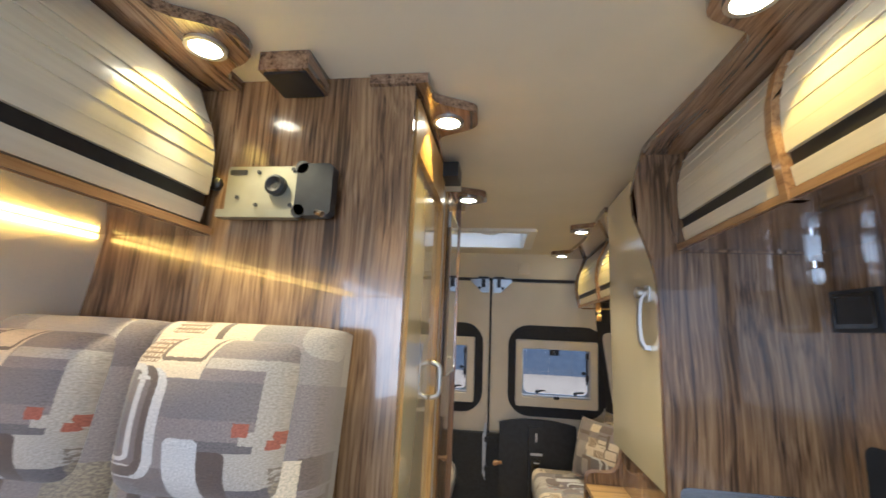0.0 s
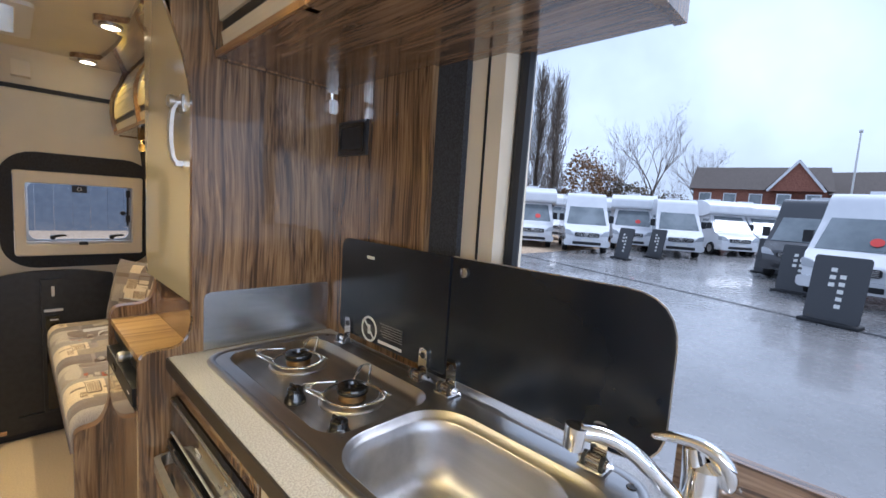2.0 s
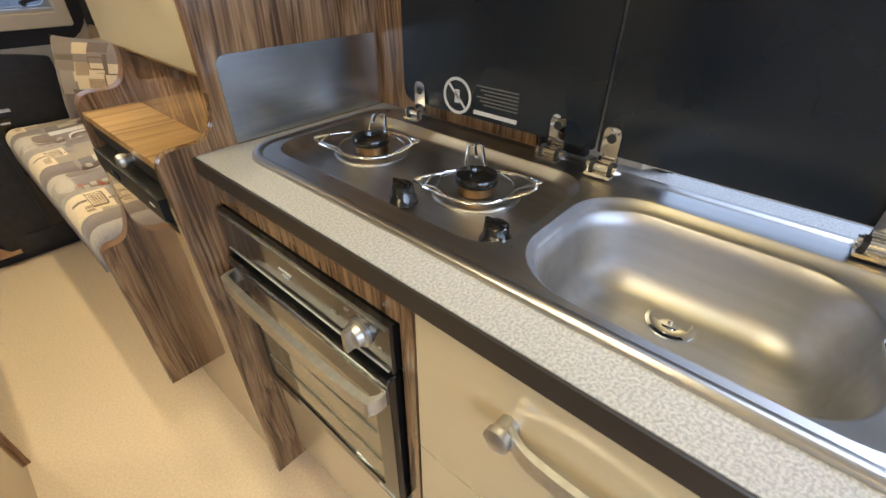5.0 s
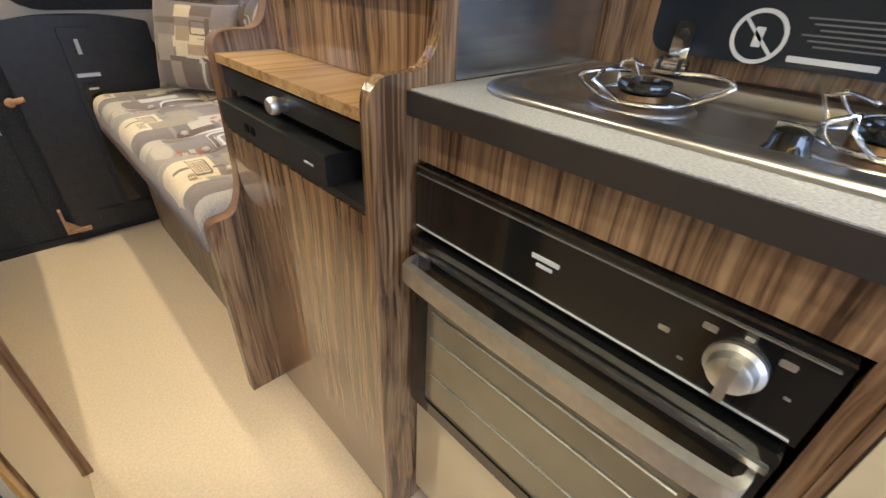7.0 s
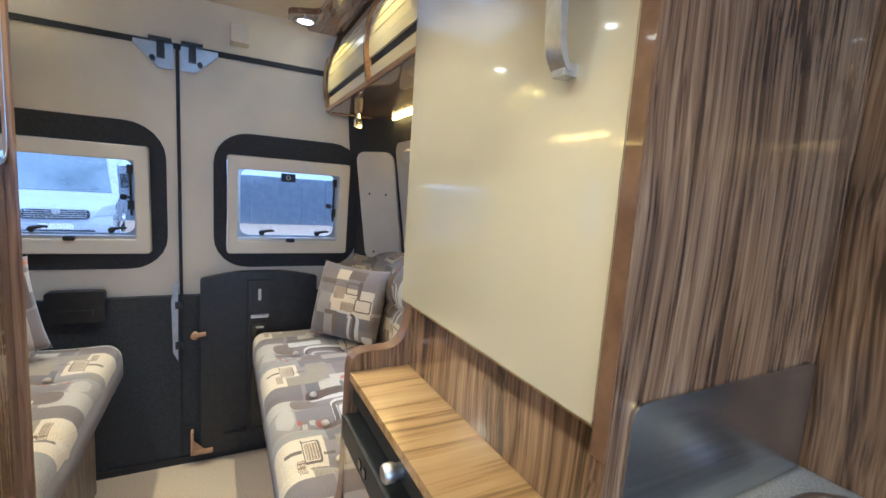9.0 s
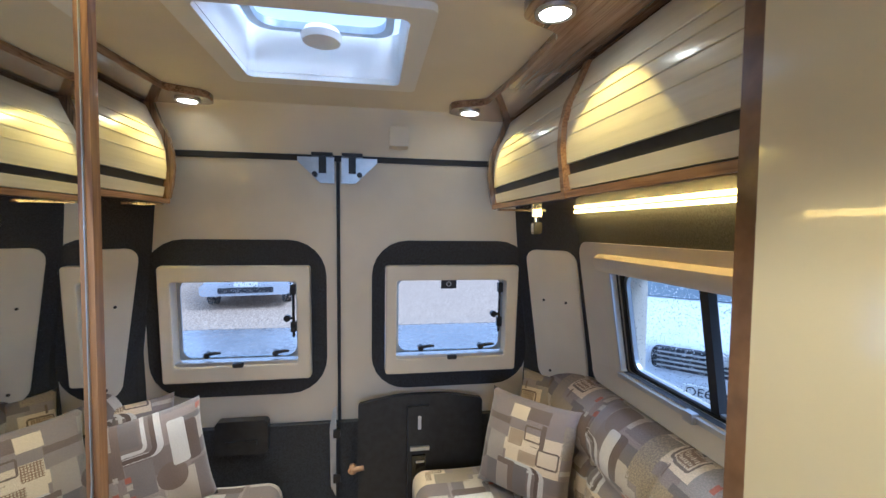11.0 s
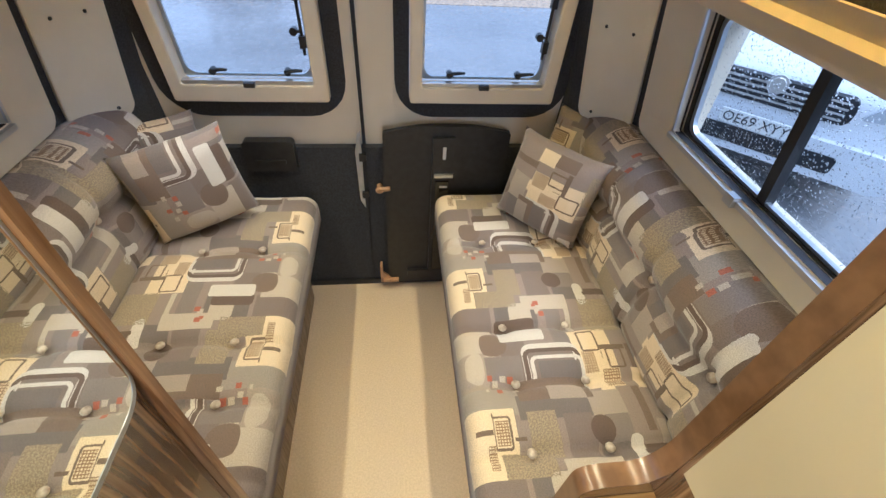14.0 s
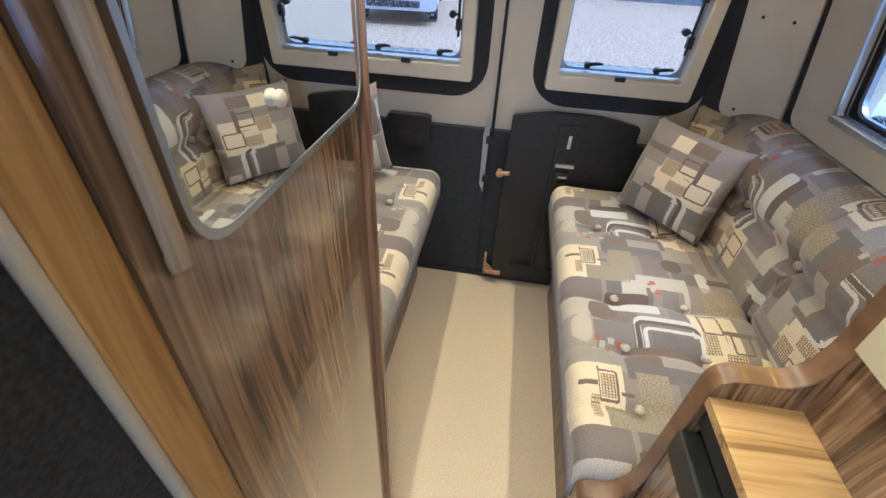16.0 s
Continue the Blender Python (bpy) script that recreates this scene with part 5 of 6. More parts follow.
# ---- sofas ----
def cushion(m, lu, lv, thick, r, buttons=(), seams=(), shift=(0.0, 0.0), sag=0.006, puff=0.008, way=1, turn=1):
    """An upholstered block: u along, v across, w outward; rounded edges, seams across it and tufted buttons."""
    def steps(length, pitch):
        edge = [r * (1 - math.cos(radians(18 * i))) for i in range(6)]
        k = max(2, int((length - 2 * r) / pitch))
        mid = [r + (length - 2 * r) * i / k for i in range(1, k)]
        return edge + mid + [length - e for e in edge[::-1]]

    us, vs = steps(lu, 0.011 if seams else 0.026), steps(lv, 0.02)
    bm = bmesh.new()
    uvl = bm.loops.layers.uv.new("cloth")

    def height(u, v):
        d = min(u, lu - u), min(v, lv - v)
        drop = 0.0
        for q in d:
            if q < r:
                drop += r - math.sqrt(max(r * r - (r - q) ** 2, 0))
        w = thick - drop
        w += puff * math.sin(math.pi * min(max(u / lu, 0), 1)) * math.sin(math.pi * min(max(v / lv, 0), 1))
        for s in seams:
            w -= 0.014 * math.exp(-((u - s) / 0.010) ** 2) + sag * math.exp(-((u - s) / 0.05) ** 2)
        for bu, bv in buttons:
            q = ((u - bu) ** 2 + (v - bv) ** 2)
            w -= 0.016 * math.exp(-q / 0.0005) + 0.008 * math.exp(-q / 0.004)
        w += 0.004 * noise.noise(Vector((u * 7 + shift[0], v * 7, lu * 3)))
        return max(w, 0.002)

    grid = [[bm.verts.new(m @ Vector((u, v, height(u, v)))) for v in vs] for u in us]
    for i in range(len(us) - 1):
        for j in range(len(vs) - 1):
            f = bm.faces.new((grid[i][j], grid[i + 1][j], grid[i + 1][j + 1], grid[i][j + 1]))
            for lp, (a, b) in zip(f.loops, ((i, j), (i + 1, j), (i + 1, j + 1), (i, j + 1))):
                lp[uvl].uv = (us[a] + shift[0], vs[b] + shift[1] - (r * 0.5 if vs[b] < r else 0))
    edge = [grid[i][0] for i in range(len(us))] + [grid[-1][j] for j in range(1, len(vs))] + [grid[i][-1] for i in range(len(us) - 2, -1, -1)] + [grid[0][j] for j in range(len(vs) - 2, 0, -1)]
    par = [(u, 0.0) for u in us] + [(lu, v) for v in vs[1:]] + [(u, lv) for u in us[-2::-1]] + [(0.0, v) for v in vs[-2:0:-1]]
    low = [bm.verts.new(m @ Vector((u, v, 0))) for u, v in par]
    k = len(edge)
    for i in range(k):
        j = (i + 1) % k
        f = bm.faces.new((edge[i], low[i], low[j], edge[j]))
        h = max(thick - r, 0.01)
        for lp, (q, dz) in zip(f.loops, ((par[i], 0), (par[i], h), (par[j], h), (par[j], 0))):
            u, v = q
            du = -dz if u <= 0 else dz if u >= lu else 0
            dv = -dz if v <= 0 else dz if v >= lv else 0
            lp[uvl].uv = (u + du + shift[0], v + dv - r * (v <= 0) + shift[1])
    bm.faces.new(low)
    bmesh.ops.recalc_face_normals(bm, faces=bm.faces)
    for f in bm.faces:
        f.smooth = True
        for lp in f.loops:
            lp[uvl].uv = (way * lp[uvl].uv.x, turn * lp[uvl].uv.y)
    return bm


def raw(name, bm, material, parent, label=""):
    me = bpy.data.meshes.new(name)
    bm.to_mesh(me)
    bm.free()
    me.materials.append(material)
    return part(name, me, material, parent, label)


BUTTON = mat("cream_cloth_button", (0.55, 0.49, 0.40), 0.85, second=(0.3, 0.24, 0.2), scale=60)


def sofa(sx, front, back_x, base_x, y0, y1, label, shift):
    """A bench along the side wall. sx: the side of the van it stands on."""
    ax = lambda d: front + sx * d          # metres back from the seat's front edge
    so = base("sofa", (ax(0.3), (y0 + y1) / 2, 0), label, "sofa", "sofas")
    bx0, bx1 = sorted((base_x, base_x + sx * 0.018))
    bb = part("base_board", box(bx0, bx1, y0, y1 - 0.02, 0.0, 0.45), GREYWOOD, so, "grey-brown wooden base board")
    part("finger_pull", lathe([(0.010, -0.006), (0.012, 0.0), (0.010, 0.006)], (base_x - sx * 0.001, y0 + 0.62, 0.33), "x", 12), TAN, bb)
    part("box_end", box(*sorted((base_x + sx * 0.018, ax(0.58))), y1 - 0.04, y1 - 0.022, 0.0, 0.45), CARPET, so)
    part("seat_deck", box(*sorted((base_x, ax(0.60))), y0, y1 - 0.02, 0.43, 0.449), GREYWOOD, so)
    L = y1 - y0
    depth = abs(back_x - front) + 0.03
    m = Matrix(((0, sx, 0, front), (1, 0, 0, y0), (0, 0, 1, 0.45), (0, 0, 0, 1)))
    seams = [0.14, 0.31, 0.485, 0.84]
    but = [(s + du, v) for s in seams for du, v in ((0.0, 0.135), (0.0, 0.32))]
    seat = raw("seat_cushion", cushion(m, L, depth, 0.135, 0.045, but, seams, shift, way=sx), CLOTH, so, "patchwork-print seat cushion")
    for u, v in but:
        p = m @ Vector((u, v, 0.126))
        part("button", lathe([(0.011, 0), (0.012, 0.004), (0.008, 0.009), (0.003, 0.010)], p, "z", 14), BUTTON, seat, smooth=True)
    # back: nearly upright sections, folded at mid height and rolled over at the top
    lo, hi = Vector((back_x, 0, 0.562)), Vector((back_x + sx * 0.028, 0, 0.955))
    up = (hi - lo).normalized()
    out = Vector((-sx * up.z, 0, sx * up.x))
    mb = Matrix(((0, up.x, out.x, lo.x - out.x * 0.115), (1, 0, 0, y0), (0, up.z, out.z, lo.z - out.z * 0.115), (0, 0, 0, 1)))
    folds = [0.20, 0.485, 0.78]
    bk = cushion(mb, L, 0.393, 0.118, 0.03, [(f, 0.2) for f in folds], folds, (-1.0045 if sx > 0 else 0.18, -0.61), puff=0.006, way=-sx, turn=-1)
    for v in bk.verts:
        q, w = (v.co - lo).dot(up), (v.co - lo).dot(out)
        # fold across the middle, and the roll of the top edge
        v.co -= out * (0.022 * math.exp(-((q - 0.2) / 0.020) ** 2))
        v.co += out * (0.014 * math.exp(-((q - 0.275) / 0.05) ** 2))
        if q > 0.30 and w > -0.06:
            v.co -= out * 0.055 * ((q - 0.30) / 0.093) ** 2
    back = raw("back_cushion", bk, CLOTH, so, "patchwork-print back cushion with a rolled top")
    for f in folds:
        part("button", lathe([(0.011, -0.01), (0.012, 0.0), (0.008, 0.006)], mb @ Vector((f, 0.2, 0.085)), "x", 12), BUTTON, back, smooth=True)
    return so


sofa(1, 0.062, 0.535, 0.145, 1.3255, 2.464, "long bench sofa in grey and cream patchwork under the window", (-0.1045, 0.14))
sofa(-1, -0.392, -0.868, -0.482, 1.3205, 2.464, "long bench sofa in grey and cream patchwork beside the washroom", (-1.0105, 0.14))


def pillow(at, u, v, size, label, shift):
    """A stuffed square cushion with pointed corners."""
    n, bm = 22, bmesh.new()
    uvl = bm.loops.layers.uv.new("cloth")
    u, v = Vector(u).normalized(), Vector(v).normalized()
    w = u.cross(v).normalized()
    v = w.cross(u)
    m = Matrix(((u.x, v.x, w.x, at[0]), (u.y, v.y, w.y, at[1]), (u.z, v.z, w.z, at[2]), (0, 0, 0, 1)))
    grids = []
    for side in (1, -1):
        g = []
        for i in range(n + 1):
            row = []
            for j in range(n + 1):
                a, b = 2 * i / n - 1, 2 * j / n - 1
                puff = ((1 - a ** 2) * (1 - b ** 2)) ** 0.42
                pull = 1 - 0.07 * (1 - abs(a) ** 3) * abs(b) ** 6
                pull2 = 1 - 0.07 * (1 - abs(b) ** 3) * abs(a) ** 6
                q_ = side * 0.07 * puff + 0.010 * noise.noise(Vector((a * 2.5 + shift[0] * 9, b * 2.5, side)))* puff
                row.append(bm.verts.new(m @ Vector((a * size * pull2, b * size * pull, q_))))
            g.append(row)
        grids.append(g)
        for i in range(n):
            for j in range(n):
                f = bm.faces.new((g[i][j], g[i + 1][j], g[i + 1][j + 1], g[i][j + 1]))
                f.smooth = True
                for lp, (p, q) in zip(f.loops, ((i, j), (i + 1, j), (i + 1, j + 1), (i, j + 1))):
                    lp[uvl].uv = (p / n * 2 * size + shift[0], q / n * 2 * size + shift[1])
    bmesh.ops.remove_doubles(bm, verts=bm.verts, dist=0.0008)
    bmesh.ops.recalc_face_normals(bm, faces=bm.faces)
    me = bpy.data.meshes.new("cushion")
    bm.to_mesh(me)
    bm.free()
    me.materials.append(CLOTH)
    return part("scatter_cushion", me, CLOTH, None, label, category="cushion", group="scatter cushions")


pillow((0.417, 2.238, 0.748), (0.215, -0.22, -0.015), (0.055, 0.06, 0.31), 0.158, "square scatter cushion in patchwork print leaning on the sofa back", (0.07, 0.345))
pillow((0.575, 2.385, 0.775), (0.2, -0.2, 0), (0.08, 0.06, 0.25), 0.15, "square scatter cushion tucked into the sofa corner", (0.03, 0.02))
pillow((-0.725, 2.268, 0.758), (0.248, 0.12, 0.04), (-0.03, 0.02, 0.31), 0.158, "square scatter cushion in patchwork print on the sofa", (0.11, 0.10))
pillow((-0.86, 2.40, 0.745), (0.2, 0.12, 0), (-0.06, 0.08, 0.25), 0.15, "square scatter cushion behind another in the sofa corner", (0.13, 0.20))

# folding table stowed against the rear door
tb = base("stowed_table", (0.09, 2.50, 0.03), "black-backed folding table stowed upright against the rear door", "table")
part("tabletop", prism(corner([(-0.135, 0.04), (0.33, 0.04), (0.33, 0.815), (0.21, 0.838), (0.09, 0.845), (-0.02, 0.838), (-0.135, 0.815)], [0.004, 0.004, 0.012, 0.05, 0.1, 0.05, 0.012]), "y", 2.494, 2.514), BLACK, tb, "black table underside", bevel=0.003)
part("leg_channel", box(0.045, 0.125, 2.480, 2.494, 0.12, 0.80), BLACK, tb, bevel=0.004)
part("leg_rail", box(0.06, 0.11, 2.470, 2.480, 0.14, 0.62), ENAMEL, tb, bevel=0.003)
part("label_tag", box(0.083, 0.095, 2.4775, 2.4795, 0.715, 0.765), PRINT, tb)
part("gold_plate", box(0.055, 0.125, 2.4675, 2.4795, 0.640, 0.652), SATIN, tb, bevel=0.001)
part("gold_plate", box(0.075, 0.105, 2.4675, 2.4795, 0.595, 0.602), SATIN, tb)
k = part("turn_knob", lathe([(0.012, 0.0), (0.012, -0.02), (0.016, -0.03), (0.01, -0.036)], (-0.155, 2.515, 0.575), "y", 14), TAN, tb, "bare wooden turn button", smooth="auto")
part("peg", tube([(-0.155, 2.488, 0.575), (-0.115, 2.486, 0.582)], [0.011, 0.009], 10), TAN, k, smooth=True)
br = box(-0.172, -0.162, 2.475, 2.515, 0.06, 0.155)
box(-0.172, -0.09, 2.475, 2.515, 0.055, 0.068, br)
prism([(-0.164, 0.066), (-0.12, 0.066), (-0.164, 0.11)], "y", 2.49, 2.50, br)
part("corner_bracket", br, TAN, tb, "bare wooden corner bracket", bevel=0.002)
part("foot_rail", box(-0.05, 0.33, 2.478, 2.494, 0.085, 0.125), BLACK, tb, bevel=0.003)

# ---- washroom ----
AX = -0.312
WALNUT_EDGE = wood("reddish_walnut_edge", (0.12, 0.055, 0.022), (0.22, 0.115, 0.05), (0.33, 0.19, 0.09), gloss=0.2, coat=0.4)
structure("washroom_front", box(XL, AX + 0.003, 0.41, 0.4312, 0.0, CEIL), WALNUT, "glossy walnut front wall of the washroom", bevel=0.003)
structure("washroom_rear", box(XL, AX - 0.036, 1.293, 1.316, 0.0, CEIL), WALNUT, "walnut rear wall of the washroom")
structure("washroom_core", box(XL, AX - 0.03, 0.431, 1.292, 0.0, CEIL), CARPET, "dark inside of the washroom wall")
wp = structure("washroom_side", box(AX - 0.03, AX, 1.008, 1.308, 0.0, CEIL - 0.001), WALNUT, "glossy walnut side wall of the washroom", bevel=0.003)
part("end_trim", box(AX - 0.034, AX + 0.010, 1.3085, 1.319, 0.0, CEIL - 0.001), WALNUT_EDGE, wp, "rounded wooden end trim", bevel=0.006)
part("edge_strip", box(AX - 0.024, AX - 0.004, 0.982, 1.0075, 0.0, CEIL - 0.024), HONEY, wp, "honey-coloured edge strip")
part("pale_bead", box(AX - 0.026, AX - 0.008, 0.978, 0.9815, 0.0, CEIL - 0.024), CREAM_PLASTIC, wp, "cream bead")
structure("washroom_gap", box(AX - 0.029, AX - 0.018, 0.855, 0.9775, 0.0, CEIL - 0.024), CARPET, "black panel beside the washroom door", category="lining")
wdoor = part("washroom_door", box(AX - 0.026, AX - 0.006, 0.445, 0.85, 0.03, 1.76), CREAM, None, "glossy cream washroom door in a wooden frame", bevel=0.002, kind="structure", category="door")
fo, fi = corner([(0.432, 0.0), (0.854, 0.0), (0.854, 1.83), (0.432, 1.83)], [0, 0, 0.06, 0.02]), corner([(0.452, 0.03), (0.836, 0.03), (0.836, 1.72), (0.452, 1.72)], [0, 0, 0.05, 0.01])
part("door_frame", ring(fo, fi, "x", AX - 0.02, AX + 0.006), HONEY, wdoor, "wooden door frame", bevel=0.003)
part("door_top", box(AX - 0.03, AX - 0.001, 0.432, 0.854, 1.765, CEIL - 0.024), WALNUT, wdoor)
h = part("door_handle", tube(smoothpath([(AX - 0.004, 0.815, 1.19), (AX + 0.018, 0.815, 1.20), (AX + 0.020, 0.815, 1.235), (AX + 0.018, 0.815, 1.27), (AX - 0.004, 0.815, 1.28)], 5), 0.007, 10), SATIN, wdoor, "satin nickel handle", smooth=True)
mz0, mz1 = 1.222, 1.76
mir = part("mirror", prism(corner([(1.042, mz0), (1.3075, mz0), (1.3075, mz1), (1.042, mz1)], [0.03, 0.022, 0.01, 0.02]), "x", AX + 0.001, AX + 0.005), MIRROR, None, "frameless wall mirror with rounded corner on the walnut wall", category="mirror")
part("mirror_edge", ring(corner([(1.039, mz0 - 0.004), (1.308, mz0 - 0.004), (1.308, mz1 + 0.003), (1.039, mz1 + 0.003)], [0.037, 0.032, 0.01, 0.02]),
                         corner([(1.0435, mz0 + 0.0015), (1.306, mz0 + 0.0015), (1.306, mz1 - 0.0015), (1.0435, mz1 - 0.0015)], [0.034, 0.029, 0.01, 0.02]), "x", AX + 0.0005, AX + 0.0055), ZINC, mir)
gr = tube(smoothpath([(AX + 0.005, 1.0255, 1.236), (AX + 0.006, 1.0255, 1.242), (AX + 0.006, 1.0255, 1.45), (AX + 0.006, 1.0255, 1.70)], 5), [0.0035] + [0.0055] * 15, 10)
part("grab_rail", gr, wood("pale_oak_moulding", (0.10, 0.065, 0.035), (0.25, 0.18, 0.11), (0.42, 0.33, 0.22), freq=60, gloss=0.35, coat=0.1), None, "pale oak moulding beside the mirror", smooth=True, category="moulding")
kb = part("knob", lathe([(0.003, 0.0), (0.003, 0.0015), (0.0045, 0.002), (0.0058, 0.0045), (0.0054, 0.007), (0.003, 0.0085)], (AX + 0.003, 1.142, 1.273), "x", 18), CREAM_PLASTIC, mir,
          "small cream round knob", smooth="auto")

# television bracket and speaker box on the washroom front
tv = base("tv_bracket", (-0.55, 0.39, 1.55), "pressed steel television bracket on the walnut wall", "bracket")
part("plate", prism(rr(-0.665, -0.515, 1.572, 1.662, 0.006), "y", 0.385, 0.393), TVMETAL, tv, "olive pressed plate", bevel=0.002)
part("bottom_lip", box(-0.672, -0.515, 0.372, 0.394, 1.558, 1.573), TVMETAL, tv, bevel=0.002)
part("pivot", lathe([(0.020, 0.0), (0.020, -0.012), (0.015, -0.016), (0.008, -0.010)], (-0.56, 0.385, 1.622), "y", 20), BLACK, tv, smooth="auto")
arm = part("swing_arm", prism(rr(-0.515, -0.445, 1.562, 1.662, 0.012), "y", 0.370, 0.396), BLACK, tv, "black swing arm", bevel=0.004)
for z in (1.655, 1.57):
    part("arm_lug", lathe([(0.013, -0.004), (0.013, 0.004)], (-0.507, 0.374, z), "y", 12), BLACK, arm)
part("lock_lever", tube([(-0.47, 0.370, 1.568), (-0.455, 0.363, 1.562)], 0.006, 8), CHROME, arm)
part("mount", box(-0.57, -0.46, 0.395, 0.4095, 1.58, 1.65), BLACK, tv)
part("slot", box(-0.66, -0.625, 0.3835, 0.3855, 1.645, 1.655), BLACK, tv)
for x, z in ((-0.64, 1.60), (-0.60, 1.585), (-0.53, 1.585), (-0.53, 1.655), (-0.60, 1.65)):
    part("rivet", lathe([(0.004, 0.0), (0.004, -0.003)], (x, 0.385, z), "y", 8), BLACK, tv)
spk = part("ceiling_speaker_box", prism([(-0.585, 1.822), (-0.488, 1.822), (-0.488, CEIL - 0.001), (-0.585, CEIL - 0.001)], "y", 0.315, 0.4095), WALNUT_Y, None, "small walnut box under the ceiling with black underside", category="box", bevel=0.004)
part("grille", box(-0.578, -0.495, 0.322, 0.405, 1.817, 1.8225), BLACK, spk, "black grille", bevel=0.002)
sw = part("wall_switch", lathe([(0.014, 0.0), (0.014, -0.010), (0.009, -0.014)], (-0.705, 0.41, 1.635), "y", 14), BLACK, None, "small black socket on the walnut wall", smooth="auto", category="socket")
al = part("alarm_box", box(-0.31, -0.262, 0.80, 0.89, 1.795, CEIL - 0.022), BLACK, None, "small black alarm box under the pelmet", bevel=0.005, category="alarm")
part("cover", box(-0.318, -0.268, 0.885, 0.955, 1.80, CEIL - 0.023), WHITE, al, bevel=0.004)

# ---- bench seat in front of the washroom ----
bs_ = base("bench_seat", (-0.72, 0.0, 0), "forward-facing two-person bench seat in light patchwork print", "seat")
part("base_box", box(-1.06, -0.40, -0.30, 0.32, 0.0, 0.42), GREYWOOD, bs_)
ms = Matrix(((1, 0, 0, -0.975), (0, 1, 0, -0.34), (0, 0, 1, 0.42), (0, 0, 0, 1)))
raw("seat_cushion", cushion(ms, 0.59, 0.56, 0.14, 0.05, (), (0.295,), (0.1, 0.1)), CLOTH, bs_)
lo, up = Vector((-0.975, 0.20, 0.56)), Vector((0, 0.11, 0.79)).normalized()
out = Vector((0, -up.z, up.y))
for a, c in ((0.0, 0.293), (0.297, 0.59)):
    mb = Matrix(((1, up.x, out.x, lo.x + a), (0, up.y, out.y, lo.y + 0.07), (0, up.z, out.z, lo.z), (0, 0, 0, 1)))
    bk = cushion(mb, c - a, 0.80, 0.13, 0.05, (), (), (0.12 + a, 0.02), puff=0.03)
    raw("back_cushion", bk, CLOTH, bs_, "tall upholstered back")
    hr = Matrix(((1, up.x, out.x, lo.x + a + 0.03), (0, up.y, out.y, lo.y + 0.07 + out.y * 0.115 + up.y * 0.56), (0, up.z, out.z, lo.z + out.z * 0.115 + up.z * 0.56), (0, 0, 0, 1)))
    raw("headrest", cushion(hr, 0.235, 0.21, 0.06, 0.05, (), (), (0.22, 0.30), puff=0.03), CLOTH, bs_, "padded headrest")


# ---- outside ----
# asphalt colour raised to carry part of the sky's reflection in the wet
ASPHALT = mat("wet_asphalt", (0.15, 0.147, 0.147), 0.27, coat=0.25, second=(0.26, 0.255, 0.255), scale=0.45, detail=8, rough_var=0.10, bump=0.02, bump_scale=60)
GRAVEL = mat("brown_gravel", (0.20, 0.13, 0.08), 0.9, second=(0.62, 0.47, 0.32), scale=22, detail=2, bump=0.8, bump_scale=40)
PAINT = mat("white_vehicle_paint", (0.72, 0.73, 0.75), 0.25, coat=0.6, second=(0.66, 0.67, 0.70), scale=2)
SILVER = mat("pale_silver_paint", (0.52, 0.53, 0.56), 0.25, 0.3, coat=0.6)
DARKPAINT = mat("graphite_paint", (0.05, 0.052, 0.058), 0.25, 0.3, coat=0.6)
# glass base paled in soft patches to stand in for the sky's reflection
SCREEN = mat("sky_paled_vehicle_glass", (0.11, 0.135, 0.15), 0.04, coat=1.0, second=(0.20, 0.23, 0.25), scale=1.2)
LAMPGLASS = mat("clear_headlamp", (0.55, 0.58, 0.62), 0.12, 0.3, coat=0.8)
REDTAG = mat("red_window_sticker", (0.65, 0.05, 0.04), 0.5)
TYRE = mat("tyre_rubber", (0.015, 0.015, 0.016), 0.8)
BARK = mat("grey_bark", (0.055, 0.045, 0.036), 0.9, second=(0.13, 0.11, 0.09), scale=6)
TWIG = mat("winter_twigs", (0.12, 0.095, 0.075), 0.9, second=(0.19, 0.155, 0.125), scale=2)
RUST_LEAF = mat("rust_leaves", (0.26, 0.13, 0.055), 0.8, second=(0.15, 0.10, 0.05), scale=3)
HEDGE = mat("dull_hedge_leaves", (0.10, 0.085, 0.055), 0.9, second=(0.17, 0.13, 0.085), scale=2)
BRICK = mat("red_brick", (0.20, 0.075, 0.05), 0.85, second=(0.30, 0.13, 0.09), scale=9)
ROOF = mat("brown_roof_tiles", (0.055, 0.042, 0.036), 0.8, second=(0.09, 0.072, 0.062), scale=8)
SLATE_FENCE = mat("blue_grey_fence", (0.10, 0.125, 0.165), 0.7, second=(0.13, 0.155, 0.195), scale=4)
BOARD = mat("grey_sign_board", (0.05, 0.053, 0.06), 0.5)
PLATE = mat("white_number_plate", (0.75, 0.75, 0.72), 0.4)

structure("ground", box(-400, 400, -400, 400, GROUND - 0.2, GROUND), ASPHALT, "wet grey asphalt yard with puddles", category="ground")
structure("gravel_strip", box(-60, 40, 9.55, 40, GROUND - 0.1, GROUND + 0.006), GRAVEL, "strip of brown gravel behind the van", category="ground")
structure("drain_channel", move(box(-30, 30, -0.07, 0.07, -0.05, 0.006), Matrix.Translation((11.0, 0.9, GROUND)) @ Matrix.Rotation(radians(70), 4, "Z")), CARPET, "dark drainage channel across the yard", category="drain")
fence = base("boundary_fence", (0, 20, GROUND), "tall blue-grey boarded fence behind the yard", "fence")
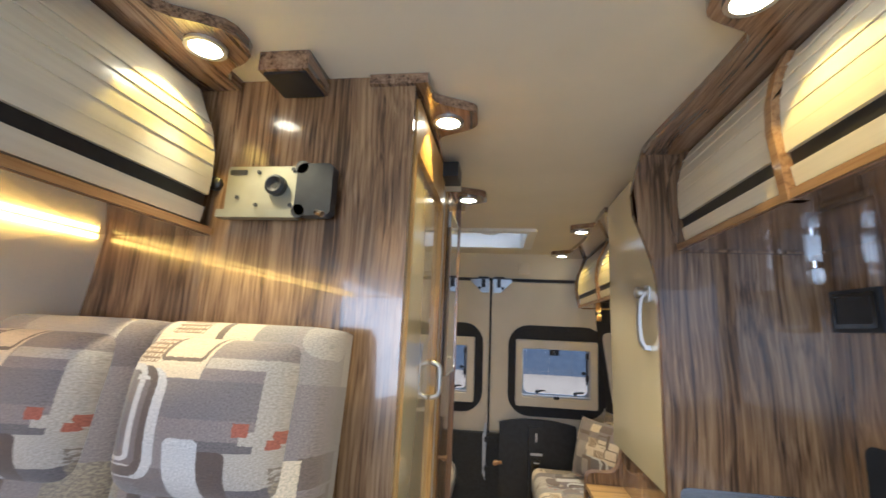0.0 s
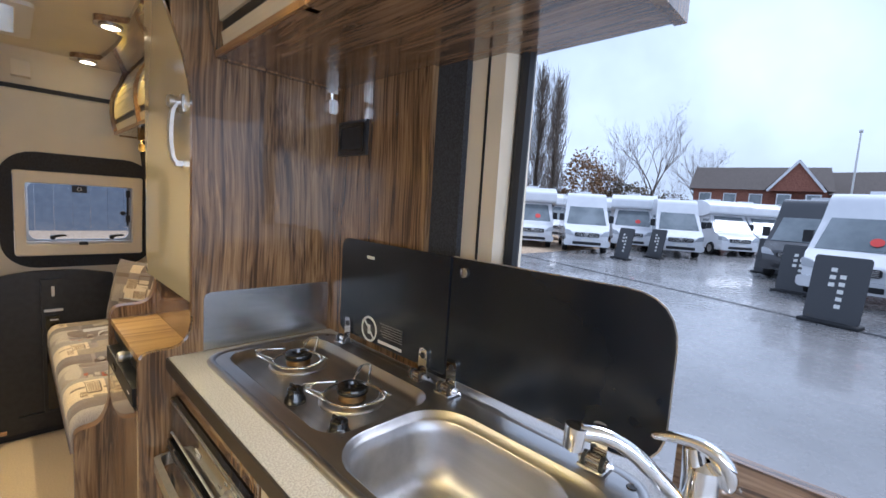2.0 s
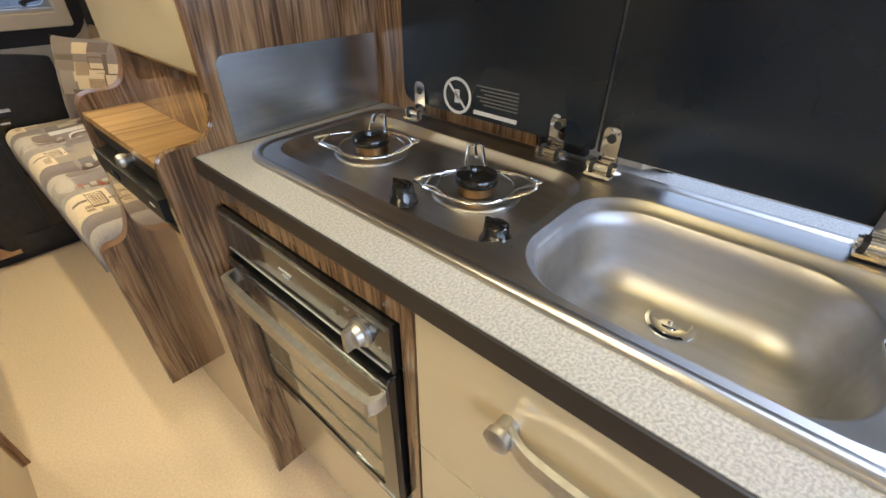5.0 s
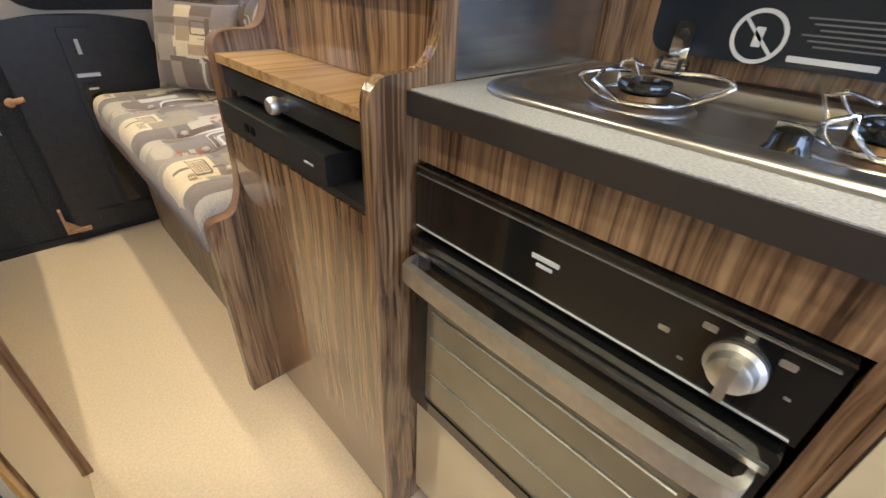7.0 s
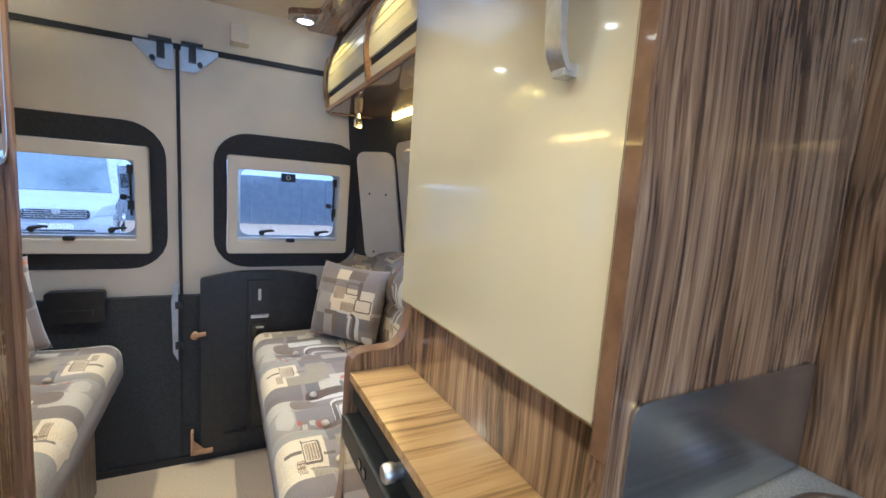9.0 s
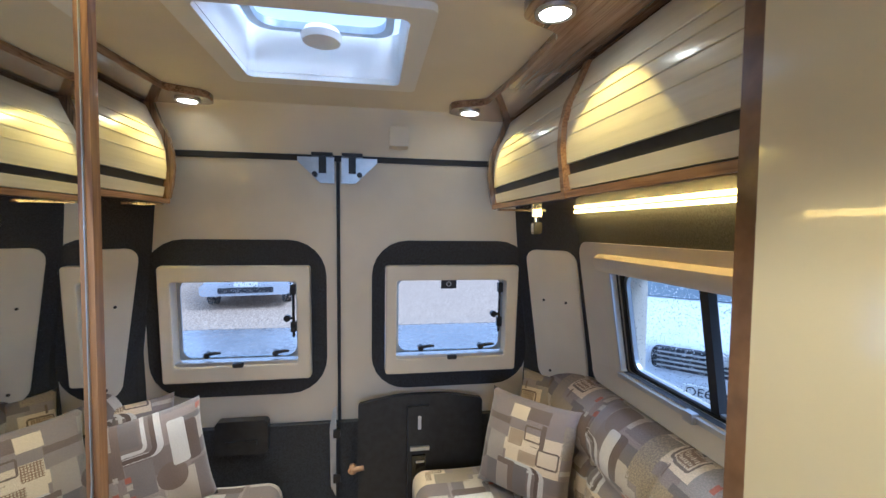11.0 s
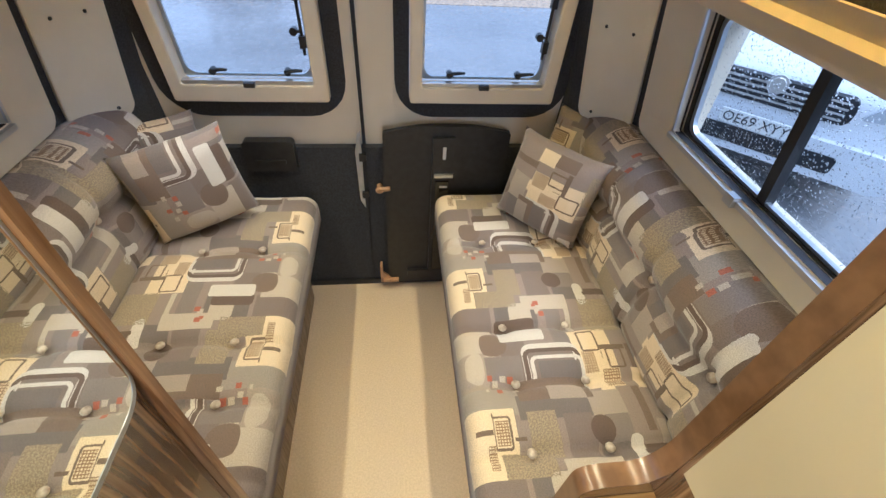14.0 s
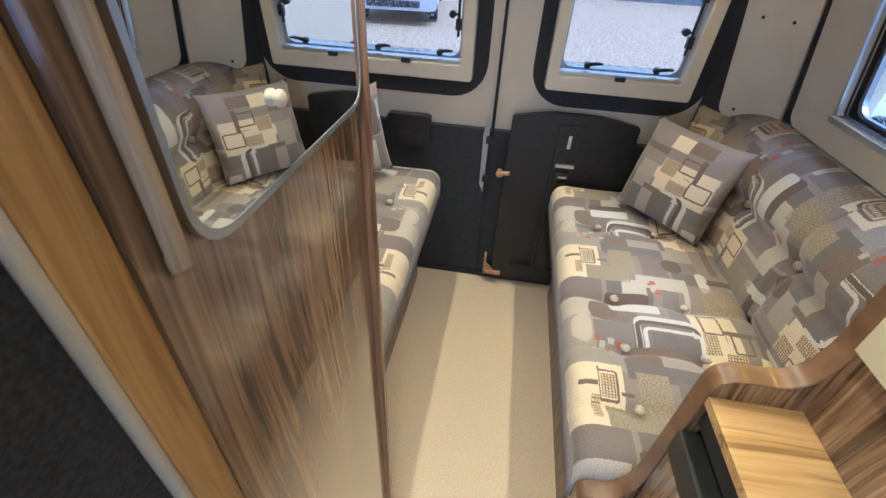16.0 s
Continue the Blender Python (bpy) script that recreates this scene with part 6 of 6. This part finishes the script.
for k in range(60):
    x = -12 + k * 0.5
    part("board", box(x + 0.004, x + 0.496, 20.0 + 0.02 * (k % 2), 20.06 + 0.02 * (k % 2), GROUND, GROUND + 2.0), SLATE_FENCE, fence)


def tri_quad(bm, pts):
    bm.faces.new([bm.verts.new(p) for p in pts])


def camper(at, yaw, paint, high=True, tag=False, label="", over=False):
    """A panel-van or coachbuilt camper, its front towards local -y."""
    v = base("camper_van", (0, 0, 0), label, "van", "parked campers")
    H = 2.75 if high else 2.2
    side = corner([(0.0, 0.32), (-0.03, 0.62), (0.02, 0.95), (0.28, 1.10), (0.62, 1.24), (1.28, 1.98), (1.62, H - 0.06), (2.1, H), (5.9, H), (5.98, 0.4)], [0.08, 0.1, 0.08, 0.1, 0.12, 0.12, 0.2, 0.2, 0.12, 0.1], 4)
    bm = prism(side, "x", -1.0, 1.0)
    for q in bm.verts:          # sides draw in towards the roof and the nose
        k = 1 - 0.13 * max(q.co.z - 1.1, 0) / 1.6 - 0.10 * max(0.5 - q.co.y, 0) / 0.5
        q.co.x *= k
    body = part("body", bm, paint, v, smooth="auto", bevel=0.05, seg=3)
    ws = bmesh.new()
    a, b = Vector((0, 0.655, 1.27)), Vector((0, 1.33, 2.06))
    off = Vector((0, -0.02, 0.018))
    pts = [a + off + Vector((x, 0, 0)) for x in (-0.86, 0.86)] + [b + off + Vector((x, 0, 0)) for x in (0.74, -0.74)]
    tri_quad(ws, pts)
    ex = bmesh.ops.extrude_face_region(ws, geom=ws.faces[:])
    bmesh.ops.translate(ws, vec=-off * 0.6, verts=[g for g in ex["geom"] if isinstance(g, bmesh.types.BMVert)])
    scr = part("windscreen", ws, SCREEN, v, "dark windscreen")
    part("wiper", tube([(0.1, 0.66, 1.30), (0.62, 0.68, 1.33)], 0.012, 5), RUBBER, scr)
    if tag:
        part("sticker", move(lathe([(0.13, -0.004), (0.13, 0.004)], (0, 0, 0), "y", 14), Matrix.Translation((0.25, 0.80, 1.52)) @ Matrix.Rotation(radians(-40), 4, "X")), REDTAG, v, "round red window sticker")
    gr = part("grille", prism(rr(-0.52, 0.52, 0.74, 0.93, 0.06), "y", -0.055, 0.06), RUBBER, v, "black grille", bevel=0.01)
    for z in (0.775, 0.815, 0.855, 0.895):
        part("grille_bar", box(-0.47, 0.47, -0.066, -0.052, z - 0.006, z + 0.006), SATIN, gr)
    part("badge", lathe([(0.07, -0.07), (0.07, -0.05), (0.05, -0.075)], (0, 0, 0.90), "y", 12), SATIN, gr)
    bu = part("bumper", prism(rr(-0.98, 0.98, 0.34, 0.62, 0.10), "y", -0.09, 0.22), paint, v, bevel=0.04)
    part("air_intake", prism(rr(-0.6, 0.6, 0.40, 0.53, 0.03), "y", -0.10, -0.05), RUBBER, bu)
    pl_ = part("number_plate", prism(rr(-0.26, 0.26, 0.545, 0.655, 0.012), "y", -0.108, -0.088), PLATE, bu, "white number plate")
    for e in (-1, 1):
        hl = prism(corner([(e * 0.56, 0.80), (e * 0.93, 0.84), (e * 0.94, 1.06), (e * 0.72, 1.0)], [0.04, 0.05, 0.05, 0.05]), "y", -0.02, 0.30)
        part("headlight", hl, LAMPGLASS, v, "clear headlight", bevel=0.01)
        part("side_window", box(e * 0.925 - 0.02, e * 0.925 + 0.02, 1.35, 2.0, 1.38, 1.92), SCREEN, v)
        mr_ = part("mirror", box(e * 1.10 - 0.10, e * 1.10 + 0.10, 0.95, 1.08, 1.40, 1.72), RUBBER, v, "black door mirror", bevel=0.03)
        for y in (0.95, 4.6):
            w = part("wheel", lathe([(0.33, -0.11), (0.345, -0.06), (0.345, 0.06), (0.33, 0.11)], (e * 0.86, y, 0.345), "x", 22), TYRE, v, "tyre")
            part("rim", lathe([(0.2, 0.0), (0.2, 0.02), (0.1, 0.012)] if e > 0 else [(0.2, 0.0), (0.2, -0.02), (0.1, -0.012)], (e * 0.97, y, 0.345), "x", 16), SATIN, w)
    if over:
        part("coach_body", prism(corner([(1.55, 2.10), (1.05, 2.22), (1.15, 2.72), (2.0, 2.95), (6.6, 2.95), (6.6, 0.5), (2.4, 0.5), (2.3, 2.0)], [0.1, 0.12, 0.15, 0.15, 0.1, 0.1, 0.05, 0.05]), "x", -1.13, 1.13), paint, v, "coachbuilt body", bevel=0.04)
    part("roof_vent", prism(rr(-0.3, 0.3, 2.6, 3.2, 0.06), "z", H - 0.01 if not over else 2.94, (H if not over else 2.95) + 0.10), PAINT, v, bevel=0.02)
    v.matrix_basis = Matrix.Translation((at[0], at[1], GROUND)) @ Matrix.Rotation(radians(yaw), 4, "Z")
    return v


def face_to(at, target=(0.0, -0.3)):
    """Yaw that turns local -y towards a place."""
    dx, dy = target[0] - at[0], target[1] - at[1]
    return math.degrees(math.atan2(dx, -dy))


def az(deg, dist):
    return (math.sin(radians(deg)) * dist, -0.3 + math.cos(radians(deg)) * dist)


# bearing, distance, paint, red sticker, coachbuilt, turn
ROW = [(57.0, 21.0, PAINT, True, True, 4), (63.8, 20.0, PAINT, False, False, 6), (69.0, 24.0, PAINT, True, True, 2), (74.3, 22.5, PAINT, False, False, 12), (76.8, 31.0, PAINT, False, True, 10),
       (80.0, 27.0, PAINT, False, True, 32), (83.4, 29.0, PAINT, False, True, 40), (86.2, 34.0, PAINT, False, True, 40), (88.8, 38.0, PAINT, False, True, 35), (60.2, 27.5, PAINT, False, True, 20),
       (66.6, 31.0, PAINT, False, True, 10), (71.8, 32.0, PAINT, False, True, 8), (54.0, 28.0, PAINT, False, True, 8), (50.5, 23.0, PAINT, False, False, 5)]
for deg, dist, paint, tag, over, turn in ROW:
    p = az(deg, dist)
    camper(p, face_to(p) + turn, paint, True, tag, "white coachbuilt camper parked in a row" if over else "white panel-van camper parked in a row", over)
camper((13.7, -0.12), face_to((13.7, -0.12), (0, -1.5)) - 14, PAINT, True, True, "white panel-van camper with a red sticker in its windscreen")
camper((17.6, 1.25), face_to((17.6, 1.25), (0, -1.5)) - 14, DARKPAINT, True, False, "graphite panel-van camper parked among white ones")
camper((10.6, -1.95), face_to((10.6, -1.95), (0, -2.5)) - 14, DARKPAINT, False, False, "graphite van parked beside a sign board")
near = camper((2.80, 4.05), -45, PAINT, False, False, "white van parked close beside the side window")
cu = bpy.data.curves.new("plate_text", "FONT")
cu.body, cu.size, cu.align_x, cu.align_y, cu.extrude = "OE69 XYY", 0.105, "CENTER", "CENTER", 0.001
tx = new("plate_text", cu)
dg = bpy.context.evaluated_depsgraph_get()
tm = bpy.data.meshes.new_from_object(tx.evaluated_get(dg))
bpy.data.objects.remove(tx)
tm.transform(Matrix.Translation((0, -0.1095, 0.60)) @ Matrix.Rotation(radians(90), 4, "X"))
tm.materials.clear()
tm.materials.append(RUBBER)
nb = [o for o in near.children if o.name.startswith("bumper")][0]
lt = new("plate_lettering", tm)
lt.parent = nb
camper((-3.0, 11.6), 8, SILVER, True, False, "pale camper van facing the rear windows")
camper((-3.3, 4.3), 42, PAINT, False, False, "white van parked close on the other side")

for (x, y), turn in (((10.7, 0.02), 74), ((14.6, 0.95), 74), ((19.4, 2.2), 74), (az(68.0, 19.0), 62), (az(71.6, 21.0), 62)):
    b = base("sign_board", (x, y, GROUND), "dark grey printed sign board on a low base", "sign", "sign boards")
    m = Matrix.Translation((x, y, GROUND)) @ Matrix.Rotation(radians(turn - 180), 4, "Z") @ Matrix.Rotation(radians(-10), 4, "X")
    part("panel", move(prism(rr(-0.42, 0.42, 0.06, 1.30, 0.06), "y", -0.02, 0.02), m), BOARD, b, bevel=0.006)
    part("foot", move(box(-0.46, 0.46, -0.16, 0.16, 0.0, 0.07), Matrix.Translation((x, y, GROUND)) @ Matrix.Rotation(radians(turn - 180), 4, "Z")), RUBBER, b, bevel=0.02)
    for k, (a, c) in enumerate(((0.70, 1.12), (0.30, 1.12))):
        for q in range(int((c - a) / 0.14)):
            part("lettering_bar", move(box(-0.09 + 0.15 * k - 0.045, -0.09 + 0.15 * k + 0.045, -0.026, -0.0195, a + 0.14 * q + 0.015, a + 0.14 * q + 0.09), m), PLATE, b)


def branch(bm, p, d, length, rad, depth, rng, spread, up):
    steps = 3
    pts, rr_ = [p], [rad]
    for i in range(steps):
        d = (d + Vector((rng.uniform(-1, 1), rng.uniform(-1, 1), rng.uniform(-0.3, 1) * up)) * 0.16).normalized()
        p = p + d * length / steps
        pts.append(p)
        rr_.append(rad * (1 - 0.45 * (i + 1) / steps))
    tube(pts, rr_, 5 if depth > 2 else 3, bm)
    if depth == 0:
        return
    for k in range(3 if depth > 1 else 5):
        t = rng.uniform(0.4, 1.0)
        q = pts[0].lerp(pts[-1], t) if k else pts[-1]
        side = Vector((rng.uniform(-1, 1), rng.uniform(-1, 1), rng.uniform(-0.2, 0.8))).normalized()
        branch(bm, q, (d + side * spread).normalized(), length * rng.uniform(0.55, 0.78), rad * 0.50, depth - 1, rng, spread, up)


def bare_tree(at, height, seed, label, spread=0.85, up=0.5, depth=5):
    rng = random.Random(seed)
    t = base("bare_tree", (at[0], at[1], GROUND), label, "tree", "winter trees")
    p0 = Vector((at[0], at[1], GROUND))
    p1 = p0 + Vector((rng.uniform(-0.2, 0.2), rng.uniform(-0.2, 0.2), height * 0.3))
    part("trunk", tube([p0, p0.lerp(p1, 0.5), p1], [height * 0.016, height * 0.013, height * 0.011], 8), BARK, t, smooth=True)
    cr = bmesh.new()
    for k in range(5):
        a = rng.uniform(0, 6.28)
        branch(cr, p1 - Vector((0, 0, height * 0.05 * k / 2)), Vector((math.cos(a) * spread * 0.7, math.sin(a) * spread * 0.7, 1)).normalized(), height * 0.26, height * 0.0055, depth - 1, rng, spread, up)
    part("crown", cr, TWIG, t, "bare winter branches")
    return t


bare_tree(az(70.7, 62), 17, 3, "tall bare winter tree with a rounded crown", 0.62, 0.8, 6)
bare_tree(az(76.1, 66), 14, 8, "bare winter tree with fine twigs", 0.65, 0.7, 6)
bare_tree(az(66.2, 60), 13, 12, "slender bare winter tree", 0.5, 0.8)
bare_tree(az(72.5, 72), 9.5, 21, "bare winter tree behind the parked campers", 0.8)


def poplar(at, height, seed):
    rng = random.Random(seed)
    t = base("poplar", (at[0], at[1], GROUND), "tall narrow bare poplar with upright branches", "tree", "poplars")
    p0 = Vector((at[0], at[1], GROUND))
    part("trunk", tube([p0, p0 + Vector((0, 0, height * 0.5)), p0 + Vector((0, 0, height))], [0.35, 0.22, 0.03], 7), BARK, t, smooth=True)
    cr = bmesh.new()
    for k in range(260):
        z = rng.uniform(0.08, 0.9) * height
        a, L = rng.uniform(0, 6.28), rng.uniform(0.12, 0.24) * height * (1 - 0.45 * z / height)
        r_ = rng.uniform(0.05, 0.135) * height * (1 - 0.6 * z / height)
        q = p0 + Vector((0, 0, z))
        e = q + Vector((math.cos(a) * r_, math.sin(a) * r_, L))
        tube([q, q.lerp(e, 0.4) + Vector((math.cos(a), math.sin(a), -0.3)) * r_ * 0.25, e], [0.05, 0.035, 0.010], 3, cr)
        for _ in range(4):
            s0 = q.lerp(e, rng.uniform(0.3, 1.0))
            tube([s0, s0 + Vector((rng.uniform(-0.5, 0.5), rng.uniform(-0.5, 0.5), rng.uniform(0.8, 1.8)))], [0.022, 0.008], 3, cr)
    part("crown", cr, TWIG, t, "upright bare branches")


for k, (d, r_, h) in enumerate(((54.5, 58, 21), (56.8, 60, 20.5), (58.9, 56, 18))):
    poplar(az(d, r_), h, 40 + k)


def leafy(name, at, size, n, material, label, category, seed):
    rng = random.Random(seed)
    t = base(name, (at[0], at[1], GROUND), label, category)
    lf = bmesh.new()
    for _ in range(n):
        d = Vector((rng.gauss(0, 1), rng.gauss(0, 1), rng.gauss(0, 1))).normalized() * rng.uniform(0.35, 1.0) ** 0.5
        w = 1 + 0.35 * noise.noise(d * 2.5 + Vector((seed, 0, 0)))
        p = Vector((at[0] + d.x * size[0] * w, at[1] + d.y * size[0] * w, GROUND + size[1] * (0.52 + 0.46 * d.z * w)))
        s, nrm = rng.uniform(0.10, 0.22), Vector((rng.gauss(0, 1), rng.gauss(0, 1), rng.gauss(0, 1))).normalized()
        u = nrm.orthogonal().normalized()
        v2 = nrm.cross(u)
        lf.faces.new([lf.verts.new(p + u * s), lf.verts.new(p + v2 * s * 0.6), lf.verts.new(p - u * s), lf.verts.new(p - v2 * s * 0.6)])
    part("crown", lf, material, t)
    part("trunk", tube([(at[0], at[1], GROUND), (at[0], at[1], GROUND + size[1] * 0.6)], [0.25, 0.1], 7), BARK, t)


leafy("autumn_tree", az(62.8, 58), (2.9, 9.6), 3200, RUST_LEAF, "autumn tree with rust-brown leaves", "tree", 5)
leafy("autumn_tree", az(65.4, 62), (2.6, 8.2), 2600, RUST_LEAF, "autumn tree with rust-brown leaves", "tree", 6)
leafy("evergreen_bush", az(68.2, 60), (3.0, 6.4), 2400, HEDGE, "dark evergreen bush behind the campers", "bush", 7)
leafy("evergreen_bush", az(72.5, 64), (4.5, 5.0), 2400, HEDGE, "dark evergreen bush behind the campers", "bush", 9)
leafy("evergreen_bush", az(60.0, 66), (4.0, 5.0), 2400, HEDGE, "dark evergreen bush behind the campers", "bush", 11)


def brick_house(az_c, dist, half_w, half_d, eave, ridge, label, gable=True):
    cx, cy = az(az_c, dist)
    m = Matrix.Translation((cx, cy, GROUND)) @ Matrix.Rotation(radians(-az_c), 4, "Z")
    h = base("brick_house", (cx, cy, GROUND), label, "house")
    part("wall", move(box(-half_w, half_w, -half_d, half_d, 0, eave), m), BRICK, h)
    rf = prism([(-half_d - 0.5, eave - 0.1), (half_d + 0.5, eave - 0.1), (0, ridge)], "x", -half_w - 0.5, half_w + 0.5)
    part("roof", move(rf, m), ROOF, h, "brown tiled roof")
    if gable:
        part("gable", move(prism([(half_w * 0.15, eave - 0.2), (half_w * 0.95, eave - 0.2), (half_w * 0.55, ridge - 0.1)], "y", -half_d - 1.2, 0), m), BRICK, h, "brick gable")
        for e in (0.15, 0.95):
            part("bargeboard", move(tube([(half_w * e, -half_d - 1.35, eave - 0.25), (half_w * 0.55, -half_d - 1.35, ridge)], 0.16, 4), m), PAINT, h, "white bargeboard")
        part("gable_roof", move(prism([(half_w * 0.10, eave - 0.25), (half_w * 0.55, ridge + 0.12), (half_w * 1.0, eave - 0.25), (half_w * 0.55, ridge - 0.12)], "y", -half_d - 1.3, 0.2), m), ROOF, h)
    for k in range(5):
        x = -half_w * 0.8 + k * half_w * 0.4
        w = part("window", move(box(x - 0.6, x + 0.6, -half_d - (1.26 if gable and k > 2 else 0.06), -half_d + 0.02, eave - 1.7, eave - 0.5), m), PAINT, h, "white framed window")
        part("pane", move(box(x - 0.5, x + 0.5, -half_d - (1.3 if gable and k > 2 else 0.1), -half_d + 0.02, eave - 1.6, eave - 0.6), m), SCREEN, w)


brick_house(80.8, 62, 5.8, 5, 5.5, 8.3, "single-storey red brick building with brown tiled roof")
brick_house(95.5, 66, 12.0, 5, 5.4, 8.2, "red brick building with brown tiled roof", False)
lp = base("street_lamp", (*az(88.3, 50), GROUND), "tall grey street lamp", "street lamp")
x, y = az(88.3, 50)
part("pole", tube([(x, y, GROUND), (x, y, 9.4)], [0.1, 0.06], 8), SATIN, lp)
part("lantern", box(x - 0.4, x + 0.2, y - 0.12, y + 0.12, 9.4, 9.55), SATIN, lp, bevel=0.03)
